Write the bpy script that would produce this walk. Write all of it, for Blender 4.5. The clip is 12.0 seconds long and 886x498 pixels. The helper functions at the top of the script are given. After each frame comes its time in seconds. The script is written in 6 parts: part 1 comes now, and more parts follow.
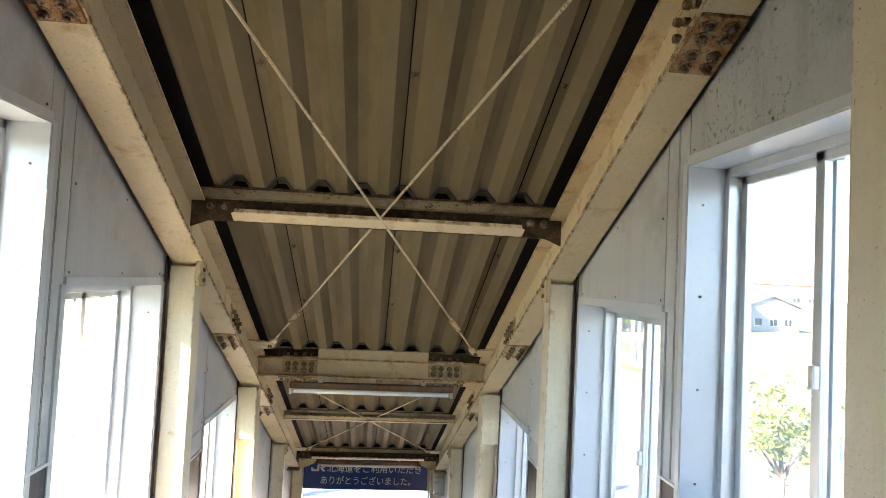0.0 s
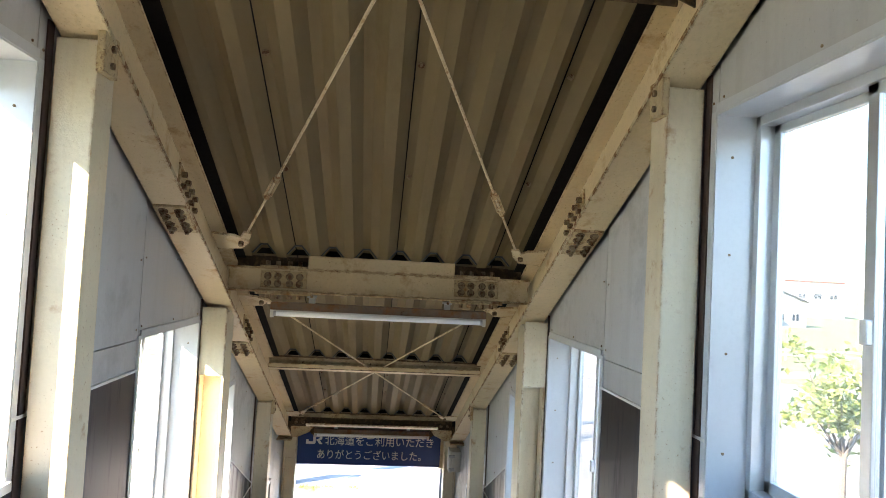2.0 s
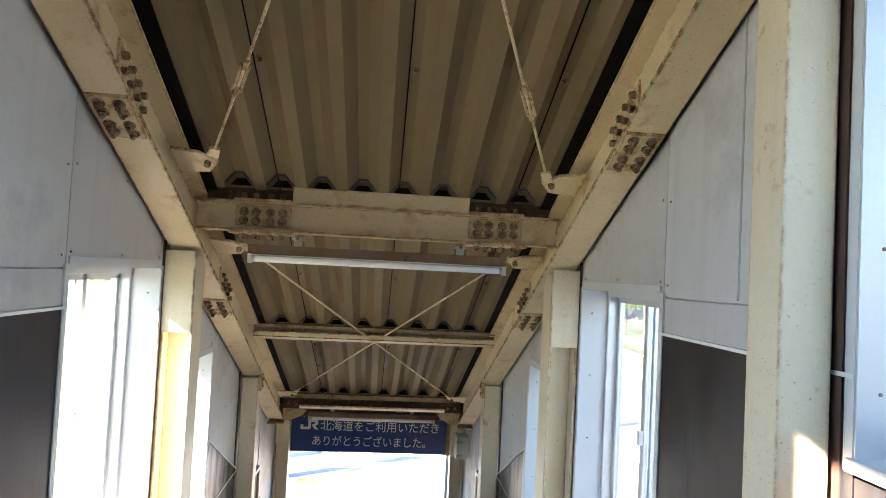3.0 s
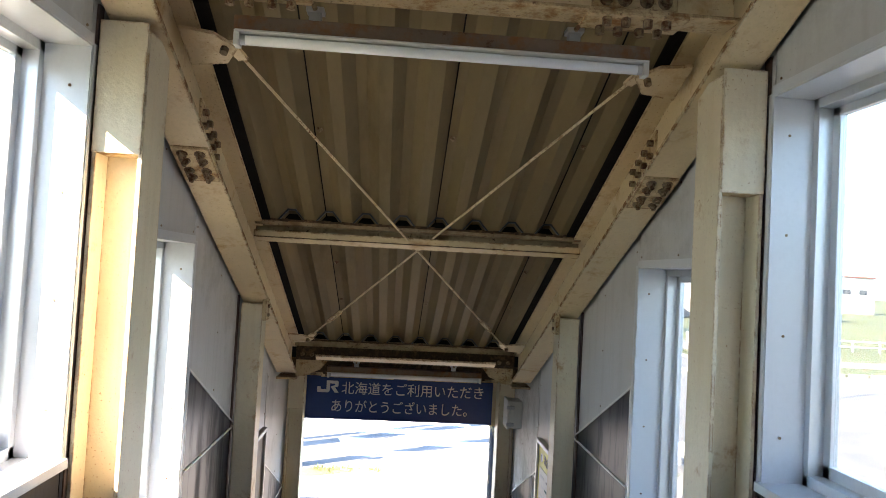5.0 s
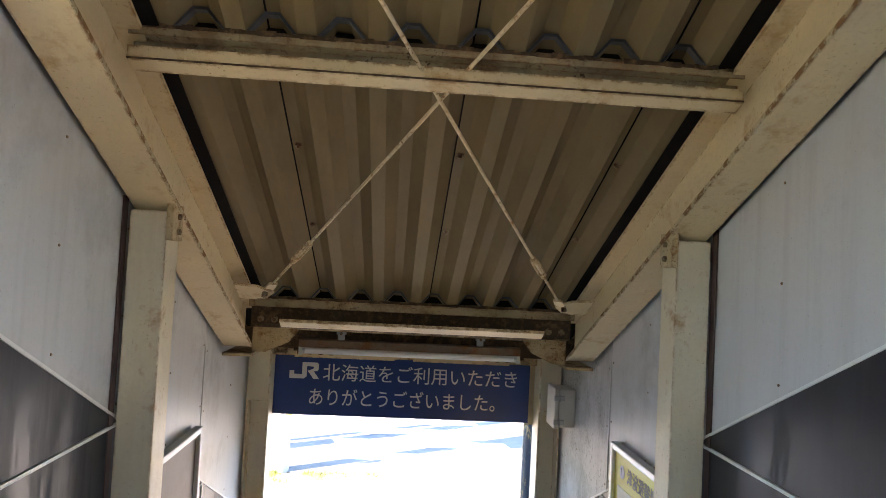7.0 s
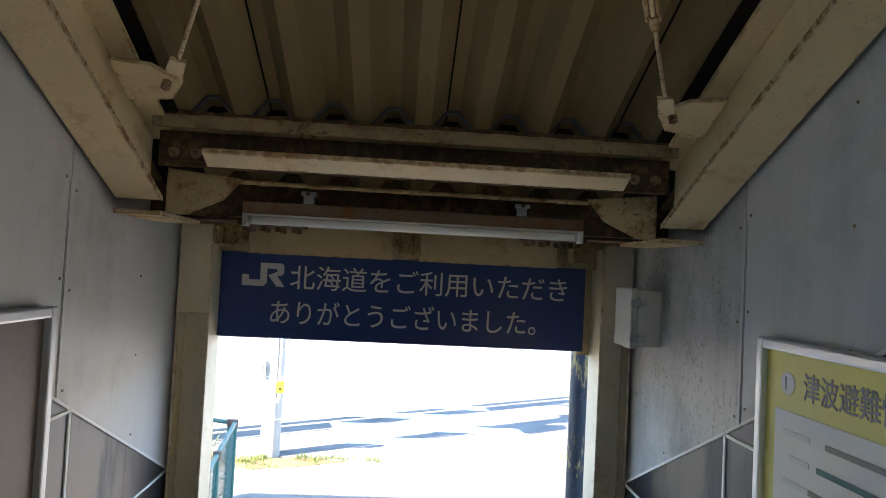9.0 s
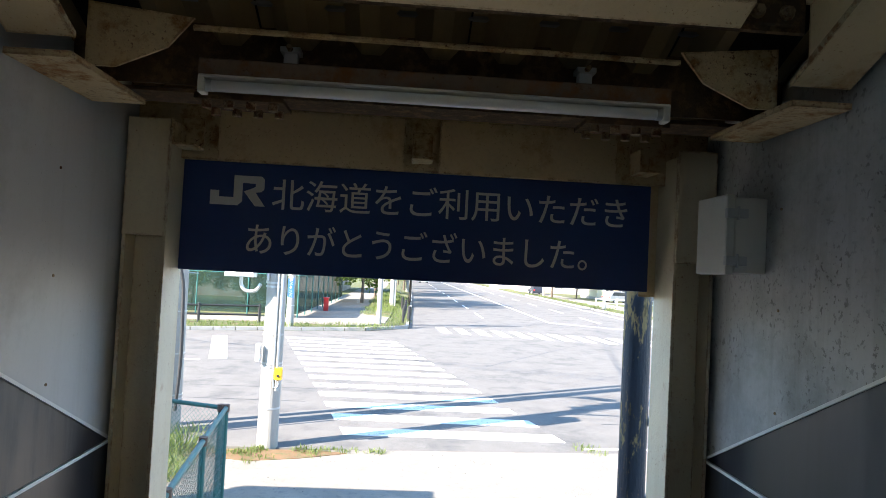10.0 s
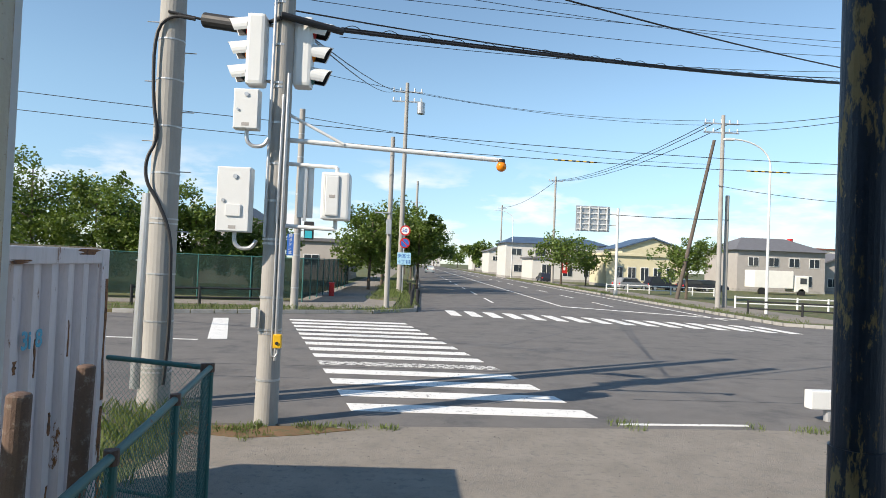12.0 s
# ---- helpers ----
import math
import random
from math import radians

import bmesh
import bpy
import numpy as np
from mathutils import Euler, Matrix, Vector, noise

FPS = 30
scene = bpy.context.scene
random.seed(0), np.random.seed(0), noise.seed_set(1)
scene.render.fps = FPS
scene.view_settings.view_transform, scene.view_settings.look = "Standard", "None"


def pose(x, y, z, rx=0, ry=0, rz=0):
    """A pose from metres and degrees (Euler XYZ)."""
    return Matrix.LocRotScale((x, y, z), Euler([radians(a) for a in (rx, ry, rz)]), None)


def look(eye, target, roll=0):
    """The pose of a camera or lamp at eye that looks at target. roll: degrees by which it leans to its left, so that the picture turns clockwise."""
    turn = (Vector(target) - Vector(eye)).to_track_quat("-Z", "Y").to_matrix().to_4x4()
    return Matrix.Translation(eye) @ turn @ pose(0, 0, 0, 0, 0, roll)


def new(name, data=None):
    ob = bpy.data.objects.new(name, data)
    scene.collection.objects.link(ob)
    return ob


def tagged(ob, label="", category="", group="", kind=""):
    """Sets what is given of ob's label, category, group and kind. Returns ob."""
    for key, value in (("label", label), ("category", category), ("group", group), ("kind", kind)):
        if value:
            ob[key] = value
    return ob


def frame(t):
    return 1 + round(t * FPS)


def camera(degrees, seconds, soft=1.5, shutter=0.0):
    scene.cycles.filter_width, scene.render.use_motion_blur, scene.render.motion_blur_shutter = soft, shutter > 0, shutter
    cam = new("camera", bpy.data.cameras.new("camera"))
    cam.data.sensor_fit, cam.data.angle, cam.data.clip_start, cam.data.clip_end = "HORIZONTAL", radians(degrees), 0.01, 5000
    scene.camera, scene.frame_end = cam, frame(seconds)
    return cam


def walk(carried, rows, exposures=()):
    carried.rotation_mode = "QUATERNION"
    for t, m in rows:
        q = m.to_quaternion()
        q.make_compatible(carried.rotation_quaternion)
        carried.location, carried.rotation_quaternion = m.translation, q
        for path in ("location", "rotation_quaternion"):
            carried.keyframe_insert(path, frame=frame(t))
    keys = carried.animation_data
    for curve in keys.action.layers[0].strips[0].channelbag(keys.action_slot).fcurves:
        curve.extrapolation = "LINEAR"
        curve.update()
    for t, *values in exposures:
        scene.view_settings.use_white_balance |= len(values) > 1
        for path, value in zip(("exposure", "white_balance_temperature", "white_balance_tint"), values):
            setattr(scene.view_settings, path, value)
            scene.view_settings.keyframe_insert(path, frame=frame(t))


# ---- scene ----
# camera and walk
cam = camera(68.0, 12.0, soft=0.85)
PATH = [
    (0, (0.0, -0.525, 5.721), (0.192, 1.463, 5.818), 2.8),
    (0.5, (-0.022, -0.225, 5.573), (0.167, 1.764, 5.667), 2.9),
    (1, (-0.031, 0.099, 5.415), (0.152, 2.089, 5.506), 3.0),
    (1.5, (-0.039, 0.392, 5.272), (0.152, 2.38, 5.362), 3.0),
    (2, (-0.01, 0.723, 5.097), (0.176, 2.713, 5.183), 3.0),
    (2.5, (0.003, 1.054, 4.947), (0.19, 3.044, 5.027), 3.0),
    (3, (0.013, 1.366, 4.812), (0.196, 3.356, 4.889), 2.9),
    (5, (-0.105, 2.611, 4.189), (0.029, 4.605, 4.266), 3.1),
    (5.5, (-0.161, 3.005, 4.062), (-0.022, 4.999, 4.138), 3.1),
    (6, (-0.148, 3.536, 3.971), (-0.018, 5.531, 4.045), 3.1),
    (6.5, (-0.134, 3.899, 3.96), (-0.006, 5.894, 4.034), 3.2),
    (7, (-0.101, 4.219, 3.809), (0.035, 6.213, 3.885), 3.0),
    (9, (-0.043, 5.528, 3.192), (0.08, 7.523, 3.263), 2.9),
    (9.5, (-0.067, 5.89, 3.042), (0.053, 7.885, 3.111), 2.9),
    (10, (-0.066, 6.206, 2.898), (0.048, 8.201, 2.964), 2.9),
    (10.5, (-0.119, 6.478, 2.757), (-0.01, 8.474, 2.819), 2.9),
    (11, (-0.13, 6.786, 2.597), (-0.024, 8.782, 2.653), 2.7),
    (11.5, (-0.172, 7.12, 2.455), (-0.067, 9.117, 2.503), 2.7),
    (12, (-0.151, 7.401, 2.343), (-0.052, 9.398, 2.385), 2.3),
]
EXPOSURES = [(0, 4.45, 7250, 20), (1.5, 4.1, 7250, 20), (3, 4.3, 7200, 20), (5, 3.75, 7250, 21), (6, 3.65, 7250, 21), (7, 4.15, 7350, 22), (8.8, 3.5, 6900, 16), (9.5, 2.9, 6650, 13), (10, 2.4, 6600, 12), (10.5, 2.0, 6600, 12), (11, 1.55, 6700, 12), (11.5, 0.8, 6900, 12), (12, 0.5, 6900, 12)]
walk(cam, [(t, look(eye, target, roll)) for t, eye, target, roll in PATH], EXPOSURES)

# daylight: a low sun from the left and behind
SUN_WAY = Vector((1.0, 0.61, -0.75)).normalized()
sun_data = bpy.data.lights.new("sun", "SUN")
sun_data.energy, sun_data.angle, sun_data.color = 5.0, radians(0.53), (1.0, 0.91, 0.78)
sun = new("sun", sun_data)
sun.matrix_basis = look((0, 0, 60), Vector((0, 0, 60)) + SUN_WAY)

world = bpy.data.worlds.new("sky")
scene.world = world
world.use_nodes = True
wn, wl = world.node_tree.nodes, world.node_tree.links
sky = wn.new("ShaderNodeTexSky")
sky.sky_type, sky.sun_disc = "NISHITA", False
sky.sun_elevation = math.asin(-SUN_WAY.z)
sky.sun_rotation = math.atan2(-SUN_WAY.x, -SUN_WAY.y)
sky.air_density, sky.dust_density, sky.ozone_density = 0.9, 0.05, 1.8
wco = wn.new("ShaderNodeTexCoord")
wsep = wn.new("ShaderNodeSeparateXYZ")
wl.new(wco.outputs["Generated"], wsep.inputs[0])
wmap = wn.new("ShaderNodeMapping")
wmap.inputs["Scale"].default_value = (4.2, 4.2, 14.0)
wl.new(wco.outputs["Generated"], wmap.inputs["Vector"])
wnoise = wn.new("ShaderNodeTexNoise")
wnoise.inputs["Scale"].default_value, wnoise.inputs["Detail"].default_value, wnoise.inputs["Roughness"].default_value = 1.6, 8, 0.55
wl.new(wmap.outputs[0], wnoise.inputs["Vector"])
wramp = wn.new("ShaderNodeValToRGB")
wramp.color_ramp.elements[0].position, wramp.color_ramp.elements[1].position = 0.50, 0.66
wl.new(wnoise.outputs["Fac"], wramp.inputs[0])
wlow = wn.new("ShaderNodeMapRange")
wlow.inputs["From Min"].default_value, wlow.inputs["From Max"].default_value = 0.16, 0.10
wl.new(wsep.outputs["Z"], wlow.inputs["Value"])
wmul = wn.new("ShaderNodeMath")
wmul.operation = "MULTIPLY"
wl.new(wramp.outputs[0], wmul.inputs[0])
wl.new(wlow.outputs[0], wmul.inputs[1])
wmix = wn.new("ShaderNodeMix")
wmix.data_type = "RGBA"
wmix.inputs["B"].default_value = (5.6, 5.8, 6.1, 1)
wl.new(wmul.outputs[0], wmix.inputs["Factor"])
# clear northern air: a bluer, dimmer horizon
whor = wn.new("ShaderNodeMapRange")
whor.interpolation_type = "SMOOTHSTEP"
whor.inputs["From Min"].default_value, whor.inputs["From Max"].default_value = -0.02, 0.26
wl.new(wsep.outputs["Z"], whor.inputs["Value"])
wtint = wn.new("ShaderNodeMix")
wtint.data_type = "RGBA"
wtint.inputs["A"].default_value, wtint.inputs["B"].default_value = (0.50, 0.63, 0.80, 1), (0.90, 1.0, 0.97, 1)
wl.new(whor.outputs[0], wtint.inputs["Factor"])
wclear = wn.new("ShaderNodeMix")
wclear.data_type, wclear.blend_type = "RGBA", "MULTIPLY"
wclear.inputs["Factor"].default_value = 1.0
wl.new(sky.outputs[0], wclear.inputs["A"])
wl.new(wtint.outputs["Result"], wclear.inputs["B"])
wl.new(wclear.outputs["Result"], wmix.inputs["A"])
wl.new(wmix.outputs["Result"], wn["Background"].inputs["Color"])
wn["Background"].inputs["Strength"].default_value = 0.14


# ---- materials ----
RUST = (0.2, 0.085, 0.03)


def material(name, colour, rough=0.6, metal=0.0, spots=None, spot_size=6.0, spot_from=0.62, spot_to=0.7, vary=0.12, grain=60.0,
             bump=0.0, bump_size=80.0, stretch=(1, 1, 1), random_tint=0.0, spec=0.5, streak=None, flecks=None, fleck_size=55.0, fleck_from=0.62, worn_edge=0.0, worn=RUST):
    """A painted or raw surface: base colour with fine and coarse variation, optional stains of another colour, fine relief."""
    m = bpy.data.materials.new(name)
    m.use_nodes = True
    n, l = m.node_tree.nodes, m.node_tree.links
    b = n["Principled BSDF"]
    b.inputs["Metallic"].default_value = metal
    b.inputs["Specular IOR Level"].default_value = spec
    co = n.new("ShaderNodeTexCoord")
    geo = n.new("ShaderNodeNewGeometry")
    mp = n.new("ShaderNodeMapping")
    mp.inputs["Scale"].default_value = stretch
    l.new(geo.outputs["Position"], mp.inputs["Vector"])

    def tex(size, detail=4, rough_=0.6, src=None):
        t = n.new("ShaderNodeTexNoise")
        t.inputs["Scale"].default_value, t.inputs["Detail"].default_value, t.inputs["Roughness"].default_value = size, detail, rough_
        l.new((src or mp).outputs[0], t.inputs["Vector"])
        return t

    def ramp(t, lo, hi, c0=(0, 0, 0, 1), c1=(1, 1, 1, 1)):
        r = n.new("ShaderNodeValToRGB")
        r.color_ramp.elements[0].position, r.color_ramp.elements[1].position = lo, hi
        r.color_ramp.elements[0].color, r.color_ramp.elements[1].color = c0, c1
        l.new(t.outputs["Fac"], r.inputs[0])
        return r

    def mix(a, b_, fac, kind="MIX"):
        x = n.new("ShaderNodeMix")
        x.data_type, x.blend_type = "RGBA", kind
        for sock, v in (("A", a), ("B", b_), ("Factor", fac)):
            if isinstance(v, (int, float)):
                x.inputs[sock].default_value = v
            elif isinstance(v, tuple):
                x.inputs[sock].default_value = (*v[:3], 1)
            else:
                l.new(v, x.inputs[sock])
        return x.outputs["Result"]

    c = tuple(colour)
    lo = tuple(v * (1 - vary) for v in c)
    hi = tuple(min(1, v * (1 + vary)) for v in c)
    out = mix(lo, hi, ramp(tex(1.7, 5), 0.3, 0.7).outputs[0])
    out = mix(out, tuple(v * (1 - 1.2 * vary) for v in c), mix((0, 0, 0), (0.6, 0.6, 0.6), ramp(tex(grain, 3), 0.45, 0.75).outputs[0]))
    if random_tint:
        oi = n.new("ShaderNodeObjectInfo")
        mr = n.new("ShaderNodeMapRange")
        mr.inputs["To Min"].default_value, mr.inputs["To Max"].default_value = 1 - random_tint, 1 + random_tint
        l.new(oi.outputs["Random"], mr.inputs["Value"])
        out = mix(out, mr.outputs[0], 1.0, "MULTIPLY")
    rough_out = None
    if streak:
        mp2 = n.new("ShaderNodeMapping")
        mp2.inputs["Scale"].default_value = (14, 14, 0.9)
        l.new(geo.outputs["Position"], mp2.inputs["Vector"])
        out = mix(out, streak, mix((0, 0, 0), (0.55, 0.55, 0.55), ramp(tex(1.0, 5, 0.65, mp2), 0.5, 0.75).outputs[0]))
    if spots:
        f = ramp(tex(spot_size, 9, 0.72), spot_from, spot_to)
        out = mix(out, tuple(spots), f.outputs[0])
        out = mix(out, tuple(v * 0.45 for v in spots), ramp(tex(spot_size * 3.1, 6, 0.7), spot_to + 0.02, spot_to + 0.08).outputs[0])
        rough_out = mix((rough,) * 3, (0.9,) * 3, f.outputs[0])
    if flecks:
        # small chips in the paint, in loose swarms
        swarm = ramp(tex(4.5, 4, 0.6), 0.38, 0.62)
        chips = ramp(tex(fleck_size, 5, 0.62), fleck_from, fleck_from + 0.05)
        out = mix(out, tuple(flecks), mix((0, 0, 0), chips.outputs[0], swarm.outputs[0]))
    if worn_edge:
        # paint worn to rust along the arrises
        bev = n.new("ShaderNodeBevel")
        bev.samples = 4
        bev.inputs["Radius"].default_value = worn_edge
        dot = n.new("ShaderNodeVectorMath")
        dot.operation = "DOT_PRODUCT"
        l.new(geo.outputs["Normal"], dot.inputs[0])
        l.new(bev.outputs[0], dot.inputs[1])
        near = n.new("ShaderNodeMapRange")
        near.inputs["From Min"].default_value, near.inputs["From Max"].default_value = 0.997, 0.86
        l.new(dot.outputs["Value"], near.inputs["Value"])
        out = mix(out, tuple(worn), mix((0, 0, 0), near.outputs[0], ramp(tex(22, 6, 0.68), 0.45, 0.56).outputs[0]))
    l.new(out, b.inputs["Base Color"])
    if rough_out:
        l.new(rough_out, b.inputs["Roughness"])
    else:
        l.new(mix((rough * 0.85,) * 3, (min(1, rough * 1.15),) * 3, tex(9, 4).outputs["Fac"]), b.inputs["Roughness"])
    if bump:
        bp = n.new("ShaderNodeBump")
        bp.inputs["Strength"].default_value, bp.inputs["Distance"].default_value = bump, 0.01
        l.new(tex(bump_size, 5).outputs["Fac"], bp.inputs["Height"])
        l.new(bp.outputs[0], b.inputs["Normal"])
    return m


M_CREAM = material("cream_paint", (0.70, 0.555, 0.335), 0.45, spots=(0.45, 0.25, 0.095), spot_size=5.5, spot_from=0.55, spot_to=0.74, vary=0.1, bump=0.15, flecks=(0.34, 0.17, 0.06), fleck_size=120, fleck_from=0.63, worn_edge=0.014, worn=(0.24, 0.105, 0.035))
M_CREAM_RUSTY = material("cream_paint_rusty", (0.60, 0.46, 0.26), 0.6, spots=(0.32, 0.155, 0.05), spot_size=14.0, spot_from=0.5, spot_to=0.64, vary=0.18, bump=0.5, flecks=(0.16, 0.07, 0.03), fleck_size=80, fleck_from=0.58, worn_edge=0.012)
M_COL = material("cream_column_paint", (0.70, 0.61, 0.44), 0.42, spots=(0.42, 0.21, 0.075), spot_size=6.0, spot_from=0.59, spot_to=0.74, vary=0.07, bump=0.15, streak=(0.60, 0.48, 0.29), flecks=(0.36, 0.19, 0.08), fleck_size=110, fleck_from=0.63, worn_edge=0.012, worn=(0.30, 0.14, 0.05))
M_EDGE = material("rusty_edge", (0.56, 0.46, 0.29), 0.7, spots=(0.26, 0.13, 0.055), spot_size=22.0, spot_from=0.47, spot_to=0.56, vary=0.2)
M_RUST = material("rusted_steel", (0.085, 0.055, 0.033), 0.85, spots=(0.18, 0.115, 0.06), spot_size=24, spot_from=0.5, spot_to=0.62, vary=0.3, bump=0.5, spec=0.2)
M_BOLT = material("bolt_steel", (0.30, 0.22, 0.13), 0.6, 0.2, spots=(0.12, 0.05, 0.02), spot_size=40, spot_from=0.45, spot_to=0.58)
M_DECK = material("deck_sheet", (0.21, 0.157, 0.083), 0.6, spots=(0.13, 0.095, 0.05), spot_size=2.2, spot_from=0.55, spot_to=0.8, vary=0.08, stretch=(1, 0.25, 0.25), spec=0.15)
M_ROD = material("tie_rod_paint", (0.66, 0.54, 0.34), 0.5, vary=0.12, flecks=(0.22, 0.095, 0.035), fleck_size=90, fleck_from=0.54, spots=(0.36, 0.18, 0.07), spot_size=14, spot_from=0.55, spot_to=0.66)
M_PURLIN = material("stained_purlin_paint", (0.36, 0.285, 0.17), 0.55, spots=(0.19, 0.125, 0.065), spot_size=7, spot_from=0.48, spot_to=0.66, vary=0.2, bump=0.3, flecks=(0.08, 0.04, 0.02), fleck_from=0.58, worn_edge=0.01)
M_SPLICE = material("rusted_splice_paint", (0.52, 0.38, 0.20), 0.7, spots=(0.36, 0.165, 0.05), spot_size=9.0, spot_from=0.4, spot_to=0.56, vary=0.2, bump=0.6, flecks=(0.14, 0.06, 0.025), fleck_size=60, fleck_from=0.55, worn_edge=0.012)
M_CLOSE = material("flute_closure_steel", (0.07, 0.078, 0.088), 0.45, 0.3, vary=0.25)
M_DARK = material("dark_closure_and_shade", (0.014, 0.012, 0.011), 0.9, vary=0.3, spec=0.05)
M_PANEL = material("pale_wall_panel", (0.54, 0.54, 0.535), 0.38, spots=(0.36, 0.36, 0.35), spot_size=1.6, spot_from=0.52, spot_to=0.75, vary=0.05, random_tint=0.04, streak=(0.42, 0.415, 0.40), flecks=(0.34, 0.335, 0.32), fleck_size=90, fleck_from=0.64)
M_PANEL_STAINED = material("pale_wall_panel_stained", (0.46, 0.465, 0.46), 0.4, spots=(0.3, 0.3, 0.28), spot_size=2.4, spot_from=0.48, spot_to=0.7, vary=0.08, streak=(0.24, 0.235, 0.22), flecks=(0.16, 0.155, 0.15), fleck_size=50, fleck_from=0.56)
M_BLACK = material("dark_laminate", (0.017, 0.0185, 0.024), 0.3, vary=0.3, grain=25, stretch=(1, 1, 0.12), spots=(0.06, 0.063, 0.07), spot_size=9, spot_from=0.5, spot_to=0.75)
M_ALU = material("aluminium", (0.66, 0.68, 0.70), 0.35, 0.55, vary=0.06)
M_LINING = material("window_lining", (0.62, 0.64, 0.66), 0.3, 0.1, vary=0.05)
M_WHITE = material("white_trim", (0.76, 0.76, 0.74), 0.5, vary=0.06, spots=(0.5, 0.46, 0.38), spot_size=8, spot_from=0.62, spot_to=0.75)
M_TUBE = material("tube_glass", (0.86, 0.87, 0.88), 0.15, vary=0.02)
M_FIXTURE = material("fixture_steel", (0.17, 0.12, 0.085), 0.6, spots=RUST, spot_size=9, spot_from=0.45, spot_to=0.6, vary=0.2)
M_SIGN = material("sign_blue", (0.012, 0.045, 0.20), 0.3, vary=0.08)
M_LETTER = material("sign_letter", (0.72, 0.72, 0.72), 0.45, vary=0.05)
M_BOX = material("box_enamel", (0.62, 0.61, 0.56), 0.45, vary=0.05)
M_STEP = material("stair_concrete", (0.095, 0.09, 0.083), 0.85, vary=0.15, bump=0.4)
M_OUTER = material("outer_cladding", (0.52, 0.53, 0.52), 0.5, vary=0.08, streak=(0.4, 0.38, 0.35))
M_ASPHALT = material("asphalt", (0.145, 0.137, 0.13), 0.85, vary=0.14, grain=220, spots=(0.075, 0.075, 0.078), spot_size=0.8, spot_from=0.5, spot_to=0.7, bump=0.5, bump_size=160)
M_APRON = material("old_asphalt", (0.235, 0.213, 0.185), 0.95, vary=0.14, grain=160, spots=(0.15, 0.145, 0.135), spot_size=9, spot_from=0.52, spot_to=0.68, bump=1.0, bump_size=90)
M_PAINT = material("road_paint", (0.74, 0.74, 0.72), 0.7, spots=(0.16, 0.16, 0.16), spot_size=9.0, spot_from=0.585, spot_to=0.62, vary=0.08, bump=0.3)
M_CONC = material("pole_concrete", (0.33, 0.32, 0.30), 0.8, vary=0.1, bump=0.3, streak=(0.3, 0.28, 0.25))
M_KERB = material("kerb_concrete", (0.33, 0.32, 0.3), 0.9, vary=0.2, bump=0.4)
M_GREYBOX = material("cabinet_grey", (0.66, 0.67, 0.66), 0.45, vary=0.04)
M_STEEL = material("galvanised", (0.48, 0.49, 0.50), 0.4, 0.6, vary=0.1)
M_BLACKP = material("black_rubber", (0.018, 0.018, 0.02), 0.55, vary=0.2)
M_YELLOW = material("yellow_case", (0.72, 0.42, 0.02), 0.4, vary=0.06)
M_ORANGE = material("amber_lens", (0.75, 0.22, 0.01), 0.2, vary=0.05)
M_GREENP = material("green_paint", (0.02, 0.12, 0.112), 0.5, spots=RUST, spot_size=9, spot_from=0.6, spot_to=0.68, vary=0.15)
M_GREENNET = material("green_net", (0.006, 0.032, 0.022), 0.85, vary=0.35)
M_BROWNP = material("rusty_pipe", (0.12, 0.075, 0.055), 0.8, spots=(0.24, 0.2, 0.17), spot_size=20, spot_from=0.55, spot_to=0.68, vary=0.25, bump=0.4)
M_CONT = material("container_white", (0.63, 0.55, 0.55), 0.5, spots=RUST, spot_size=6.0, spot_from=0.625, spot_to=0.65, vary=0.1, streak=(0.46, 0.38, 0.34), stretch=(1, 1, 0.3))
M_RUSTO = material("orange_rust", (0.24, 0.10, 0.04), 0.9, spots=(0.07, 0.035, 0.022), spot_size=30, spot_from=0.5, spot_to=0.6, vary=0.3, bump=0.5)
M_SOIL = material("ochre_soil", (0.17, 0.10, 0.05), 0.95, spots=(0.09, 0.095, 0.035), spot_size=7, spot_from=0.5, spot_to=0.6, vary=0.3, bump=0.9, bump_size=50)
M_WORN = material("worn_road_paint", (0.66, 0.66, 0.64), 0.75, spots=(0.14, 0.135, 0.13), spot_size=7.0, spot_from=0.49, spot_to=0.53, vary=0.1, bump=0.3)
M_BLUEP = material("peeling_blue_paint", (0.02, 0.034, 0.058), 0.45, spots=(0.36, 0.28, 0.14), spot_size=9, spot_from=0.535, spot_to=0.57, vary=0.25, stretch=(1, 1, 0.3), bump=0.3)
M_GRASS = material("grass_soil", (0.085, 0.105, 0.035), 0.95, vary=0.3, grain=40, spots=(0.17, 0.12, 0.07), spot_size=1.6, spot_from=0.52, spot_to=0.62, bump=0.8, bump_size=40)
M_SEAL = material("brown_rubber", (0.085, 0.048, 0.038), 0.6, vary=0.2)
M_BLADE = material("grass_blade", (0.11, 0.15, 0.04), 0.7, vary=0.3, random_tint=0.2)
M_BARK = material("bark", (0.11, 0.085, 0.065), 0.9, vary=0.3, bump=0.8, bump_size=30)
M_LEAF = material("leaf", (0.095, 0.145, 0.024), 0.5, vary=0.5, grain=3.0)
M_LEAF2 = material("leaf_yellowish", (0.17, 0.20, 0.05), 0.55, vary=0.4, grain=3.0)
M_WALLW = material("house_white", (0.56, 0.55, 0.52), 0.8, vary=0.05)
M_WALLY = material("house_yellow", (0.60, 0.55, 0.38), 0.8, vary=0.05)
M_WALLG = material("house_grey", (0.36, 0.34, 0.32), 0.8, vary=0.06)
M_ROOFB = material("roof_blue", (0.06, 0.10, 0.17), 0.5, vary=0.1)
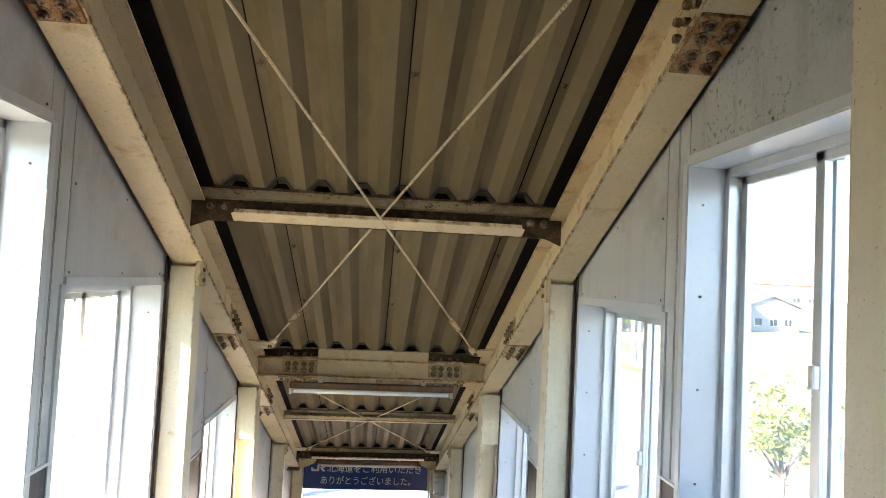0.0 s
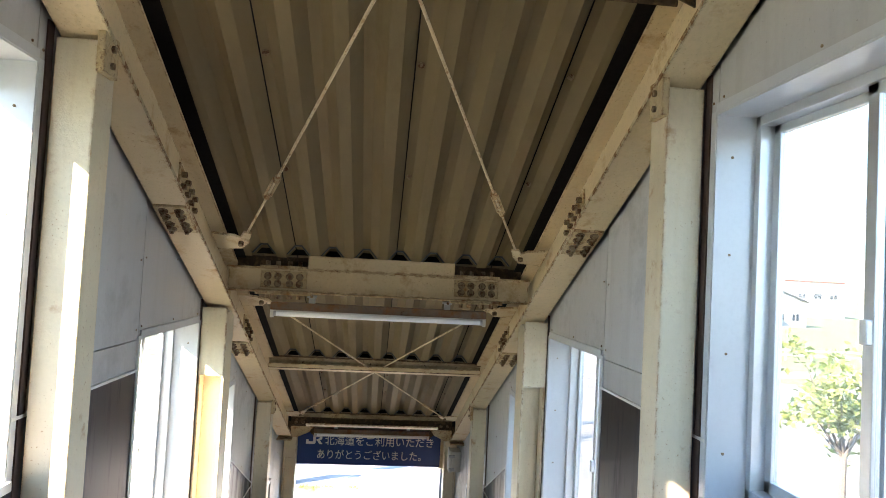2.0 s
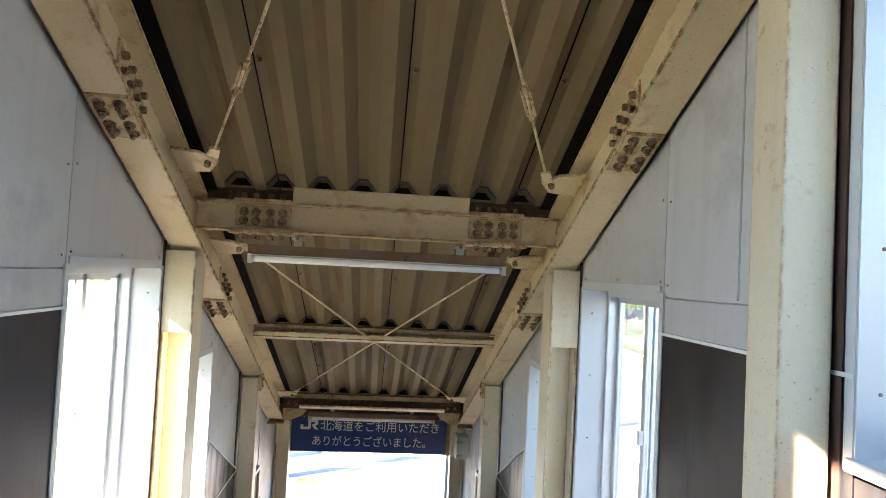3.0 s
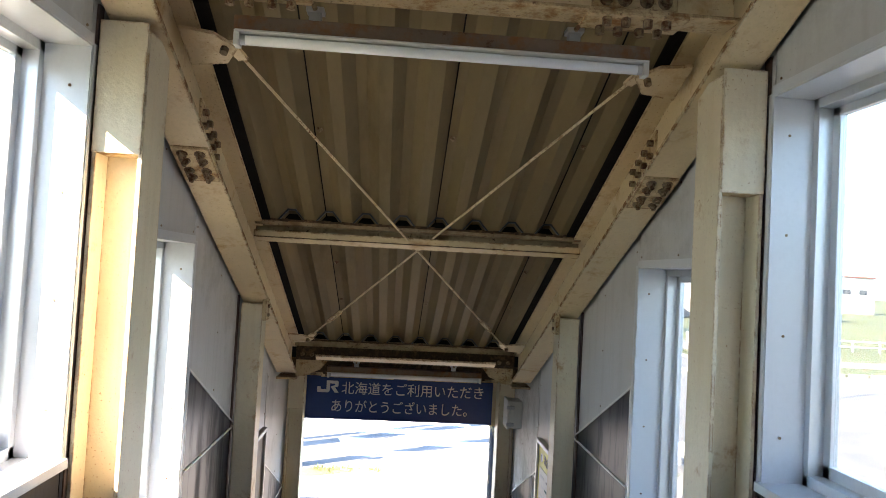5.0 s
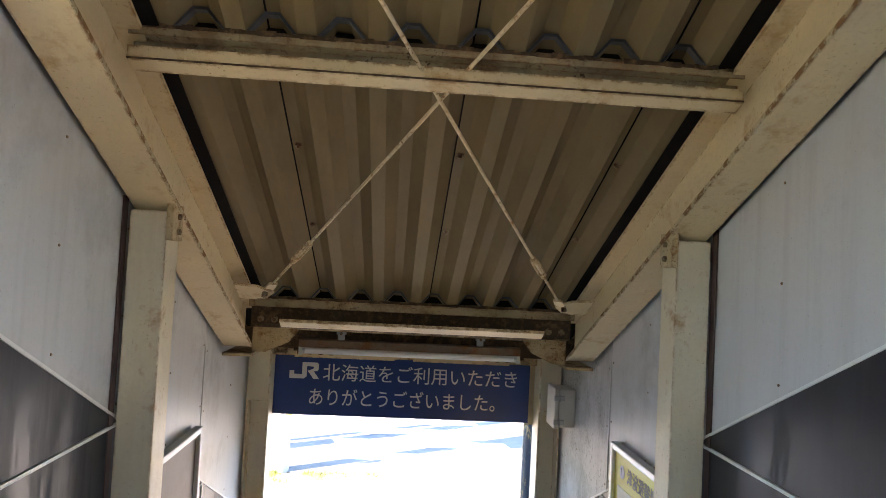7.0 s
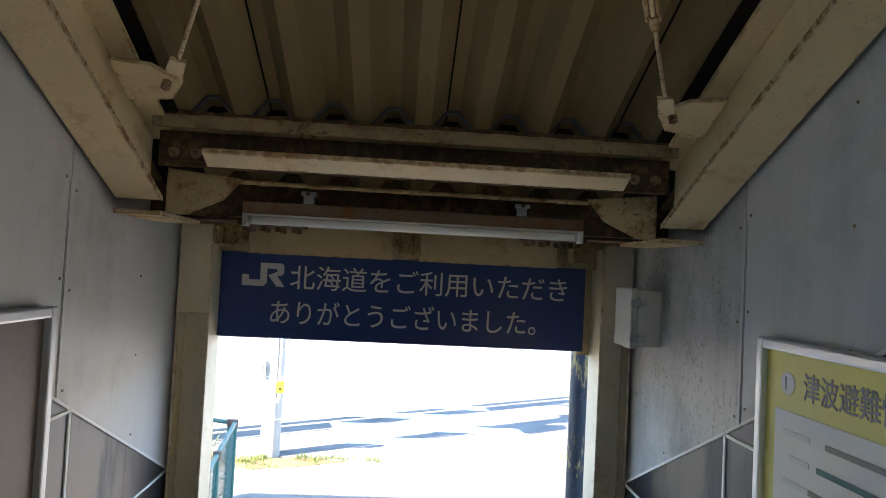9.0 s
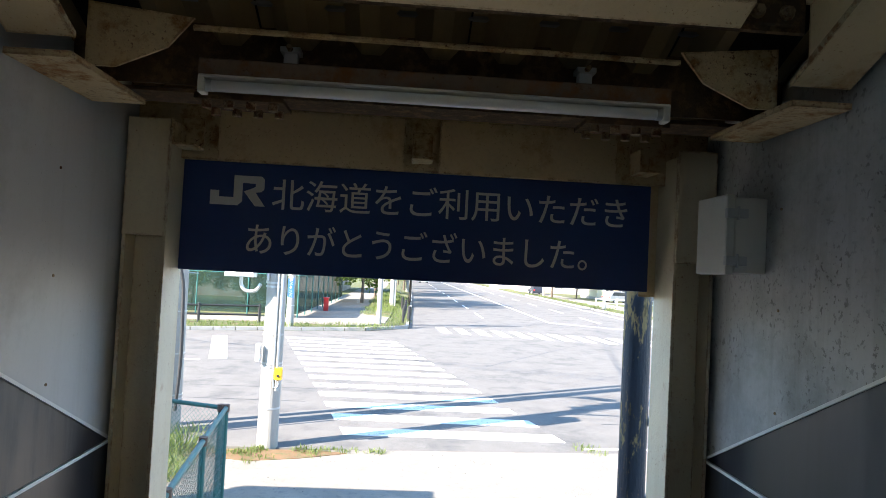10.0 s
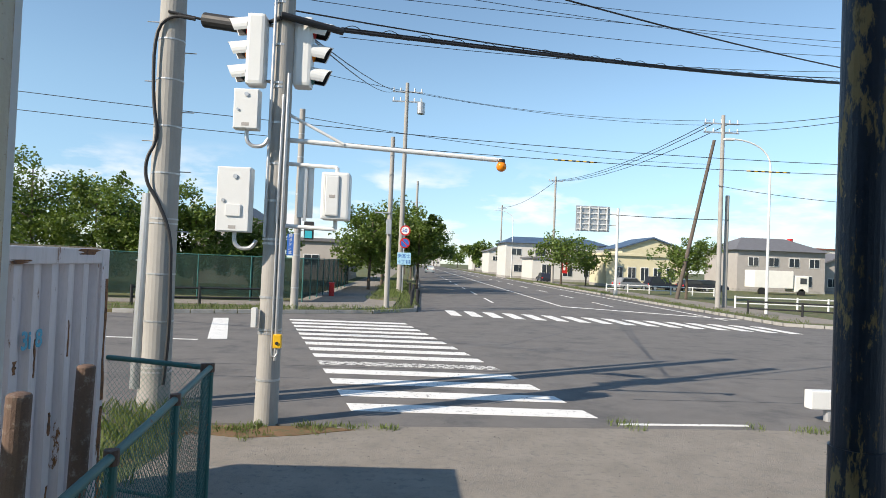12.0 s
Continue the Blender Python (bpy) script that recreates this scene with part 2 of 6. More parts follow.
M_ROOFG = material("roof_grey", (0.14, 0.14, 0.15), 0.6, vary=0.1)
M_ROOFR = material("roof_red", (0.20, 0.07, 0.05), 0.6, vary=0.12)
M_PANE = material("dark_pane", (0.03, 0.04, 0.05), 0.08, vary=0.2)
M_RED = material("red_enamel", (0.55, 0.02, 0.02), 0.4, vary=0.05)
M_BLUE = material("blue_enamel", (0.02, 0.12, 0.45), 0.4, vary=0.05)
M_SKYBLUE = material("pale_blue_plate", (0.35, 0.6, 0.75), 0.4, vary=0.04)
M_TEAL = material("teal_sign", (0.02, 0.35, 0.42), 0.4, vary=0.05)
M_POSTER = material("poster_yellow", (0.75, 0.68, 0.16), 0.4, vary=0.04)
M_PAPER = material("poster_white", (0.74, 0.74, 0.70), 0.4, vary=0.04)
M_SPRAY = material("blue_spray", (0.08, 0.36, 0.5), 0.6, vary=0.15)
M_WOODP = material("dark_pole", (0.11, 0.09, 0.075), 0.85, vary=0.2, bump=0.4)
M_CORK = material("notice_board_brown", (0.12, 0.09, 0.07), 0.5, vary=0.12)
M_CAR = material("car_paint_grey", (0.32, 0.34, 0.37), 0.25, 0.3, vary=0.03)
M_CARB = material("car_paint_dark", (0.03, 0.035, 0.05), 0.2, 0.2, vary=0.03)


def glass_material():
    m = bpy.data.materials.new("window_glass")
    m.use_nodes = True
    n, l = m.node_tree.nodes, m.node_tree.links
    n.remove(n["Principled BSDF"])
    tr, gl, mx, fr = n.new("ShaderNodeBsdfTransparent"), n.new("ShaderNodeBsdfGlossy"), n.new("ShaderNodeMixShader"), n.new("ShaderNodeLayerWeight")
    tr.inputs["Color"].default_value = (0.70, 0.73, 0.735, 1)
    gl.inputs["Roughness"].default_value = 0.02
    fr.inputs["Blend"].default_value = 0.5
    pw, ad = n.new("ShaderNodeMath"), n.new("ShaderNodeMath")
    pw.operation, ad.operation = "POWER", "MULTIPLY_ADD"
    pw.inputs[1].default_value, ad.inputs[1].default_value, ad.inputs[2].default_value = 4.0, 0.75, 0.03
    l.new(fr.outputs["Facing"], pw.inputs[0])
    l.new(pw.outputs[0], ad.inputs[0])
    l.new(ad.outputs[0], mx.inputs[0])
    l.new(tr.outputs[0], mx.inputs[1])
    l.new(gl.outputs[0], mx.inputs[2])
    # a film of dust on the pane
    tl, df, dm, m2 = n.new("ShaderNodeBsdfTranslucent"), n.new("ShaderNodeBsdfDiffuse"), n.new("ShaderNodeMixShader"), n.new("ShaderNodeMixShader")
    tl.inputs["Color"].default_value = df.inputs["Color"].default_value = (0.75, 0.76, 0.76, 1)
    dm.inputs[0].default_value = 0.4
    l.new(tl.outputs[0], dm.inputs[1])
    l.new(df.outputs[0], dm.inputs[2])
    m2.inputs[0].default_value = 0.05
    l.new(mx.outputs[0], m2.inputs[1])
    l.new(dm.outputs[0], m2.inputs[2])
    l.new(m2.outputs[0], n["Material Output"].inputs["Surface"])
    return m


M_GLASS = glass_material()


# leaves glow against the light
for _mat, _col in ((M_LEAF, (0.17, 0.26, 0.035, 1)), (M_LEAF2, (0.27, 0.33, 0.07, 1)), (M_BLADE, (0.18, 0.25, 0.05, 1))):
    _n, _l = _mat.node_tree.nodes, _mat.node_tree.links
    _t, _m = _n.new("ShaderNodeBsdfTranslucent"), _n.new("ShaderNodeMixShader")
    _t.inputs["Color"].default_value = _col
    _m.inputs[0].default_value = 0.26
    _l.new(_n["Principled BSDF"].outputs[0], _m.inputs[1])
    _l.new(_t.outputs[0], _m.inputs[2])
    _l.new(_m.outputs[0], _n["Material Output"].inputs["Surface"])

# netting lets some light through
_n, _l = M_GREENNET.node_tree.nodes, M_GREENNET.node_tree.links
_t, _m = _n.new("ShaderNodeBsdfTransparent"), _n.new("ShaderNodeMixShader")
_m.inputs[0].default_value = 0.32
_l.new(_n["Principled BSDF"].outputs[0], _m.inputs[1])
_l.new(_t.outputs[0], _m.inputs[2])
_l.new(_m.outputs[0], _n["Material Output"].inputs["Surface"])


# ---- building helpers ----
def place(ob, parent):
    if parent is not None:
        ob.parent = parent
        ob.matrix_parent_inverse = Matrix.Translation(-parent.location)


def part(name, bm, mat, parent=None, label="", smooth=False):
    """Links a bmesh, in world coordinates, as one mesh object under a thing or a part."""
    me = bpy.data.meshes.new(name)
    bmesh.ops.recalc_face_normals(bm, faces=bm.faces)
    if smooth:
        for f in bm.faces:
            f.smooth = True
    bm.to_mesh(me)
    bm.free()
    me.materials.append(mat)
    ob = new(name, me)
    place(ob, parent)
    if label:
        tagged(ob, label)
    return ob


def thing(name, at, label, category, group="", kind=""):
    ob = new(name)
    ob.location = at
    ob.empty_display_size = 0.1
    return tagged(ob, label, category, group, kind)


def hexa(bm, corners):
    """Eight corners: the lower four round, then the upper four."""
    v = [bm.verts.new(c) for c in corners]
    for q in ((3, 2, 1, 0), (4, 5, 6, 7), (0, 1, 5, 4), (1, 2, 6, 5), (2, 3, 7, 6), (3, 0, 4, 7)):
        bm.faces.new([v[i] for i in q])
    return v


def box(bm, x0, x1, y0, y1, z0, z1, slope=0.0):
    """A box; with a slope its z falls along y, counted from y0."""
    d = slope * (y1 - y0)
    return hexa(bm, [(x0, y0, z0), (x1, y0, z0), (x1, y1, z0 - d), (x0, y1, z0 - d), (x0, y0, z1), (x1, y0, z1), (x1, y1, z1 - d), (x0, y1, z1 - d)])


def boxes(*dims, slope=0.0, bevel=0.0):
    bm = bmesh.new()
    for d in dims:
        box(bm, *d, slope=slope)
    if bevel:
        bmesh.ops.bevel(bm, geom=bm.edges[:], offset=bevel, segments=2, affect="EDGES", profile=0.6)
    return bm


def rod(bm, p0, p1, r0, r1=None, n=10, caps=True):
    p0, p1 = Vector(p0), Vector(p1)
    r1 = r0 if r1 is None else r1
    d = (p1 - p0).normalized()
    a = d.cross(Vector((0, 0, 1)) if abs(d.z) < 0.9 else Vector((1, 0, 0))).normalized()
    b = d.cross(a)
    ring = lambda p, r: [bm.verts.new(p + r * (math.cos(t) * a + math.sin(t) * b)) for t in [2 * math.pi * i / n for i in range(n)]]
    lo, hi = ring(p0, r0), ring(p1, r1)
    for i in range(n):
        bm.faces.new((lo[i], lo[(i + 1) % n], hi[(i + 1) % n], hi[i]))
    if caps:
        bm.faces.new(lo[::-1])
        bm.faces.new(hi)


def rods(*specs, n=10):
    bm = bmesh.new()
    for p0, p1, r in specs:
        rod(bm, p0, p1, r, n=n)
    return bm


def tube(bm, pts, r, n=8):
    """One bent tube through points."""
    pts = [Vector(p) for p in pts]
    rings, a = [], None
    for i, p in enumerate(pts):
        d = (pts[min(i + 1, len(pts) - 1)] - pts[max(i - 1, 0)]).normalized()
        if a is None:
            a = d.cross(Vector((0, 0, 1)) if abs(d.z) < 0.9 else Vector((1, 0, 0)))
        a = (a - d * a.dot(d)).normalized()
        b = d.cross(a)
        rings.append([bm.verts.new(p + r * (math.cos(2 * math.pi * j / n) * a + math.sin(2 * math.pi * j / n) * b)) for j in range(n)])
    for lo, hi in zip(rings, rings[1:]):
        for j in range(n):
            bm.faces.new((lo[j], lo[(j + 1) % n], hi[(j + 1) % n], hi[j]))
    bm.faces.new(rings[0][::-1])
    bm.faces.new(rings[-1])
    return bm


def rounded(pts, times=2):
    """Cuts a line's corners, so that it bends softly."""
    pts = [Vector(p) for p in pts]
    for _ in range(times):
        pts = [pts[0]] + [q for a, b in zip(pts, pts[1:]) for q in (a.lerp(b, 0.25), a.lerp(b, 0.75))] + [pts[-1]]
    return pts


def poly_prism(bm, pts, axis, a, b):
    """Extrudes a flat outline from a to b along an axis (0: x, 1: y, 2: z)."""
    def at(p, v):
        return (v, p[0], p[1]) if axis == 0 else (p[0], v, p[1]) if axis == 1 else (p[0], p[1], v)
    lo = [bm.verts.new(at(p, a)) for p in pts]
    hi = [bm.verts.new(at(p, b)) for p in pts]
    k = len(pts)
    for i in range(k):
        bm.faces.new((lo[i], lo[(i + 1) % k], hi[(i + 1) % k], hi[i]))
    bm.faces.new(lo[::-1])
    bm.faces.new(hi)


def prism(pts, axis, a, b):
    bm = bmesh.new()
    poly_prism(bm, pts, axis, a, b)
    return bm


def cable(name, points, r, mat, label, category, parent=None, sag=0.0):
    """A hanging or bent wire through points, as a curve turned into a tube."""
    pts = [Vector(p) for p in points]
    if sag and len(pts) == 2:
        a, b = pts
        pts = [a.lerp(b, i / 12) - Vector((0, 0, sag * 4 * (i / 12) * (1 - i / 12))) for i in range(13)]
    bm = tube(bmesh.new(), pts, r, 6)
    ob = part(name, bm, mat, parent, "" if parent else label)
    if not parent:
        tagged(ob, label, category)
    return ob


# ---- the covered stairway ----
K = 0.4735                       # fall of the roof along y


def zg(y):
    """Underside of the sloping girders."""
    return 5.293 - K * (y - 3.668)


DECK = 0.225                     # least height of the deck above the girders' underside


def zd(y):
    """Underside of the roof deck, which rises a little from the girders towards the stairs' head."""
    return zg(y) + DECK + 0.0129 * max(0.0, 6.0 - y)


WX, WO = 1.0, 1.2                # inner and outer face of the side walls
TOP, END = -4.0, 8.57            # the walls' ends along y
WINDOWS = [(0.62, 1.53, 4.97, 6.14), (1.69, 2.64, 4.47, 5.645), (3.60, 4.50, 3.62, 4.78), (4.72, 5.55, 3.11, 4.27)]


def floor_z(y):
    """The stairs' slope line: a flight, a landing, a flight to the street."""
    if y < 2.7:
        return 2.5 + 0.47 * (2.7 - y)
    if y < 3.9:
        return 2.5
    return max(0.0, 2.5 - 0.47 * (y - 3.9))


# steps
stairs = thing("stairs", (0, 0, 0), "worn grey concrete stairs with a landing halfway", "stairs", kind="structure")
y, z = 9.22, 0.0
for k in range(16):
    part("step", boxes((-WX, WX, y - 0.34, y, 0.0, z + 0.157), bevel=0.006), M_STEP, stairs)
    y, z = y - 0.3325, z + 0.157
part("landing", boxes((-WX, WX, 2.7, y, 2.2, 2.512)), M_STEP, stairs)
y, z = 2.7, 2.512
for k in range(21):
    part("step", boxes((-WX, WX, y - 0.34, y, z - 0.35, z + 0.156), bevel=0.006), M_STEP, stairs)
    y, z = y - 0.33, z + 0.156


# side walls: core with openings, then sheets on the inside
def wall_side(side, name):
    w = thing(name, (side * WX, 2, 0), "pale grey panelled wall with screw heads and a dark dado", "wall", kind="structure")
    bm = bmesh.new()
    cuts = [TOP] + [v for win in WINDOWS for v in win[:2]] + [END]
    xa, xb = sorted((side * (WX + 0.02), side * WO))
    for y0, y1 in zip(cuts, cuts[1:]):
        win = next((w_ for w_ in WINDOWS if abs(w_[0] - y0) < 1e-6), None)
        t0, t1 = zd(y0), zd(y1)
        spans = [((-0.5, -0.5), (win[2], win[2])), ((win[3], win[3]), (t0, t1))] if win else [((-0.5, -0.5), (t0, t1))]
        for (b0, b1), (u0, u1) in spans:
            hexa(bm, [(xa, y0, b0), (xb, y0, b0), (xb, y1, b1), (xa, y1, b1), (xa, y0, u0), (xb, y0, u0), (xb, y1, u1), (xa, y1, u1)])
    part("wall_core", bm, M_OUTER, w)
    g = 0.0025
    xi, xo = side * WX, side * (WX + 0.02)

    def sheet(nm, y0, y1, b0, b1, u0, u1, mat, proud=0.0):
        x0, x1 = sorted((xi - side * proud, xo))
        b = bmesh.new()
        hexa(b, [(x0, y0 + g, b0), (x1, y0 + g, b0), (x1, y1 - g, b1), (x0, y1 - g, b1), (x0, y0 + g, u0), (x1, y0 + g, u0), (x1, y1 - g, u1), (x0, y1 - g, u1)])
        return part(nm, b, mat, w)

    up = lambda q: zg(q) + 0.04
    pale = [(-4.0, -2.6, 7.3, 6.9), (-2.6, -1.0, 6.9, 6.2), (-1.0, 0.62, 6.2, 5.5), (0.62, 1.53, 6.145, 6.145), (1.53, 1.69, 5.095, 5.095), (1.69, 2.64, 5.65, 5.65),
            (2.64, 3.585, 4.773, 4.773), (3.585, 4.5, 4.785, 4.785), (4.5, 4.72, 4.0, 3.9), (4.72, 5.56, 4.275, 4.275), (5.56, 6.5, 3.735, 3.27), (6.5, 7.47, 3.26, 2.775), (7.47, 8.565, 2.77, 2.235)]
    for y0, y1, b0, b1 in pale:
        sheet("panel", y0, y1, b0, b1, up(y0), up(y1) if y0 < 7.4 else 3.42, M_PANEL_STAINED if side > 0 and y0 in (0.62, 7.47) else M_PANEL)
    sheet("panel", 2.64, 3.585, 4.65, 4.65, 4.768, 4.768, M_PANEL)
    # dark dado sheets: (y0, y1, top at y0, top at y1, joint)
    dado = [(-4.0, -2.6, 7.29, 6.89, 6.2), (-2.6, -1.0, 6.89, 6.19, 5.8), (-1.0, 0.62, 6.19, 5.49, 5.3), (1.53, 1.69, 5.09, 5.09, 4.4), (2.64, 3.59, 4.64, 4.64, 3.6),
            (4.5, 4.72, 3.99, 3.89, 3.4), (5.58, 6.5, 3.715, 3.265, 3.262), (6.5, 7.54, 3.255, 2.735, 2.732), (7.54, 8.42, 2.73, 2.30, 2.297), (8.42, 8.565, 2.295, 2.23, 1.5)]
    for win in WINDOWS:
        dado.append((win[0], win[1], win[2] - 0.03, win[2] - 0.03, win[2] - 0.5))
    for y0, y1, u0, u1, j in dado:
        sheet("dark_panel", y0, y1, j + 0.004, j + 0.004, u0, u1 if u1 > j + 0.006 else j + 0.006, M_BLACK, 0.004)
        sheet("dark_panel", y0, y1, floor_z(y0) - 0.1, floor_z(y1) - 0.1, j - 0.004, j - 0.004, M_BLACK, 0.004)
    # white cover strips along the dado's top and joints
    for y0, y1, u0, u1 in ((2.64, 3.59, 4.643, 4.643), (1.53, 1.69, 5.09, 5.09), (5.58, 6.5, 3.715, 3.265), (6.5, 7.54, 3.255, 2.735), (7.54, 8.42, 2.732, 2.30),
                           (6.5, 7.54, 2.728, 2.728), (5.58, 6.5, 3.258, 3.258), (7.54, 8.42, 2.293, 2.293)):
        sheet("cover_strip", y0, y1, u0 - 0.004, u1 - 0.004, u0 + 0.006, u1 + 0.006, M_WHITE, 0.009)
    for yv, b0, u0 in ((7.54, 1.0, 2.735), (5.585, 2.0, 3.72), (3.59, 2.6, 4.645), (6.5, 1.4, 3.26)):
        sheet("cover_strip", yv - 0.008, yv + 0.008, b0, b0, u0, u0, M_WHITE, 0.009)
    # raised joint battens between the tall panels, with a dark line down each side
    for yv in (1.61, 3.11, 7.47):
        lo = {1.61: 5.1, 3.11: 4.78, 7.47: 2.775}[yv]
        for nm, half, pr, mt in (("joint_line", 0.011, 0.0015, M_PANEL_STAINED), ("joint_batten", 0.007, 0.004, M_PANEL)):
            sheet(nm, yv - half - g, yv + half + g, lo, lo, up(yv) - 0.01 if yv < 7 else 3.4, up(yv) - 0.01 if yv < 7 else 3.4, mt, pr)
    # screw heads down the panels' edges
    b = bmesh.new()
    for y0, y1, b0, b1 in pale:
        if y1 - y0 < 0.3 or y0 < -1.2:
            continue
        for yy in (y0 + 0.03, (y0 + y1) / 2, y1 - 0.03):
            lo = b0 + (b1 - b0) * (yy - y0) / (y1 - y0)
            zz = lo + 0.04
            while zz < up(yy) - 0.03:
                rod(b, (xi + side * 0.002, yy, zz), (xi - side * 0.0025, yy, zz), 0.0045, n=6)
                zz += 0.29
    tagged(part("screw_heads", b, M_BOLT, w), "small dark screw heads", kind="stuff")
    return w


wall_side(-1, "wall_left")
wall_side(1, "wall_right")


# windows: deep aluminium lining, two sliding sashes
def window_unit(side, y0, y1, z0, z1, name):
    w = thing(name, (side * (WX + 0.1), (y0 + y1) / 2, z0), "aluminium sliding window in a deep sheet-metal reveal", "window", kind="structure")

    def bx(x0, x1, *rest):
        a, b = sorted((side * x0, side * x1))
        return (a, b, *rest)
    t = 0.006
    part("lining", boxes(bx(WX - 0.006, 1.15, y0, y0 + t, z0, z1)), M_LINING, w)
    part("lining", boxes(bx(WX - 0.006, 1.15, y1 - t, y1, z0, z1)), M_LINING, w)
    part("lining", boxes(bx(WX - 0.006, 1.15, y0 + t, y1 - t, z1 - t, z1)), M_LINING, w)
    part("window_sill", boxes(bx(WX - 0.02, 1.15, y0 - 0.01, y1 + 0.01, z0 - 0.02, z0 + 0.008), bevel=0.003), M_LINING, w)
    for a, b in ((y0 - 0.028, y0), (y1, y1 + 0.028)):
        part("architrave", boxes(bx(WX - 0.008, WX, a, b, z0 - 0.02, z1 + 0.006)), M_LINING, w)
    part("architrave", boxes(bx(WX - 0.008, WX, y0, y1, z1, z1 + 0.03)), M_LINING, w)
    bm = bmesh.new()
    for yy, dy in ((y0 + t, 0.0025), (y1 - t, -0.0025)):
        for i in range(4):
            zz = z0 + 0.14 + 0.3 * i
            rod(bm, (side * 1.045, yy, zz), (side * 1.045, yy + dy, zz), 0.0045, n=6)
    tagged(part("screw_heads", bm, M_BOLT, w), "small screw heads in the lining", kind="stuff")
    f = part("window_frame", boxes(bx(1.12, 1.2, y0, y0 + 0.03, z0, z1), bx(1.12, 1.2, y1 - 0.03, y1, z0, z1), bx(1.12, 1.2, y0, y1, z0, z0 + 0.04), bx(1.12, 1.2, y0, y1, z1 - 0.035, z1), bevel=0.002), M_ALU, w)
    mid = (y0 + y1) / 2
    for i, (a, b, xx) in enumerate(((y0 + 0.025, mid + 0.02, 1.135), (mid - 0.02, y1 - 0.025, 1.165))):
        s = part("sash", boxes(bx(xx, xx + 0.024, a, a + 0.035, z0 + 0.03, z1 - 0.025), bx(xx, xx + 0.024, b - 0.035, b, z0 + 0.03, z1 - 0.025),
                               bx(xx, xx + 0.024, a, b, z0 + 0.03, z0 + 0.075), bx(xx, xx + 0.024, a, b, z1 - 0.06, z1 - 0.025), bevel=0.002), M_ALU, w)
        p = part("pane", boxes(bx(xx + 0.01, xx + 0.015, a + 0.03, b - 0.03, z0 + 0.07, z1 - 0.055)), M_GLASS, s)
        p.visible_shadow = False
    part("latch", boxes(bx(1.118, 1.14, mid - 0.012, mid + 0.012, z0 + 0.52, z0 + 0.58), bevel=0.004), M_ALU, w)
    return w


k = 0
for side in (-1, 1):
    for y0, y1, z0, z1 in WINDOWS:
        k += 1
        window_unit(side, y0, y1, z0, z1, "window_%d" % k)

# columns
COLS = [0.43, 2.69, 4.53, 6.42, 8.40]


def column(side, y0, heavy):
    z0, z1 = floor_z(y0) - 0.2, zg(y0 + 0.09) if y0 < 8 else 3.33
    c = thing("column", (side * 0.92, y0 + 0.08, z0), "cream-painted steel column with rust stains at its joints", "column", "stairway columns")

    def bx(x0, x1, *rest):
        a, b = sorted((side * x0, side * x1))
        return (a, b, *rest)
    d = 0.165
    if heavy:
        part("flange", boxes(bx(0.85, 0.862, y0, y0 + d, z0, z1), bevel=0.002), M_COL, c)
        part("flange", boxes(bx(0.978, 0.99, y0, y0 + d, z0, z1), bevel=0.002), M_COL, c)
        part("web", boxes(bx(0.862, 0.978, y0 + d / 2 - 0.005, y0 + d / 2 + 0.005, z0, z1)), M_COL, c)
        cut = z1 - 0.36 if y0 < 8 else 2.965
        part("cover_plate", boxes(bx(0.853, 0.988, y0 - 0.009, y0, cut, z1 + 0.02), bevel=0.002), M_COL, c)
        part("stiffener", boxes(bx(0.862, 0.978, y0, y0 + d / 2 - 0.006, cut, cut + 0.01)), M_CREAM_RUSTY, c)
    else:
        part("shaft", boxes(bx(0.858, 0.978, y0, y0 + 0.125, z0, z1 + 0.02), bevel=0.006), M_COL, c)
        part("cleat", boxes(bx(0.835, 0.858, y0 - 0.012, y0 + 0.09, z1 - 0.075, z1 + 0.045), bevel=0.003), M_CREAM_RUSTY, c)
        bm = bmesh.new()
        for zz in (z1 - 0.045, z1 + 0.005):
            rod(bm, (side * 0.826, y0 + 0.04, zz), (side * 0.836, y0 + 0.04, zz), 0.011, n=6)
        part("bolts", bm, M_BOLT, c)
    return c


for i, y0 in enumerate(COLS):
    for side in (-1, 1):
        column(side, y0, i in (0, 2, 4))

# dark gap strips beside the columns
for i, y0 in enumerate(COLS[:-1]):
    for side in (-1, 1):
        a, b = sorted((side * 0.992, side * 0.998))
        tagged(part("gap_seal", boxes((a, b, y0 - 0.012, y0 + 0.02, floor_z(y0) + 0.3, zg(y0) + 0.02)), M_SEAL), "brown rubber seal strip behind the column", "seal strip", kind="structure")


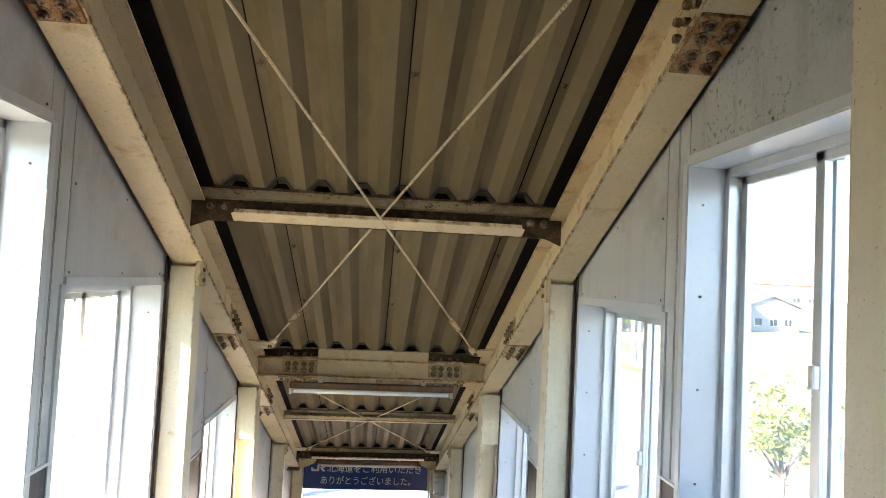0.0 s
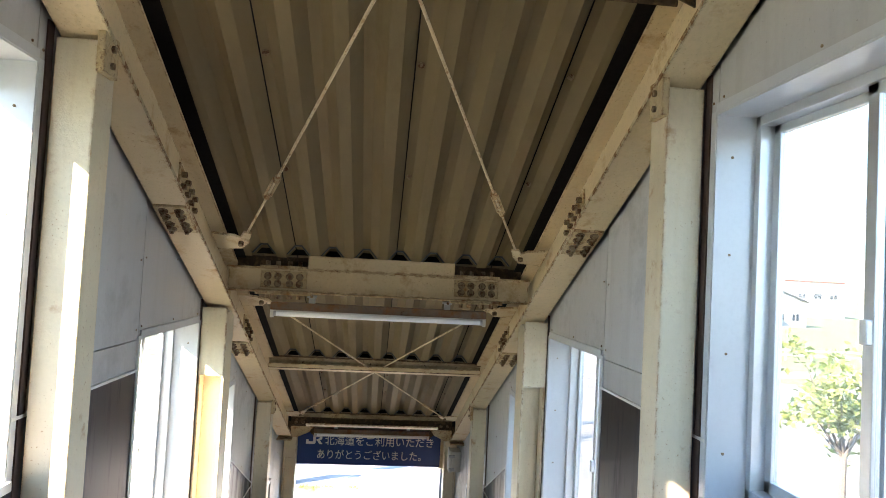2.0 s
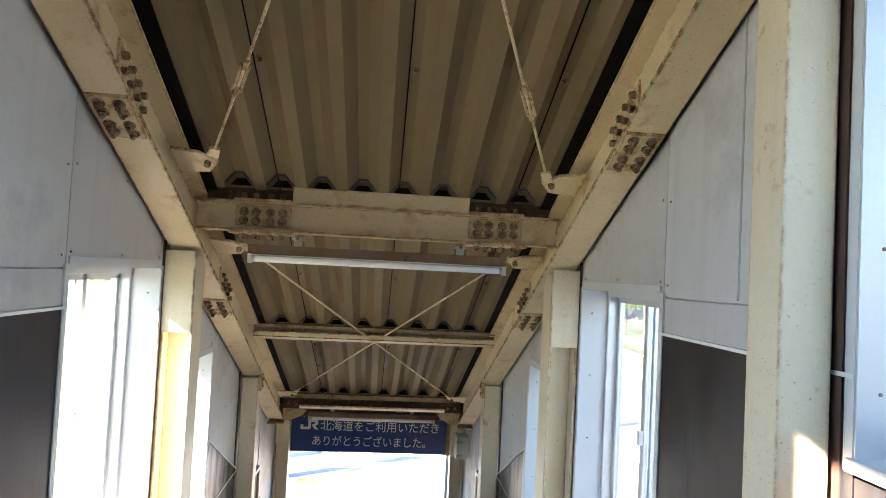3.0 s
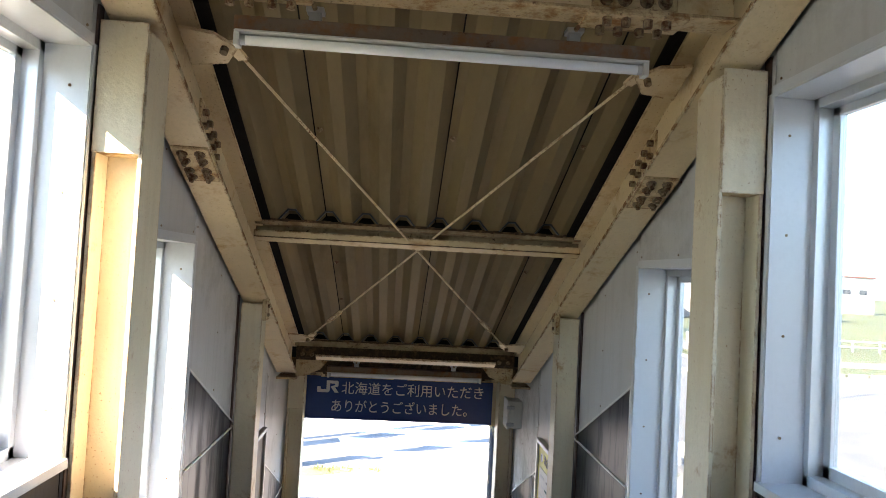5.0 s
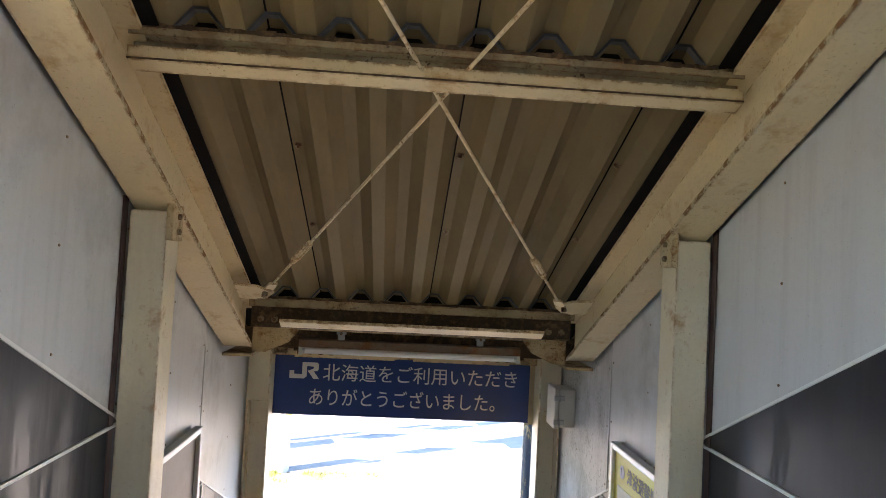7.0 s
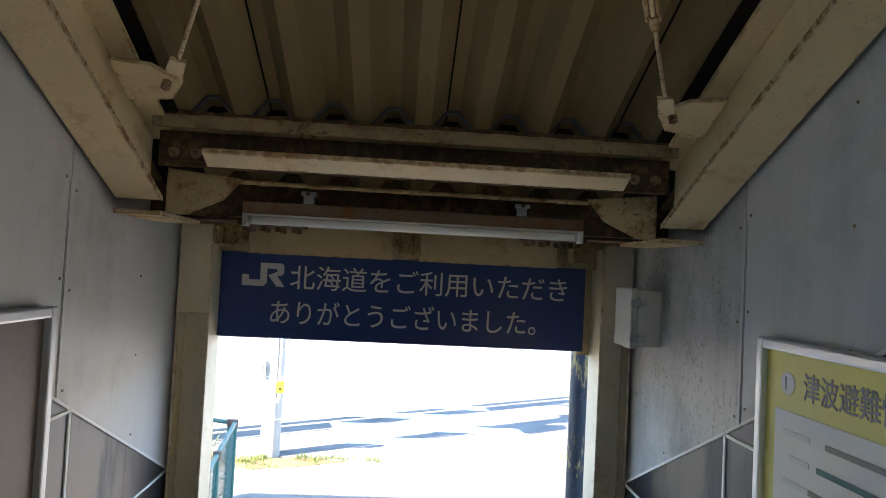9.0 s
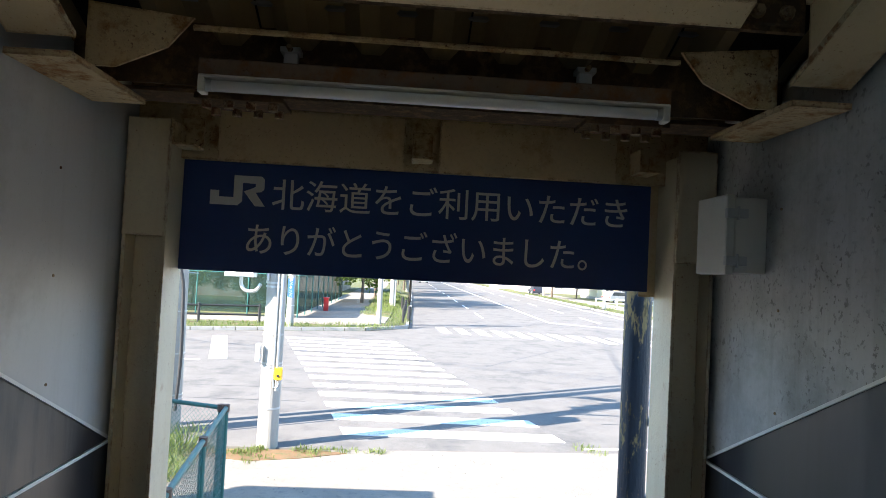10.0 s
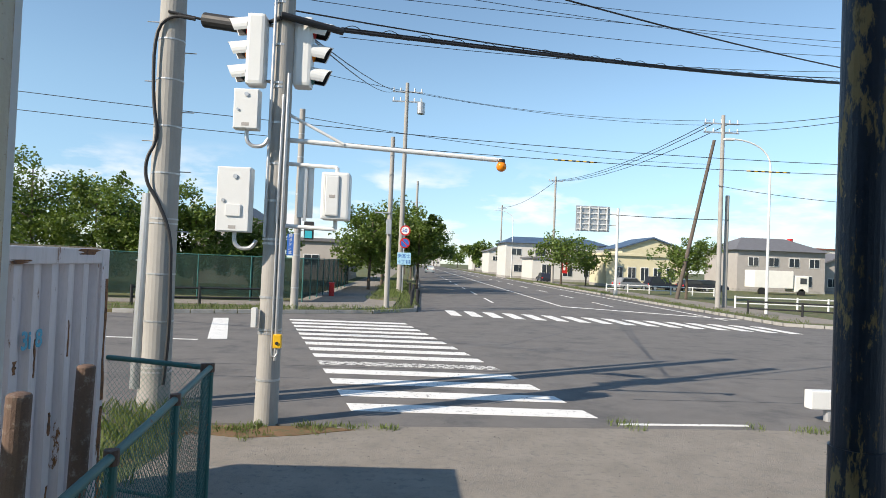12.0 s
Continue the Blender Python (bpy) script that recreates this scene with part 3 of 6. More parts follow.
# sloping girders with splice plates and bolts
def girder(side):
    g = thing("girder", (side * 0.91, 2, zg(2)), "cream steel channel girder sloping along the wall with rusty splices", "girder", "stairway girders")

    def bx(x0, x1, *rest):
        a, b = sorted((side * x0, side * x1))
        return (a, b, *rest)
    y0, y1 = TOP, 7.71
    part("bottom_flange", boxes(bx(0.832, 0.978, y0, y1, zg(y0), zg(y0) + 0.011), slope=K, bevel=0.002), M_CREAM, g)
    part("web", boxes(bx(0.872, 0.882, y0, y1, zg(y0) + 0.011, zg(y0) + 0.2), slope=K), M_CREAM, g)
    part("flange_edge", boxes(bx(0.8285, 0.8319, y0, y1, zg(y0) - 0.002, zg(y0) + 0.013), slope=K), M_EDGE, g, "chipped rusty flange edge")
    part("top_flange", boxes(bx(0.80, 0.978, y0, y1, zg(y0) + 0.2, zg(y0) + 0.211), slope=K), M_CREAM, g)
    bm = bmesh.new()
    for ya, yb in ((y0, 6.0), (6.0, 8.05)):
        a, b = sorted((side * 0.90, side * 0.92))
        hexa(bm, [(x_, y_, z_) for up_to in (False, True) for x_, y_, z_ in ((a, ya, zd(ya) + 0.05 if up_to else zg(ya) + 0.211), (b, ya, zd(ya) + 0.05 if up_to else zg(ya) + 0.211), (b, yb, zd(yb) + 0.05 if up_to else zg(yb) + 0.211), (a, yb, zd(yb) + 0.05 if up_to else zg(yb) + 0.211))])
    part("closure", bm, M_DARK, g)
    # flat black strip under the deck's edge, put in for the shade there
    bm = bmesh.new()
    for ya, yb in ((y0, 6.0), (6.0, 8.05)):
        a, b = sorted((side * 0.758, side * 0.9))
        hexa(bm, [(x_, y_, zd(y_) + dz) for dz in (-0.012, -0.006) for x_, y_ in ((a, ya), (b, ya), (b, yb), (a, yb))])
    part("edge_flashing", bm, M_DARK, g, "black strip standing in for shade under the deck's edge")
    for ys in (1.15, 3.565, 5.10):
        p = part("splice_plate", boxes(bx(0.836, 0.974, ys, ys + 0.20, zg(ys) - 0.011, zg(ys)), slope=K, bevel=0.002), M_SPLICE if ys < 2 else M_CREAM_RUSTY, g)
        for r in range(4):
            for cx in (0.872, 0.938):
                yy = ys + (0.03, 0.07, 0.13, 0.17)[r]
                bm = bmesh.new()
                rod(bm, (side * cx, yy, zg(yy) - 0.009), (side * cx, yy - 0.006, zg(yy) - 0.024), 0.0145, 0.0145, n=6)
                rod(bm, (side * cx, yy, zg(yy) - 0.009), (side * cx, yy - 0.002, zg(yy) - 0.0135), 0.021, n=14)
                rod(bm, (side * cx, yy - 0.006, zg(yy) - 0.024), (side * cx, yy - 0.01, zg(yy) - 0.034), 0.009, n=6)
                part("bolt", bm, M_BOLT, p)
        q = part("web_plate", boxes(bx(0.864, 0.872, ys - 0.02, ys + 0.22, zg(ys - 0.02) + 0.05, zg(ys - 0.02) + 0.17), slope=K, bevel=0.002), M_CREAM_RUSTY, g)
        for r in range(4):
            for zz in (0.085, 0.135):
                yy = ys + 0.01 + 0.06 * r
                part("bolt", rods(((side * 0.866, yy, zg(yy) + zz), (side * 0.844, yy, zg(yy) + zz), 0.014), n=6), M_BOLT, q)
    return g


girder(-1)
girder(1)

# corrugated roof deck: wide trapezoid flutes
PITCH, FLUTE0, RISE = 0.1875, 0.095 - 8 * 0.1875, 0.055
FLUTES = [FLUTE0 + PITCH * i for i in range(16)]
bm = bmesh.new()
prof = []
for fx in FLUTES:
    prof += [(fx - 0.068, 0.0), (fx - 0.021, RISE), (fx + 0.021, RISE), (fx + 0.068, 0.0)]
rows = []
for yy in (TOP, 0.2, 2.52, 4.5, 6.0, 8.10):
    rows.append(([bm.verts.new((px, yy, zd(yy) + pz)) for px, pz in prof], [bm.verts.new((px, yy, zd(yy) + pz + 0.004)) for px, pz in prof]))
for (a, a2), (b, b2) in zip(rows, rows[1:]):
    for i in range(len(prof) - 1):
        bm.faces.new((a[i], a[i + 1], b[i + 1], b[i]))
        bm.faces.new((a2[i], b2[i], b2[i + 1], a2[i + 1]))
tagged(part("ceiling", bm, M_DECK), "khaki corrugated steel roof deck with lap joints", "roof deck", kind="structure")
bm = bmesh.new()
for ya, yb in ((TOP, 6.0), (6.0, 8.12)):
    hexa(bm, [(x_, y_, zd(y_) + dz) for dz in (0.064, 0.078) for x_, y_ in ((-1.3, ya), (1.3, ya), (1.3, yb), (-1.3, yb))])
tagged(part("roof_cover", bm, M_ROOFG), "grey roof covering over the deck", "roof", kind="structure")
# screw fasteners in every third flute, and the lapped sheet edges beside them
LAPS = [0.098 + 3 * PITCH * i for i in (-1, 0, 1)]
bm = bmesh.new()
for yy in (-0.6, 0.65, 1.25, 1.87, 3.11, 3.76, 4.9, 5.38, 6.505, 7.01):
    for xx in LAPS:
        zz = zd(yy) + RISE
        rod(bm, (xx, yy, zz), (xx, yy - 0.003, zz - 0.005), 0.013, n=12)
        rod(bm, (xx, yy - 0.003, zz - 0.005), (xx, yy - 0.008, zz - 0.014), 0.0065, n=6)
tagged(part("deck_fasteners", bm, M_BOLT), "round metal fasteners under the roof deck", "fasteners", kind="stuff")
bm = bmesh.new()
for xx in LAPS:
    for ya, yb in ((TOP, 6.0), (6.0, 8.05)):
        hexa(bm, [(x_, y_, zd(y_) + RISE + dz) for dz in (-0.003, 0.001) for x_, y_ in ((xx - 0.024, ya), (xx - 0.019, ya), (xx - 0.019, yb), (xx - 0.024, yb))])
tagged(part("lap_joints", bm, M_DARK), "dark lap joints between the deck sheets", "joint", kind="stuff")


def raked(y0, *dims, bevel=0.0):
    """Boxes that follow the roof's fall, counted from y0."""
    bm_ = boxes(*dims, bevel=bevel)
    for v in bm_.verts:
        v.co.z -= K * (v.co.y - y0)
    return bm_


def flute_closures(p, y0):
    """Bent straps that follow each flute over a purlin, with a dark stop behind."""
    bm_ = bmesh.new()
    stop = bmesh.new()
    for fx in FLUTES:
        if abs(fx) > 0.8:
            continue
        zz = zd(y0) - 0.004
        outer = [(fx - 0.066, zz), (fx - 0.02, zz + RISE), (fx + 0.02, zz + RISE), (fx + 0.066, zz)]
        inner = [(fx + 0.058, zz), (fx + 0.016, zz + RISE - 0.008), (fx - 0.016, zz + RISE - 0.008), (fx - 0.058, zz)]
        poly_prism(bm_, outer + inner, 1, y0 - 0.004, y0 + 0.022)
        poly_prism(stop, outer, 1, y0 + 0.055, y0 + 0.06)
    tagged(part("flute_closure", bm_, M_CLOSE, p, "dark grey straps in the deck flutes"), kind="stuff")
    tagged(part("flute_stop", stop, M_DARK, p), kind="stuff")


def packing_strip(p, y0, z1, depth, seed):
    """A crumbling dark strip between purlin and deck."""
    rnd = random.Random(seed)
    bm_ = bmesh.new()
    x_ = -0.82
    while x_ < 0.82:
        w = rnd.uniform(0.012, 0.05)
        d = rnd.uniform(0.0, 0.006)
        box(bm_, x_, min(0.82, x_ + w), y0 - d, y0 + depth - 0.01, z1, z1 + 0.014 + rnd.uniform(-0.003, 0.002), slope=K)
        x_ += w
    tagged(part("packing", bm_, M_RUST, p), "crumbling rusty packing strip", kind="stuff")


def purlin(y0, h, depth, brackets=0):
    """A lipped channel across the stairway, open towards the stairs' head."""
    z0 = zd(y0) - h - 0.016
    p = thing("purlin", (0, y0, z0), "brown and cream steel purlin with rust along its edges", "purlin", "roof purlins")
    part("web", raked(y0, (-0.835, 0.835, y0 + depth - 0.008, y0 + depth, z0, z0 + h)), M_RUST, p)
    part("foot_flange", raked(y0, (-0.68, 0.68, y0 - 0.004, y0 + depth - 0.008, z0, z0 + 0.007), (-0.68, 0.68, y0 - 0.004, y0, z0 + 0.007, z0 + 0.016), bevel=0.0015), M_CREAM, p)
    part("head_flange", raked(y0, (-0.835, 0.835, y0 - 0.004, y0 + depth - 0.008, z0 + h - 0.008, z0 + h), (-0.835, 0.835, y0 - 0.004, y0, z0 + h - 0.042, z0 + h - 0.008), bevel=0.0015), M_PURLIN, p)
    packing_strip(p, y0, z0 + h, depth, 3 + brackets)
    flute_closures(p, y0)
    for s in (-1, 1):
        if brackets == 2:
            cl = part("end_cleat", raked(y0, (min(s * 0.685, s * 0.83), max(s * 0.685, s * 0.83), y0 + depth - 0.016, y0 + depth - 0.008, z0 + 0.012, z0 + h - 0.012)), M_RUST, p, "dark bolted end cleat")
            zc = z0 + 0.045 - K * depth
            for xx in (0.715, 0.785):
                bm_ = rods(((s * xx, y0 + depth - 0.016, zc), (s * xx, y0 + depth - 0.02, zc), 0.018), n=14)
                rod(bm_, (s * xx, y0 + depth - 0.02, zc), (s * xx, y0 + depth - 0.034, zc), 0.012, n=6)
                part("bolt", bm_, M_BOLT, cl)
            continue
        pts = [(s * 0.85, z0 - 0.075), (s * 0.665, z0 + 0.0), (s * 0.655, z0 + 0.045), (s * 0.85, z0 + 0.045)]
        br = part("bracket", prism(pts, 1, y0 - 0.012, y0 - 0.005), M_RUST, p, "dark bolted corner bracket")
        for xx in (0.70, 0.765):
            bm_ = rods(((s * xx, y0 - 0.012, z0 + 0.025), (s * xx, y0 - 0.016, z0 + 0.025), 0.02), n=14)
            rod(bm_, (s * xx, y0 - 0.016, z0 + 0.025), (s * xx, y0 - 0.03, z0 + 0.025), 0.013, n=6)
            rod(bm_, (s * xx, y0 - 0.03, z0 + 0.025), (s * xx, y0 - 0.04, z0 + 0.025), 0.007, n=8)
            part("bolt", bm_, M_BOLT, br)
    return p


def light_purlin(y0):
    """A small channel with a groove along its painted foot."""
    z0 = zd(y0) - 0.101
    p = thing("purlin", (0, y0, z0), "slim cream steel purlin, rust-spotted, grooved along its face", "purlin", "roof purlins")
    part("web", raked(y0, (-0.835, 0.835, y0 + 0.036, y0 + 0.042, z0 + 0.006, z0 + 0.085)), M_PURLIN, p)
    part("foot_flange", raked(y0, (-0.835, 0.835, y0, y0 + 0.042, z0, z0 + 0.006), bevel=0.001), M_CREAM, p)
    part("lip", raked(y0, (-0.835, 0.835, y0 - 0.003, y0 + 0.003, z0 + 0.004, z0 + 0.036), bevel=0.0012), M_CREAM, p)
    part("face_groove", raked(y0, (-0.835, 0.835, y0 - 0.0035, y0 - 0.001, z0 + 0.001, z0 + 0.0045)), M_RUST, p)
    part("head_flange", raked(y0, (-0.835, 0.835, y0 - 0.002, y0 + 0.036, z0 + 0.079, z0 + 0.085), (-0.835, 0.835, y0 - 0.004, y0, z0 + 0.066, z0 + 0.085), bevel=0.001), M_PURLIN, p)
    packing_strip(p, y0, z0 + 0.085, 0.04, 11)
    flute_closures(p, y0)
    return p


purlin(-1.4, 0.105, 0.08, 1)
light_purlin(0.55)
purlin(2.52, 0.105, 0.08, 1)
light_purlin(5.97)
purlin(7.6, 0.117, 0.075, 2)

# heavy cross beam with splice plates
yb = 4.42
beam = thing("cross_beam", (0, yb, 4.965), "cream steel cross beam with rusty bolted splice plates", "beam")
part("web", boxes((-0.846, 0.846, yb + 0.05, yb + 0.06, 4.975, 5.095)), M_CREAM, beam)
part("bottom_flange", boxes((-0.846, 0.846, yb, yb + 0.11, 4.965, 4.975), bevel=0.002), M_CREAM_RUSTY, beam)
part("top_flange", boxes((-0.846, 0.846, yb, yb + 0.11, 5.095, 5.105), bevel=0.002), M_CREAM_RUSTY, beam)
part("upper_channel", boxes((-0.41, 0.41, yb + 0.01, yb + 0.018, 5.105, 5.178), (-0.41, 0.41, yb + 0.018, yb + 0.09, 5.168, 5.178), bevel=0.0015), M_CREAM, beam)
part("packing", boxes((-0.80, 0.80, yb + 0.045, yb + 0.085, 5.105, 5.165)), M_RUST, beam)
flute_closures(beam, yb)
for s in (-1, 1):
    a, b = sorted((s * 0.415, s * 0.67))
    pl = part("splice_plate", boxes((a, b, yb + 0.036, yb + 0.05, 4.99, 5.085), bevel=0.002), M_CREAM_RUSTY, beam)
    lo = part("flange_plate", boxes((a - 0.02, b + 0.02, yb - 0.004, yb + 0.114, 4.953, 4.965), (a, b, yb - 0.004, yb + 0.114, 5.105, 5.115), bevel=0.002), M_CREAM_RUSTY, beam)
    for xx in (0.455, 0.51, 0.575, 0.63):
        for zz in (5.055, 5.015):
            bm = bmesh.new()
            rod(bm, (s * xx, yb + 0.036, zz), (s * xx, yb + 0.030, zz), 0.021, n=12)
            rod(bm, (s * xx, yb + 0.030, zz), (s * xx, yb + 0.014, zz), 0.0145, n=6)
            part("bolt", bm, M_BOLT, pl)
        part("bolt", rods(((s * xx, yb + 0.02, 4.953), (s * xx, yb + 0.02, 4.93), 0.014), ((s * xx, yb + 0.09, 4.953), (s * xx, yb + 0.09, 4.93), 0.014), n=6), M_BOLT, lo)
        part("bolt", rods(((s * xx, yb + 0.02, 5.115), (s * xx, yb + 0.02, 5.14), 0.014), n=6), M_BOLT, lo)


# crossed tie rods with turnbuckles
def tie(p0, p1, buckle):
    p0, p1 = Vector(p0), Vector(p1)
    t = thing("tie_rod", p0, "cream-painted rusty tie rod with a turnbuckle", "tie rod", "roof bracing")
    part("rod", rods((p0, p1, 0.0058), n=10), M_ROD, t)
    d = (p1 - p0).normalized()
    c = p0.lerp(p1, buckle)
    e = d.cross(Vector((0, 0, 1))).normalized() * 0.014
    part("turnbuckle", rods((c - d * 0.075 + e, c + d * 0.075 + e, 0.006), (c - d * 0.075 - e, c + d * 0.075 - e, 0.006), (c - d * 0.10, c - d * 0.055, 0.013), (c + d * 0.055, c + d * 0.10, 0.013), n=8), M_CREAM_RUSTY, t)
    for q, sg in ((p0, 1), (p1, -1)):
        w = d.cross(Vector((0, 0, 1))).normalized() * 0.026
        u = Vector((0, -0.004, -0.0085))
        a, b = q - d * sg * 0.01, q + d * sg * 0.075
        bm = bmesh.new()
        hexa(bm, [a - w - u * 0.5, a + w - u * 0.5, b + w * 0.8 - u * 0.5, b - w * 0.8 - u * 0.5, a - w + u * 0.9, a + w + u * 0.9, b + w * 0.8 + u * 0.9, b - w * 0.8 + u * 0.9])
        part("lug", bm, M_CREAM, t)
    return t


RODS = 0.155


def tie_pair(ya, yb_):
    za, zb = zg(ya) + RODS, zg(yb_) + RODS
    tie((-0.70, ya, za), (0.70, yb_, zb - 0.01), 0.86)
    tie((0.70, ya, za + 0.012), (-0.70, yb_, zb + 0.002), 0.86)
    for yy, sg in ((ya, 1), (yb_, -1)):
        for s in (-1, 1):
            z0 = zg(yy) + RODS - 0.012
            pts = [(s * 0.846, yy - 0.07), (s * 0.74, yy - 0.055), (s * 0.672, yy + 0.0), (s * 0.72, yy + 0.065), (s * 0.846, yy + 0.085)]
            bm = prism(pts, 2, -0.005, 0.005)
            for v in bm.verts:
                v.co.z += zg(v.co.y) + RODS - 0.012
            gp = tagged(part("gusset_plate", bm, M_CREAM), "cream gusset plate bolted between rod and girder", "gusset plate", "roof bracing")
            part("bolt", rods(((s * 0.715, yy, z0 - 0.004), (s * 0.715, yy - 0.01, z0 - 0.024), 0.014), n=6), M_BOLT, gp)


tie_pair(0.92, 4.11)
tie_pair(4.80, 7.37)
tie_pair(-2.4, 0.7)


# fluorescent lamps, switched off
def lamp(yc, zc, tilt):
    f = thing("fluorescent_lamp", (0, yc, zc + 0.06), "unlit white fluorescent tube under a brown rusty batten", "lamp", "ceiling lamps")
    part("batten", boxes((-0.618, 0.618, yc - 0.022, yc + 0.05, zc + 0.022, zc + 0.066), bevel=0.004), M_FIXTURE, f)
    part("reflector", boxes((-0.612, 0.612, yc - 0.03, yc + 0.03, zc + 0.017, zc + 0.0215)), M_BOX, f)
    for s in (-1, 1):
        a, b = sorted((s * 0.600, s * 0.618))
        part("lamp_holder", boxes((a, b, yc - 0.02, yc + 0.02, zc - 0.022, zc + 0.03), bevel=0.004), M_BOX, f)
    part("tube", rods(((-0.585, yc, zc), (0.585, yc, zc), 0.0155), n=20), M_TUBE, f, "white glass tube", smooth=True)
    part("end_cap", rods(((-0.600, yc, zc), (-0.585, yc, zc), 0.0158), n=16), M_STEEL, f)
    part("end_cap", rods(((0.585, yc, zc), (0.600, yc, zc), 0.0158), n=16), M_STEEL, f)
    for s in (-1, 1):
        h = part("hanger", boxes((s * 0.39 - 0.018, s * 0.39 + 0.018, yc, yc + 0.03, zc + 0.066, zc + 0.105), (s * 0.39 - 0.026, s * 0.39 + 0.026, yc - 0.012, yc + 0.035, zc + 0.098, zc + 0.112), bevel=0.002), M_STEEL, f)
        part("bolt", rods(((s * 0.39, yc - 0.012, zc + 0.105), (s * 0.39, yc - 0.03, zc + 0.105), 0.008), n=6), M_BOLT, h)
    return f


lamp(4.545, 4.842, 0)
lamp(7.92, 3.345, 0)

# foot of the stairway: end beam, lintel plates, sign
ye = 8.02
eb = thing("end_beam", (0, ye, 3.40), "brown-stained cream end beam with rusty flanges", "beam")
part("web", boxes((-0.85, 0.85, ye + 0.05, ye + 0.06, 3.36, 3.52)), M_CREAM_RUSTY, eb)
part("bottom_flange", boxes((-0.97, 0.97, ye - 0.01, ye + 0.12, 3.345, 3.357), bevel=0.002), M_RUST, eb)
part("top_flange", boxes((-0.97, 0.97, ye - 0.01, ye + 0.12, 3.52, 3.53)), M_CREAM_RUSTY, eb)
for s in (-1, 1):
    a, b = sorted((s * 0.42, s * 0.66))
    pl = part("flange_plate", boxes((a, b, ye - 0.014, ye + 0.124, 3.332, 3.345), bevel=0.002), M_RUST, eb)
    for xx in (0.45, 0.51, 0.57, 0.63):
        part("bolt", rods(((s * xx, ye + 0.01, 3.332), (s * xx, ye + 0.01, 3.312), 0.014), ((s * xx, ye + 0.1, 3.332), (s * xx, ye + 0.1, 3.312), 0.014), n=6), M_BOLT, pl)
    pts = [(s * 0.85, 3.345), (s * 0.85, 3.50), (s * 0.60, 3.475), (s * 0.66, 3.40), (s * 0.78, 3.345)]
    part("corner_gusset", prism(pts, 1, ye - 0.22, ye - 0.212), M_CREAM_RUSTY, eb)
    a, b = sorted((s * 0.83, s * 0.978))
    part("girder_shoe", boxes((a, b, 7.70, ye + 0.1, 3.33, 3.345)), M_CREAM_RUSTY, eb)
# added plate: hides the lit flutes so the gap over the beam stays dark
part("closing_plate", boxes((-0.97, 0.97, 7.985, 7.993, 3.36, 3.53)), M_RUST, eb, "added brown rusted plate that keeps the deck's end dark")
part("pipe", rods(((-0.62, ye - 0.16, 3.472), (0.62, ye - 0.16, 3.468), 0.008), n=8), M_CREAM_RUSTY, eb)

pc = thing("porch_ceiling", (0, 8.3, 3.54), "dark blotchy brown flat ceiling over the exit", "ceiling", kind="structure")
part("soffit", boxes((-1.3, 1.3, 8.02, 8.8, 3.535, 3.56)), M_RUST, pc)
part("top_cover", boxes((-1.32, 1.32, 7.9, 8.85, 3.56, 3.60)), M_ROOFG, pc)
for s in (-1, 1):
    a, b = sorted((s * 1.02, s * 1.2))
    part("side_wall", boxes((a, b, 7.7, 8.571, 3.0, 3.535)), M_OUTER, pc)
lt = thing("lintel", (0, 8.5, 3.2), "cream steel lintel plates over the exit, stained brown", "lintel", kind="structure")
for a, b in ((-0.72, -0.085), (0.035, 0.66)):
    part("lintel_plate", boxes((a, b, 8.47, 8.48, 3.235, 3.42), bevel=0.002), M_CREAM, lt)
part("back_plate", boxes((-1.0, 1.0, 8.50, 8.53, 3.24, 3.535)), M_CREAM_RUSTY, lt)
part("side_filler", boxes((0.79, 0.90, 8.562, 8.567, 2.84, 3.4)), M_CREAM, lt)
for xx in (-0.80, -0.025, 0.74):
    part("sign_stay", boxes((xx - 0.035, xx + 0.035, 8.36, 8.47, 3.262, 3.27), (xx - 0.035, xx + 0.035, 8.46, 8.468, 3.27, 3.37), (xx - 0.035, xx - 0.028, 8.36, 8.46, 3.27, 3.34), bevel=0.001), M_CREAM_RUSTY, lt)

sg = thing("sign_board", (0, 8.54, 2.86), "blue board with white Japanese lettering hung over the exit", "sign")
bm = boxes((-0.858, 0.812, 8.535, 8.56, 2.858, 3.245), bevel=0.002)
part("board", bm, M_SIGN, sg)


def text(body, size, at, mat, parent, name="lettering", turn=(90, 0, 0), bold=0.0, width=None):
    cu = bpy.data.curves.new(name, "FONT")
    cu.body, cu.size, cu.extrude, cu.offset = body, size, 0.0008, bold
    tmp = new(name + "_tmp", cu)
    dg = bpy.context.evaluated_depsgraph_get()
    me = bpy.data.meshes.new_from_object(tmp.evaluated_get(dg))
    bpy.data.objects.remove(tmp)
    if len(me.vertices) == 0:
        return None
    xs = [v.co.x for v in me.vertices]
    k_ = (width / (max(xs) - min(xs))) if width else 1.0
    m = pose(*at, *turn) @ Matrix.Diagonal((k_, 1, 1, 1)) @ Matrix.Translation((-min(xs), 0, 0))
    me.transform(m)
    me.materials.clear()
    me.materials.append(mat)
    ob = new(name, me)
    place(ob, parent)
    return ob



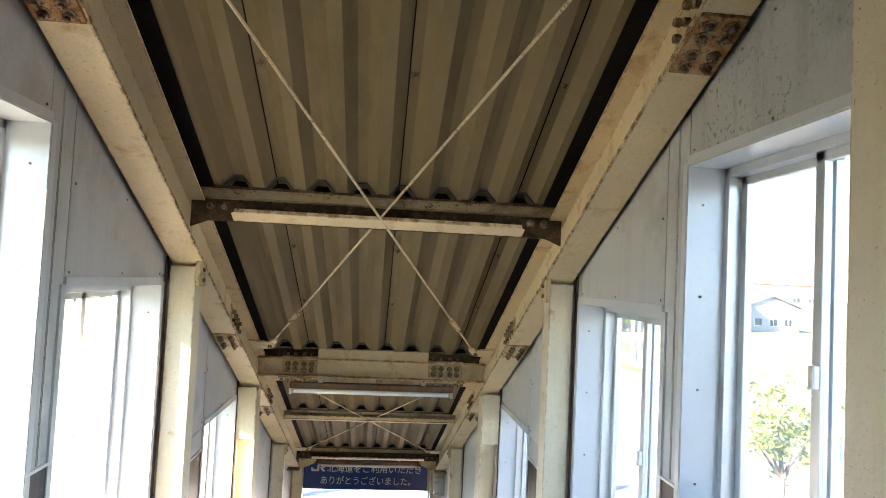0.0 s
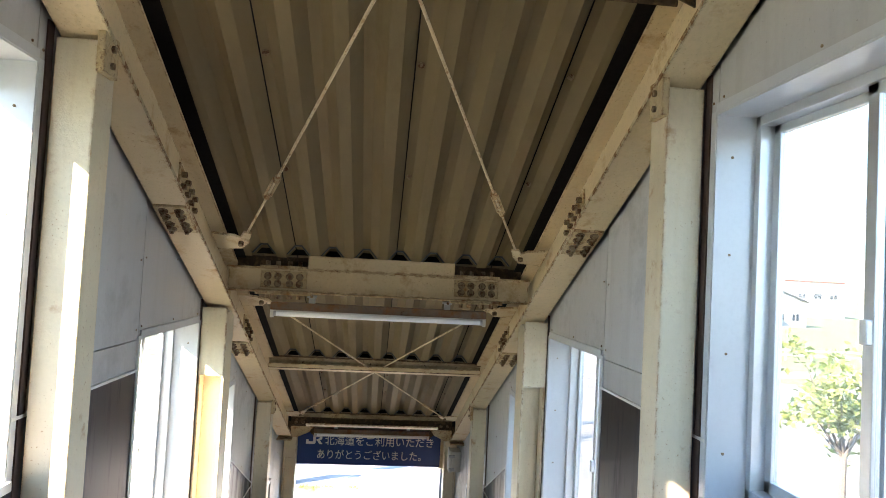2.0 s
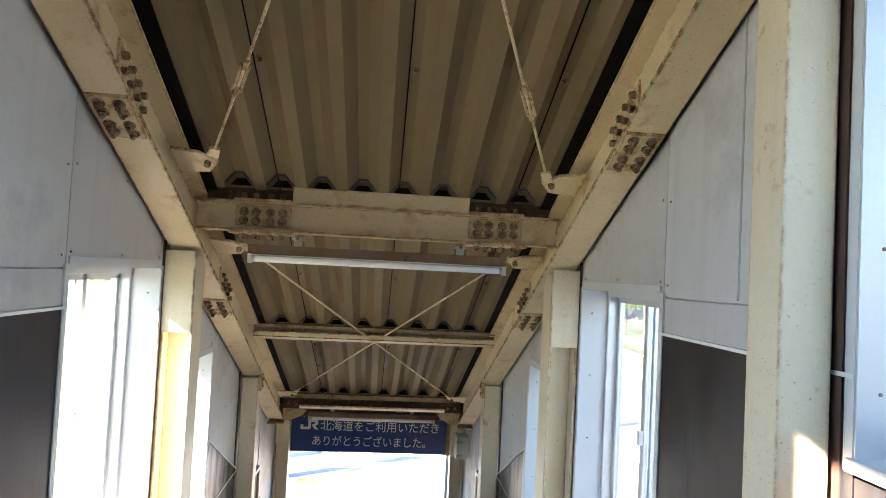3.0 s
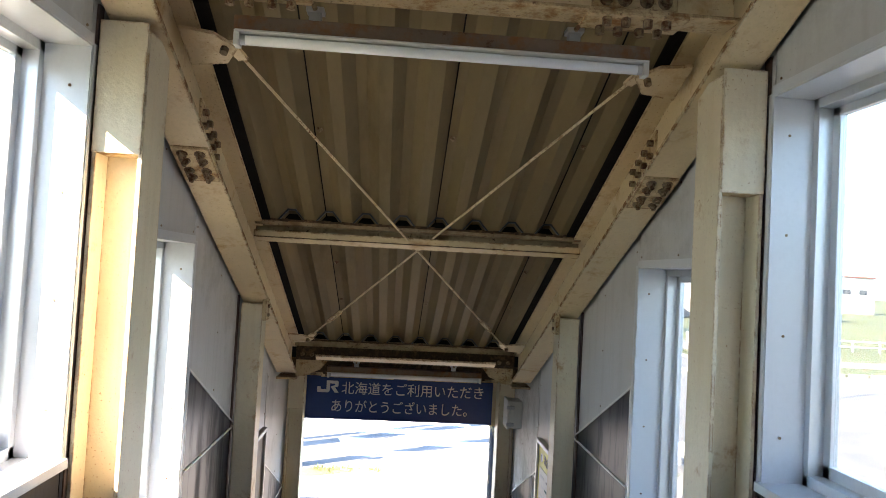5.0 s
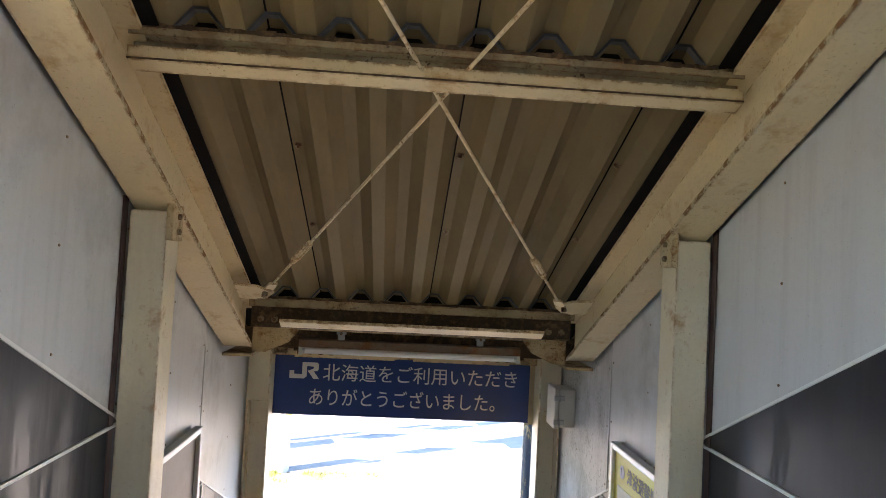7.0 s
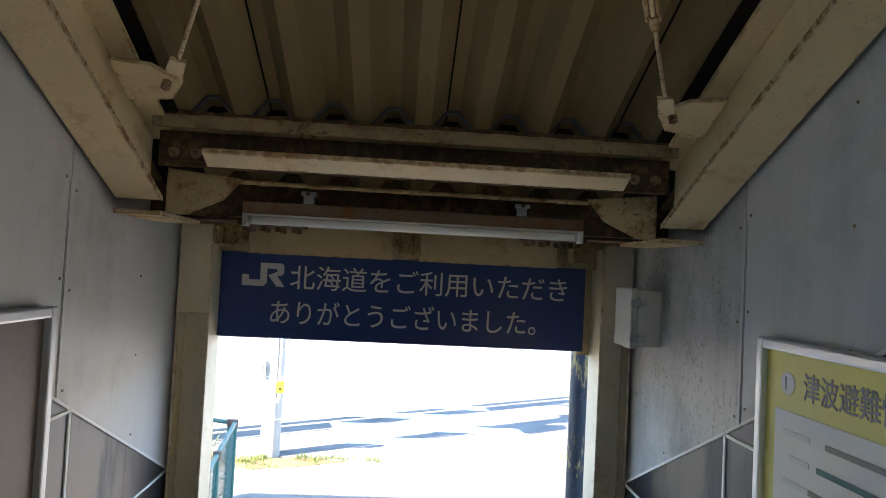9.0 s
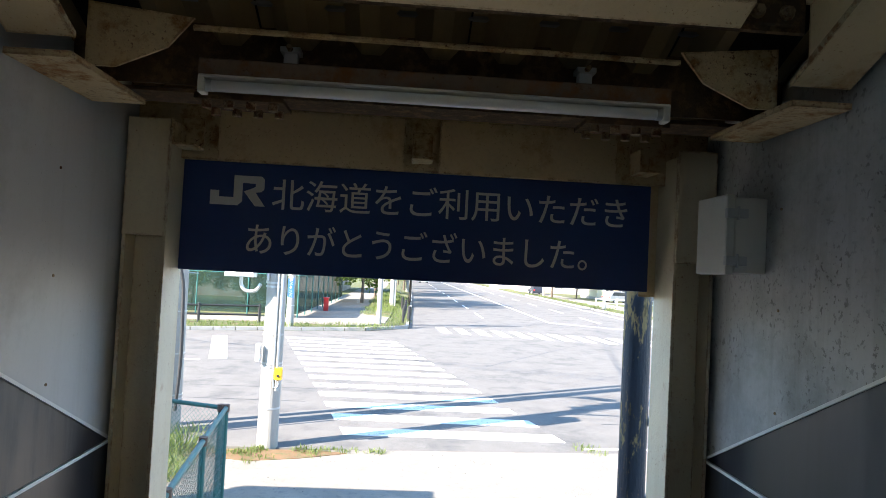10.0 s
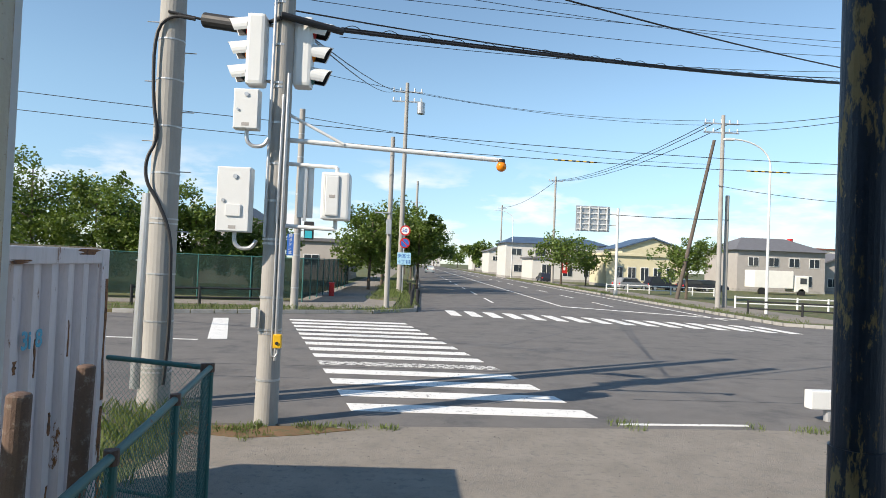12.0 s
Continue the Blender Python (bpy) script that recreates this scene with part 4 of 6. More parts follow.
def characters(ob, count):
    """Splits a line of lettering into one part for each of its characters."""
    src = ob.data
    xs = [v.co.x for v in src.vertices]
    x0, advance = min(xs) - 0.004, (max(xs) - min(xs)) / count
    for cell in range(math.ceil(count)):
        bm_ = bmesh.new()
        bm_.from_mesh(src)
        left, drop = set(bm_.verts), []
        while left:
            island, todo = [], [left.pop()]
            while todo:
                v = todo.pop()
                island.append(v)
                near = [e.other_vert(v) for e in v.link_edges if e.other_vert(v) in left]
                left.difference_update(near)
                todo += near
            mid = (min(v.co.x for v in island) + max(v.co.x for v in island)) / 2
            if int((mid - x0) / advance) != cell:
                drop += island
        bmesh.ops.delete(bm_, geom=drop, context="VERTS")
        if bm_.verts:
            part("character", bm_, M_LETTER, sg)
        else:
            bm_.free()
    bpy.data.objects.remove(ob)


characters(text("北海道をご利用いただき", 0.118, (-0.541, 8.5335, 3.092), M_LETTER, sg, bold=0.0004, width=1.268), 10.92)
characters(text("ありがとうございました。", 0.118, (-0.621, 8.5335, 2.932), M_LETTER, sg, bold=0.0004, width=1.208), 11.4)
# the railway's mark as two plain shapes
part("mark", prism([(-0.755, 3.09), (-0.66, 3.09), (-0.645, 3.105), (-0.645, 3.195), (-0.675, 3.195), (-0.675, 3.118), (-0.725, 3.118), (-0.725, 3.14), (-0.755, 3.14)], 1, 8.533, 8.536), M_LETTER, sg)
part("mark", prism([(-0.645, 3.195), (-0.58, 3.195), (-0.57, 3.185), (-0.57, 3.15), (-0.58, 3.14), (-0.60, 3.138), (-0.565, 3.09), (-0.60, 3.09), (-0.64, 3.14), (-0.61, 3.152), (-0.60, 3.158), (-0.60, 3.168), (-0.645, 3.17)], 1, 8.5325, 8.5345), M_LETTER, sg)

# jambs of the exit
for s in (-1, 1):
    a, b = sorted((s * 0.87, s * 0.885))
    jb = thing("door_jamb", (s * 0.88, 8.6, 0), "white-painted metal jamb of the open exit", "door jamb", "exit jambs", "structure")
    part("jamb_face", boxes((a, b, 8.568, 8.62, 0.0, 3.26), bevel=0.002), M_WHITE, jb)
    a, b = sorted((s * 0.885, s * 1.25))
    part("jamb_wall", boxes((a, b, 8.571, 8.618, 0.0, 3.535)), M_OUTER, jb)
tagged(part("lintel_outer", boxes((-0.885, 0.885, 8.571, 8.618, 3.26, 3.535)), M_OUTER), "pale cladding above the exit", "wall", kind="structure")

# switch box on the wall
sb = thing("switch_box", (0.98, 8.17, 2.93), "cream enamel switch box with two latches on the wall", "switch box")
part("case", boxes((0.90, 1.0, 8.09, 8.27, 2.935, 3.16), bevel=0.006), M_BOX, sb)
part("lid", boxes((0.872, 0.898, 8.082, 8.278, 2.928, 3.168), bevel=0.008), M_BOX, sb)
for zz in (2.97, 3.11):
    part("latch", boxes((0.866, 0.93, 8.066, 8.084, zz - 0.014, zz + 0.014), bevel=0.003), M_STEEL, sb)
    part("latch_pin", rods(((0.90, 8.068, zz - 0.02), (0.90, 8.068, zz + 0.02), 0.004), n=6), M_STEEL, sb)

# framed boards on the walls
nb = thing("notice_board", (-0.99, 7.0, 1.7), "empty brown notice board in a rounded aluminium frame", "notice board")
part("backing", boxes((-0.992, -0.975, 6.78, 7.33, 1.9, 3.02)), M_CORK, nb)
for d in ((-0.992, -0.955, 6.75, 6.78, 1.87, 3.05), (-0.992, -0.955, 7.33, 7.36, 1.87, 3.05), (-0.992, -0.955, 6.78, 7.33, 3.02, 3.05), (-0.992, -0.955, 6.78, 7.33, 1.87, 1.9)):
    part("frame_bar", boxes(d, bevel=0.006), M_STEEL, nb)
ps = thing("poster_frame", (0.99, 7.0, 1.8), "yellow and white notice in an aluminium poster frame", "poster frame")
part("poster", boxes((0.972, 0.99, 6.67, 7.28, 1.9, 3.03)), M_POSTER, ps)
part("sheet", boxes((0.969, 0.9715, 6.72, 7.23, 2.0, 2.88), bevel=0.0), M_PAPER, ps)
for i in range(13):
    z_ = 2.82 - 0.062 * i
    for j, (a, b) in enumerate(((6.76, 6.80), (6.82, 7.02 + 0.03 * (i % 3)), (7.08, 7.19 - 0.03 * (i % 2)))):
        part("text_bar", boxes((0.9672, 0.9686, a, b, z_, z_ + 0.014)), (M_RED if i in (4, 5) else M_GREYBOX if j == 2 else M_GREENP if i == 1 else M_WALLG), ps)
part("picture", boxes((0.9672, 0.9686, 6.80, 7.15, 2.03, 2.0 + 0.04)), M_GREENP, ps)
text("津波避難情報", 0.075, (0.9716, 7.115, 2.925), M_WALLG, ps, turn=(90, 0, -90), bold=0.0006, width=0.40)
part("badge", rods(((0.9700, 7.18, 2.95), (0.9718, 7.18, 2.95), 0.03), n=20), M_PAPER, ps)
text("1", 0.05, (0.9696, 7.19, 2.933), M_WALLG, ps, turn=(90, 0, -90))
for d in ((0.955, 0.995, 6.64, 6.67, 1.87, 3.06), (0.955, 0.995, 7.28, 7.31, 1.87, 3.06), (0.955, 0.995, 6.67, 7.28, 3.03, 3.06), (0.955, 0.995, 6.67, 7.28, 1.87, 1.9)):
    part("frame_bar", boxes(d, bevel=0.007), M_ALU, ps)

# head of the stairs, behind the walk
tagged(part("wall_top", boxes((-WO, WO, TOP - 0.2, TOP, 2.0, zd(TOP))), M_PANEL), "plain pale wall closing the head of the stairs", "wall", kind="structure")


# ---- outside: ground, roads, kerbs ----
def sheet_poly(pts, z0, z1):
    return prism(pts, 2, z0, z1)


tagged(part("ground", sheet_poly([(-900, -300), (900, -300), (900, 1500), (-900, 1500)], -0.6, -0.04), M_GRASS), "grassy ground reaching the horizon", "ground", kind="structure")
road = tagged(part("road", sheet_poly([(-400, 14.6), (-1.0, 16.72), (5.0, 17.15), (400, 22), (400, 38), (60, 36.2), (22, 35.2), (17.4, 37.5), (17.2, 60), (19, 600), (2.5, 600), (0.75, 60), (0.3, 38.2), (-1.6, 36.2), (-5.3, 34.6), (-10.2, 32.6), (-400, 20)], -0.3, 0.0), M_ASPHALT),
              "grey asphalt road crossing with worn markings", "road", kind="structure")
tagged(part("pavement", sheet_poly([(-1.55, 8.6), (60, 8.6), (60, 18.0), (5.0, 17.13), (-0.9, 16.70), (-2.9, 16.2), (-3.0, 13.4), (-1.55, 13.3)], -0.3, 0.004), M_APRON), "old light asphalt apron before the stairway", "pavement", kind="structure")
tagged(part("pavement", sheet_poly([(1.3, -40), (60, -40), (60, 8.59), (1.3, 8.59)], -0.3, 0.004), M_ASPHALT), "grey asphalt lot beside the stairway", "pavement", kind="structure")
tagged(part("pavement", sheet_poly([(-14, 36.2), (-6.4, 37.6), (-2.1, 37.4), (-0.9, 39.5), (-0.4, 60), (-0.2, 300), (-4.8, 300), (-5.6, 60), (-6.0, 40.5), (-14, 38.6)], -0.3, 0.12), M_APRON), "grey asphalt footway along the far street", "pavement", kind="structure")
tagged(part("verge", sheet_poly([(-400, 20.4), (-10.2, 32.9), (-5.3, 34.9), (-1.8, 36.5), (0.1, 38.4), (0.5, 60), (2.2, 600), (-400, 600)], -0.3, 0.09), M_GRASS), "rough grass verge behind the kerb", "verge", kind="structure")
tagged(part("verge", sheet_poly([(400, 38.2), (60, 36.5), (22, 35.5), (17.7, 37.7), (17.5, 60), (19.3, 600), (400, 600)], -0.3, 0.09), M_GRASS), "rough grass verge behind the kerb", "verge", kind="structure")
tagged(part("pavement", sheet_poly([(19.0, 38.6), (60, 38.6), (60, 41.5), (22.5, 41.5), (22.0, 300), (20.2, 300), (19.6, 60)], -0.3, 0.12), M_APRON), "grey footway beside the far street", "pavement", kind="structure")


def kerb(line, name="kerb"):
    k_ = thing(name, (*line[0], 0), "weathered grey concrete kerb stones", "kerb", kind="structure")
    for a, b in zip(line, line[1:]):
        a, b = Vector((*a, 0)), Vector((*b, 0))
        n_ = max(1, min(30, round((b - a).length / 0.9)))
        w = (b - a).normalized().cross(Vector((0, 0, 1))) * 0.08
        for i in range(n_):
            p, q = a.lerp(b, i / n_), a.lerp(b, (i + 1) / n_ - 0.008)
            bm = bmesh.new()
            hexa(bm, [p - w, p + w, q + w, q - w] [:4] + [v + Vector((0, 0, 0.15)) for v in (p - w * 0.9, p + w * 0.9, q + w * 0.9, q - w * 0.9)])
            part("kerb_stone", bm, M_KERB, k_)


kerb([(-40, 30.2), (-10.2, 32.75), (-5.3, 34.75), (-1.7, 36.35), (0.2, 38.3), (0.62, 60), (1.1, 100)])
kerb([(60, 36.35), (22, 35.35), (17.55, 37.6), (17.35, 60), (17.5, 100)])

# markings, each a thin raised layer of paint
mk = thing("crossing_markings", (0, 25, 0), "worn white zebra stripes painted on the asphalt", "road marking", kind="structure")
for i in range(14):
    y0 = 17.66 + 1.095 * i
    y1 = y0 + 0.52
    l0, l1 = -0.96 - 0.246 * (y0 - 17.66), -0.96 - 0.246 * (y1 - 17.66)
    r0, r1 = 2.90 - 0.214 * (y0 - 17.66), 2.90 - 0.214 * (y1 - 17.66)
    part("stripe", prism([(l0, y0), (r0, y0 - 0.02), (r1, y1 - 0.02), (l1, y1)], 2, 0.0, 0.006), M_WORN if i == 4 else M_PAINT, mk)
for i in range(16):
    x0 = 1.8 + 0.92 * i
    yy = 36.9 - 0.21 * i
    part("stripe", prism([(x0, yy), (x0 + 0.48, yy - 0.1), (x0 + 0.34, yy + 2.9), (x0 - 0.14, yy + 3.0)], 2, 0.0, 0.006), M_PAINT, mk)
lm = thing("lane_markings", (8, 60, 0), "white lane lines on the far street", "road marking", kind="structure")
part("line", prism([(-5.62, 25.8), (-5.11, 25.9), (-6.72, 31.98), (-7.22, 31.8)], 2, 0.0, 0.006), M_PAINT, lm)
part("line", prism([(-60, 24.0), (-5.8, 25.5), (-5.8, 25.62), (-60, 24.12)], 2, 0.0, 0.006), M_PAINT, lm)
part("line", prism([(9.0, 47), (9.16, 47), (9.6, 300), (9.4, 300)], 2, 0.0, 0.006), M_PAINT, lm)
part("line", prism([(15.9, 40), (16.05, 40), (16.6, 300), (16.4, 300)], 2, 0.0, 0.006), M_PAINT, lm)
part("line", prism([(9.0, 46.4), (17.0, 40.6), (17.0, 41.0), (9.0, 46.8)], 2, 0.0, 0.006), M_PAINT, lm)
for i in range(16):
    yy = 48 + 10 * i
    part("line", prism([(5.0, yy), (5.15, yy), (5.2, yy + 5), (5.05, yy + 5)], 2, 0.0, 0.006), M_PAINT, lm)
    part("line", prism([(12.6, yy), (12.75, yy), (12.8, yy + 5), (12.65, yy + 5)], 2, 0.0, 0.006), M_PAINT, lm)
part("line", prism([(3.1, 17.22), (5.2, 17.36), (5.2, 17.46), (3.1, 17.32)], 2, 0.0, 0.006), M_PAINT, lm)
# tar seams in the asphalt
for i, (a, b) in enumerate((((-30, 21.2), (30, 22.4)), ((-30, 19.9), (-2, 20.3)), ((2.6, 26.5), (7.5, 34)), ((-30, 28.6), (-4, 29.6)), ((4.0, 19.2), (40, 20.4)))):
    a, b = Vector((*a, 0)), Vector((*b, 0))
    bm = tube(bmesh.new(), [a.lerp(b, j / 40) + Vector((0, 0.12 * noise.noise((j * 0.3, i, 0)), 0)) for j in range(41)], 0.02, 5)
    for v in bm.verts:
        v.co.z *= 0.12
    tagged(part("tar_seam", bm, M_BLACKP), "dark tar seam in the asphalt", "tar seam", kind="structure")


# ---- plants ----
def tuft_field(name, spots, n_each, spread, h, mat, label):
    bm = bmesh.new()
    rnd = random.Random(len(spots) * 7 + n_each)
    for sx, sy, sz in spots:
        for _ in range(n_each):
            a, r = rnd.uniform(0, 6.28), spread * math.sqrt(rnd.random())
            x_, y_ = sx + r * math.cos(a), sy + r * math.sin(a)
            hh, t = h * rnd.uniform(0.4, 1.2), rnd.uniform(0, 6.28)
            dx, dy = math.cos(t) * 0.006, math.sin(t) * 0.006
            lx, ly = rnd.uniform(-0.5, 0.5) * hh, rnd.uniform(-0.5, 0.5) * hh
            v = [bm.verts.new(c) for c in ((x_ - dx, y_ - dy, sz), (x_ + dx, y_ + dy, sz), (x_ + lx * 0.5 + dx * 0.7, y_ + ly * 0.5 + dy * 0.7, sz + hh * 0.7), (x_ + lx, y_ + ly, sz + hh))]
            bm.faces.new(v[:3])
            bm.faces.new((v[0], v[2], v[3]))
    return tagged(part(name, bm, mat), label, "grass", kind="stuff")


rs = random.Random(4)
bm = bmesh.new()
for _ in range(170):
    px_, py_ = rs.uniform(-1.9, 6.5), rs.triangular(13.5, 16.9, 16.6)
    r_ = rs.uniform(0.004, 0.011)
    rod(bm, (px_, py_, 0.0), (px_ + rs.uniform(-0.3, 0.3) * r_, py_, 0.004 + r_ * 0.9), r_, r_ * 0.55, n=5)
tagged(part("pebbles", bm, M_STEP), "loose grey pebbles on the apron", "pebbles", kind="stuff")
tuft_field("grass", [(-2.0 + rs.gauss(0, 0.5), 16.35 + rs.gauss(0, 0.18), 0.0) for _ in range(20)] + [(-0.9 + rs.gauss(0, 0.5), 16.62, 0.0) for _ in range(8)], 26, 0.14, 0.085, M_BLADE, "sparse green and dry grass round the pole foot")
tuft_field("grass", [(rs.uniform(-6.0, -3.05), rs.uniform(14.0, 17.3), 0.0) for _ in range(55)], 50, 0.3, 0.2, M_BLADE, "tall weeds behind the wire fence")
tuft_field("grass", [(rs.uniform(3.0, 8.0), 17.0 + rs.uniform(0, 0.3), 0.0) for _ in range(10)], 30, 0.2, 0.10, M_BLADE, "thin grass along the road edge")
far_spots = [(-40 + 1.2 * i, 30.7 + 0.085 * 1.2 * i + rs.uniform(0, 0.7), 0.09) for i in range(26)] + [(-10 + 0.5 * i, 33.3 + 0.36 * 0.5 * i + rs.uniform(0, 0.7), 0.09) for i in range(19)]
far_spots += [(0.0 + rs.uniform(-0.6, 0), 39 + 1.3 * i, 0.09) for i in range(24)] + [(18.4 + rs.uniform(-0.6, 0.6), 38 + 1.6 * i, 0.09) for i in range(40)]
tuft_field("grass", far_spots, 60, 0.55, 0.25, M_BLADE, "rough green grass behind the kerb")
tagged(part("soil", prism([(-3.0, 16.15), (-2.2, 15.95), (-1.5, 16.15), (-0.8, 16.5), (-1.3, 16.62), (-2.9, 16.5)], 2, -0.02, 0.012), M_SOIL), "reddish soil and moss at the pole foot", "soil", kind="structure")


tagged(part("verge", prism([(-2.3, 45), (-0.75, 43.5), (-0.45, 60), (-0.3, 300), (-2.5, 300), (-2.6, 60)], 2, 0.05, 0.15), M_GRASS), "grass verge between footway and far street", "grass verge", kind="structure")
tuft_field("grass", [(rs.uniform(-2.3, -0.7), rs.uniform(45, 80), 0.13) for _ in range(150)], 40, 0.6, 0.22, M_BLADE, "green grass on the street verge")


def tree(x_, y_, h, crown, n_leaf, size, seed, mat, label, trunk=0.09, low=0.35):
    rnd = random.Random(seed)
    t = thing("tree", (x_, y_, 0), label, "tree", "street trees")
    bm = bmesh.new()
    top = Vector((x_ + rnd.uniform(-0.2, 0.2), y_, h * 0.72))
    rod(bm, (x_, y_, -0.05), (x_ + 0.04, y_, h * low), trunk, trunk * 0.75, n=8)
    rod(bm, (x_ + 0.04, y_, h * low), top, trunk * 0.75, trunk * 0.25, n=7)
    ends = [top]
    for i in range(9):
        a = 6.28 * i / 9 + rnd.uniform(-0.3, 0.3)
        s = Vector((x_ + 0.03, y_, h * rnd.uniform(low, 0.62)))
        e = s + Vector((math.cos(a) * crown * rnd.uniform(0.5, 0.85), math.sin(a) * crown * rnd.uniform(0.5, 0.85), h * rnd.uniform(0.08, 0.26)))
        rod(bm, s, e, trunk * 0.4, trunk * 0.12, n=5)
        ends += [e, s.lerp(e, 0.6)]
    part("trunk", bm, M_BARK, t)
    clumps = []
    for e in ends:
        for _ in range(3):
            clumps.append((e + Vector((rnd.gauss(0, crown * 0.22), rnd.gauss(0, crown * 0.22), rnd.gauss(0.1, crown * 0.2))), crown * rnd.uniform(0.16, 0.36)))
    verts, faces = [], []
    for _ in range(n_leaf):
        c, r = rnd.choice(clumps)
        d = Vector((rnd.gauss(0, 1), rnd.gauss(0, 1), rnd.gauss(0, 0.8))).normalized() * r * rnd.random() ** 0.4
        p = c + d
        a = Vector((rnd.gauss(0, 1), rnd.gauss(0, 1), rnd.gauss(0, 0.6))).normalized() * size * rnd.uniform(0.6, 1.3)
        b = a.cross(Vector((rnd.gauss(0, 1), rnd.gauss(0, 1), rnd.gauss(0, 1)))).normalized() * size * rnd.uniform(0.3, 0.5)
        k_ = len(verts)
        verts += [p - a * 0.6, p + b - a * 0.05, p + a * 0.7, p - b - a * 0.05]
        faces += [(k_, k_ + 1, k_ + 2), (k_, k_ + 2, k_ + 3)]
    me = bpy.data.meshes.new("crown")
    me.from_pydata([tuple(v) for v in verts], [], faces)
    me.materials.append(mat)
    cr = new("crown", me)
    place(cr, t)
    return t


for i, (tx, ty, th, tc) in enumerate(((-3.2, 57, 7.4, 2.9), (-2.6, 66, 8.0, 3.0), (-3.0, 78, 8.0, 3.2), (0.0, 92, 8.2, 3.2), (0.5, 62, 7.2, 2.2), (-1.4, 84, 8.0, 2.8), (-1.2, 104, 8.4, 3.0), (-1.0, 116, 8.4, 3.0))):
    tree(tx, ty, th, tc, 8000, 0.2, 20 + i, M_LEAF, "leafy green street tree beside the footway", 0.13, 0.25)
for i, (tx, ty, th, tc) in enumerate(((1.3, 130, 9, 3.6), (0.2, 148, 9, 3.4), (0.8, 165, 10, 4), (9, 260, 16, 7), (2.0, 210, 12, 5))):
    tree(tx, ty, th, tc, 2600, 0.4, 40 + i, M_LEAF, "distant green street tree", 0.16, 0.25)
for i, (tx, ty, th, tc) in enumerate(((-21.8, 46, 9.6, 3.6), (-18.0, 45.5, 7.0, 3.0), (-15.0, 44.5, 6.0, 2.7), (-12.2, 45, 5.8, 2.4), (-25.8, 46, 8.2, 3.2), (-9.4, 46, 5.0, 2.2), (-31, 48, 9.0, 3.6))):
    tree(tx, ty, th, tc, 8500, 0.17, 60 + i, M_LEAF, "dense green tree behind the netted fence", 0.12, 0.12)
for i, (tx, ty, th, tc) in enumerate(((5.5, 330, 13, 6), (14, 350, 15, 7), (24, 340, 13, 6), (33, 300, 12, 6), (-4, 260, 13, 6), (-12, 240, 12, 6), (42, 260, 11, 5), (20.5, 215, 10, 4.5), (24, 160, 9, 3.8))):
    tree(tx, ty, th, tc, 1800, 0.7, 140 + i, M_LEAF, "hazy green tree far along the street", 0.2, 0.2)
tree(23.3, 62, 5.9, 2.6, 3200, 0.2, 80, M_LEAF, "small round street tree on the grass verge", 0.13, 0.3)
tree(18.6, 88, 7.2, 3.6, 2600, 0.28, 81, M_LEAF, "broad green street tree on the verge", 0.16, 0.3)
tree(22.8, 92, 5.6, 2.6, 1800, 0.26, 82, M_LEAF, "small green street tree on the verge", 0.12, 0.3)
tree(6.2, 9.0, 4.9, 0.72, 1500, 0.085, 83, M_LEAF2, "slender young tree with sparse yellow-green leaves", 0.06, 0.6)
tree(-12.5, 10.5, 5.6, 2.2, 2600, 0.13, 84, M_LEAF, "green tree beyond the wire fence", 0.1, 0.25)
tree(-15.0, 6.0, 6.4, 2.6, 2600, 0.14, 85, M_LEAF, "green tree beyond the wire fence", 0.1, 0.25)
tree(-14.0, 16.0, 6.0, 2.4, 2400, 0.14, 86, M_LEAF, "green tree beyond the wire fence", 0.1, 0.25)
tree(12.5, 12.6, 4.6, 1.5, 1600, 0.11, 87, M_LEAF2, "young street tree on the verge", 0.07, 0.45)


# ---- poles ----
def concrete_pole(x_, y_, h, r0, r1, label, lean=(0, 0), steps=False, mat=None):
    p = thing("utility_pole", (x_, y_, 0), label, "utility pole", "utility poles")
    top = Vector((x_ + lean[0], y_ + lean[1], h))
    bm = bmesh.new()
    rod(bm, (x_, y_, -0.1), top, r0, r1, n=24)
    part("shaft", bm, mat or M_CONC, p)
    if steps:
        for i in range(14):
            zz = 2.2 + 0.45 * i
            if zz > h - 0.4:
                break
            s = 1 if i % 2 else -1
            part("step_bolt", rods(((x_ + s * r0 * 0.7, y_, zz), (x_ + s * (r0 + 0.16), y_, zz), 0.009), n=6), M_STEEL, p)
    return p


def band(p, x_, y_, zz, r, h=0.03):
    part("band", rods(((x_, y_, zz), (x_, y_, zz + h), r), n=20), M_STEEL, p)


PX, PY = -2.08, 16.78
sp = thing("signal_pole", (PX, PY, 0), "concrete signal pole with control cabinets, conduits and traffic lights", "signal pole")
bm = bmesh.new()
rod(bm, (PX, PY, -0.1), (PX + 0.03, PY, 8.4), 0.165, 0.125, n=28)
part("shaft", bm, M_CONC, sp)
for zz in (0.6, 1.25, 1.3, 1.75, 2.5, 2.56, 3.1, 3.62, 4.2, 4.7, 4.76, 5.3, 5.9):
    band(sp, PX, PY, zz, 0.172 - 0.005 * zz)
for dx, z0, z1 in ((-0.10, 2.6, 6.6), (0.12, 0.9, 4.9), (0.06, 2.8, 4.6)):
    part("conduit", rods(((PX + dx, PY - 0.17, z0), (PX + dx + 0.02, PY - 0.16, z1), 0.022), n=10), M_STEEL, sp)


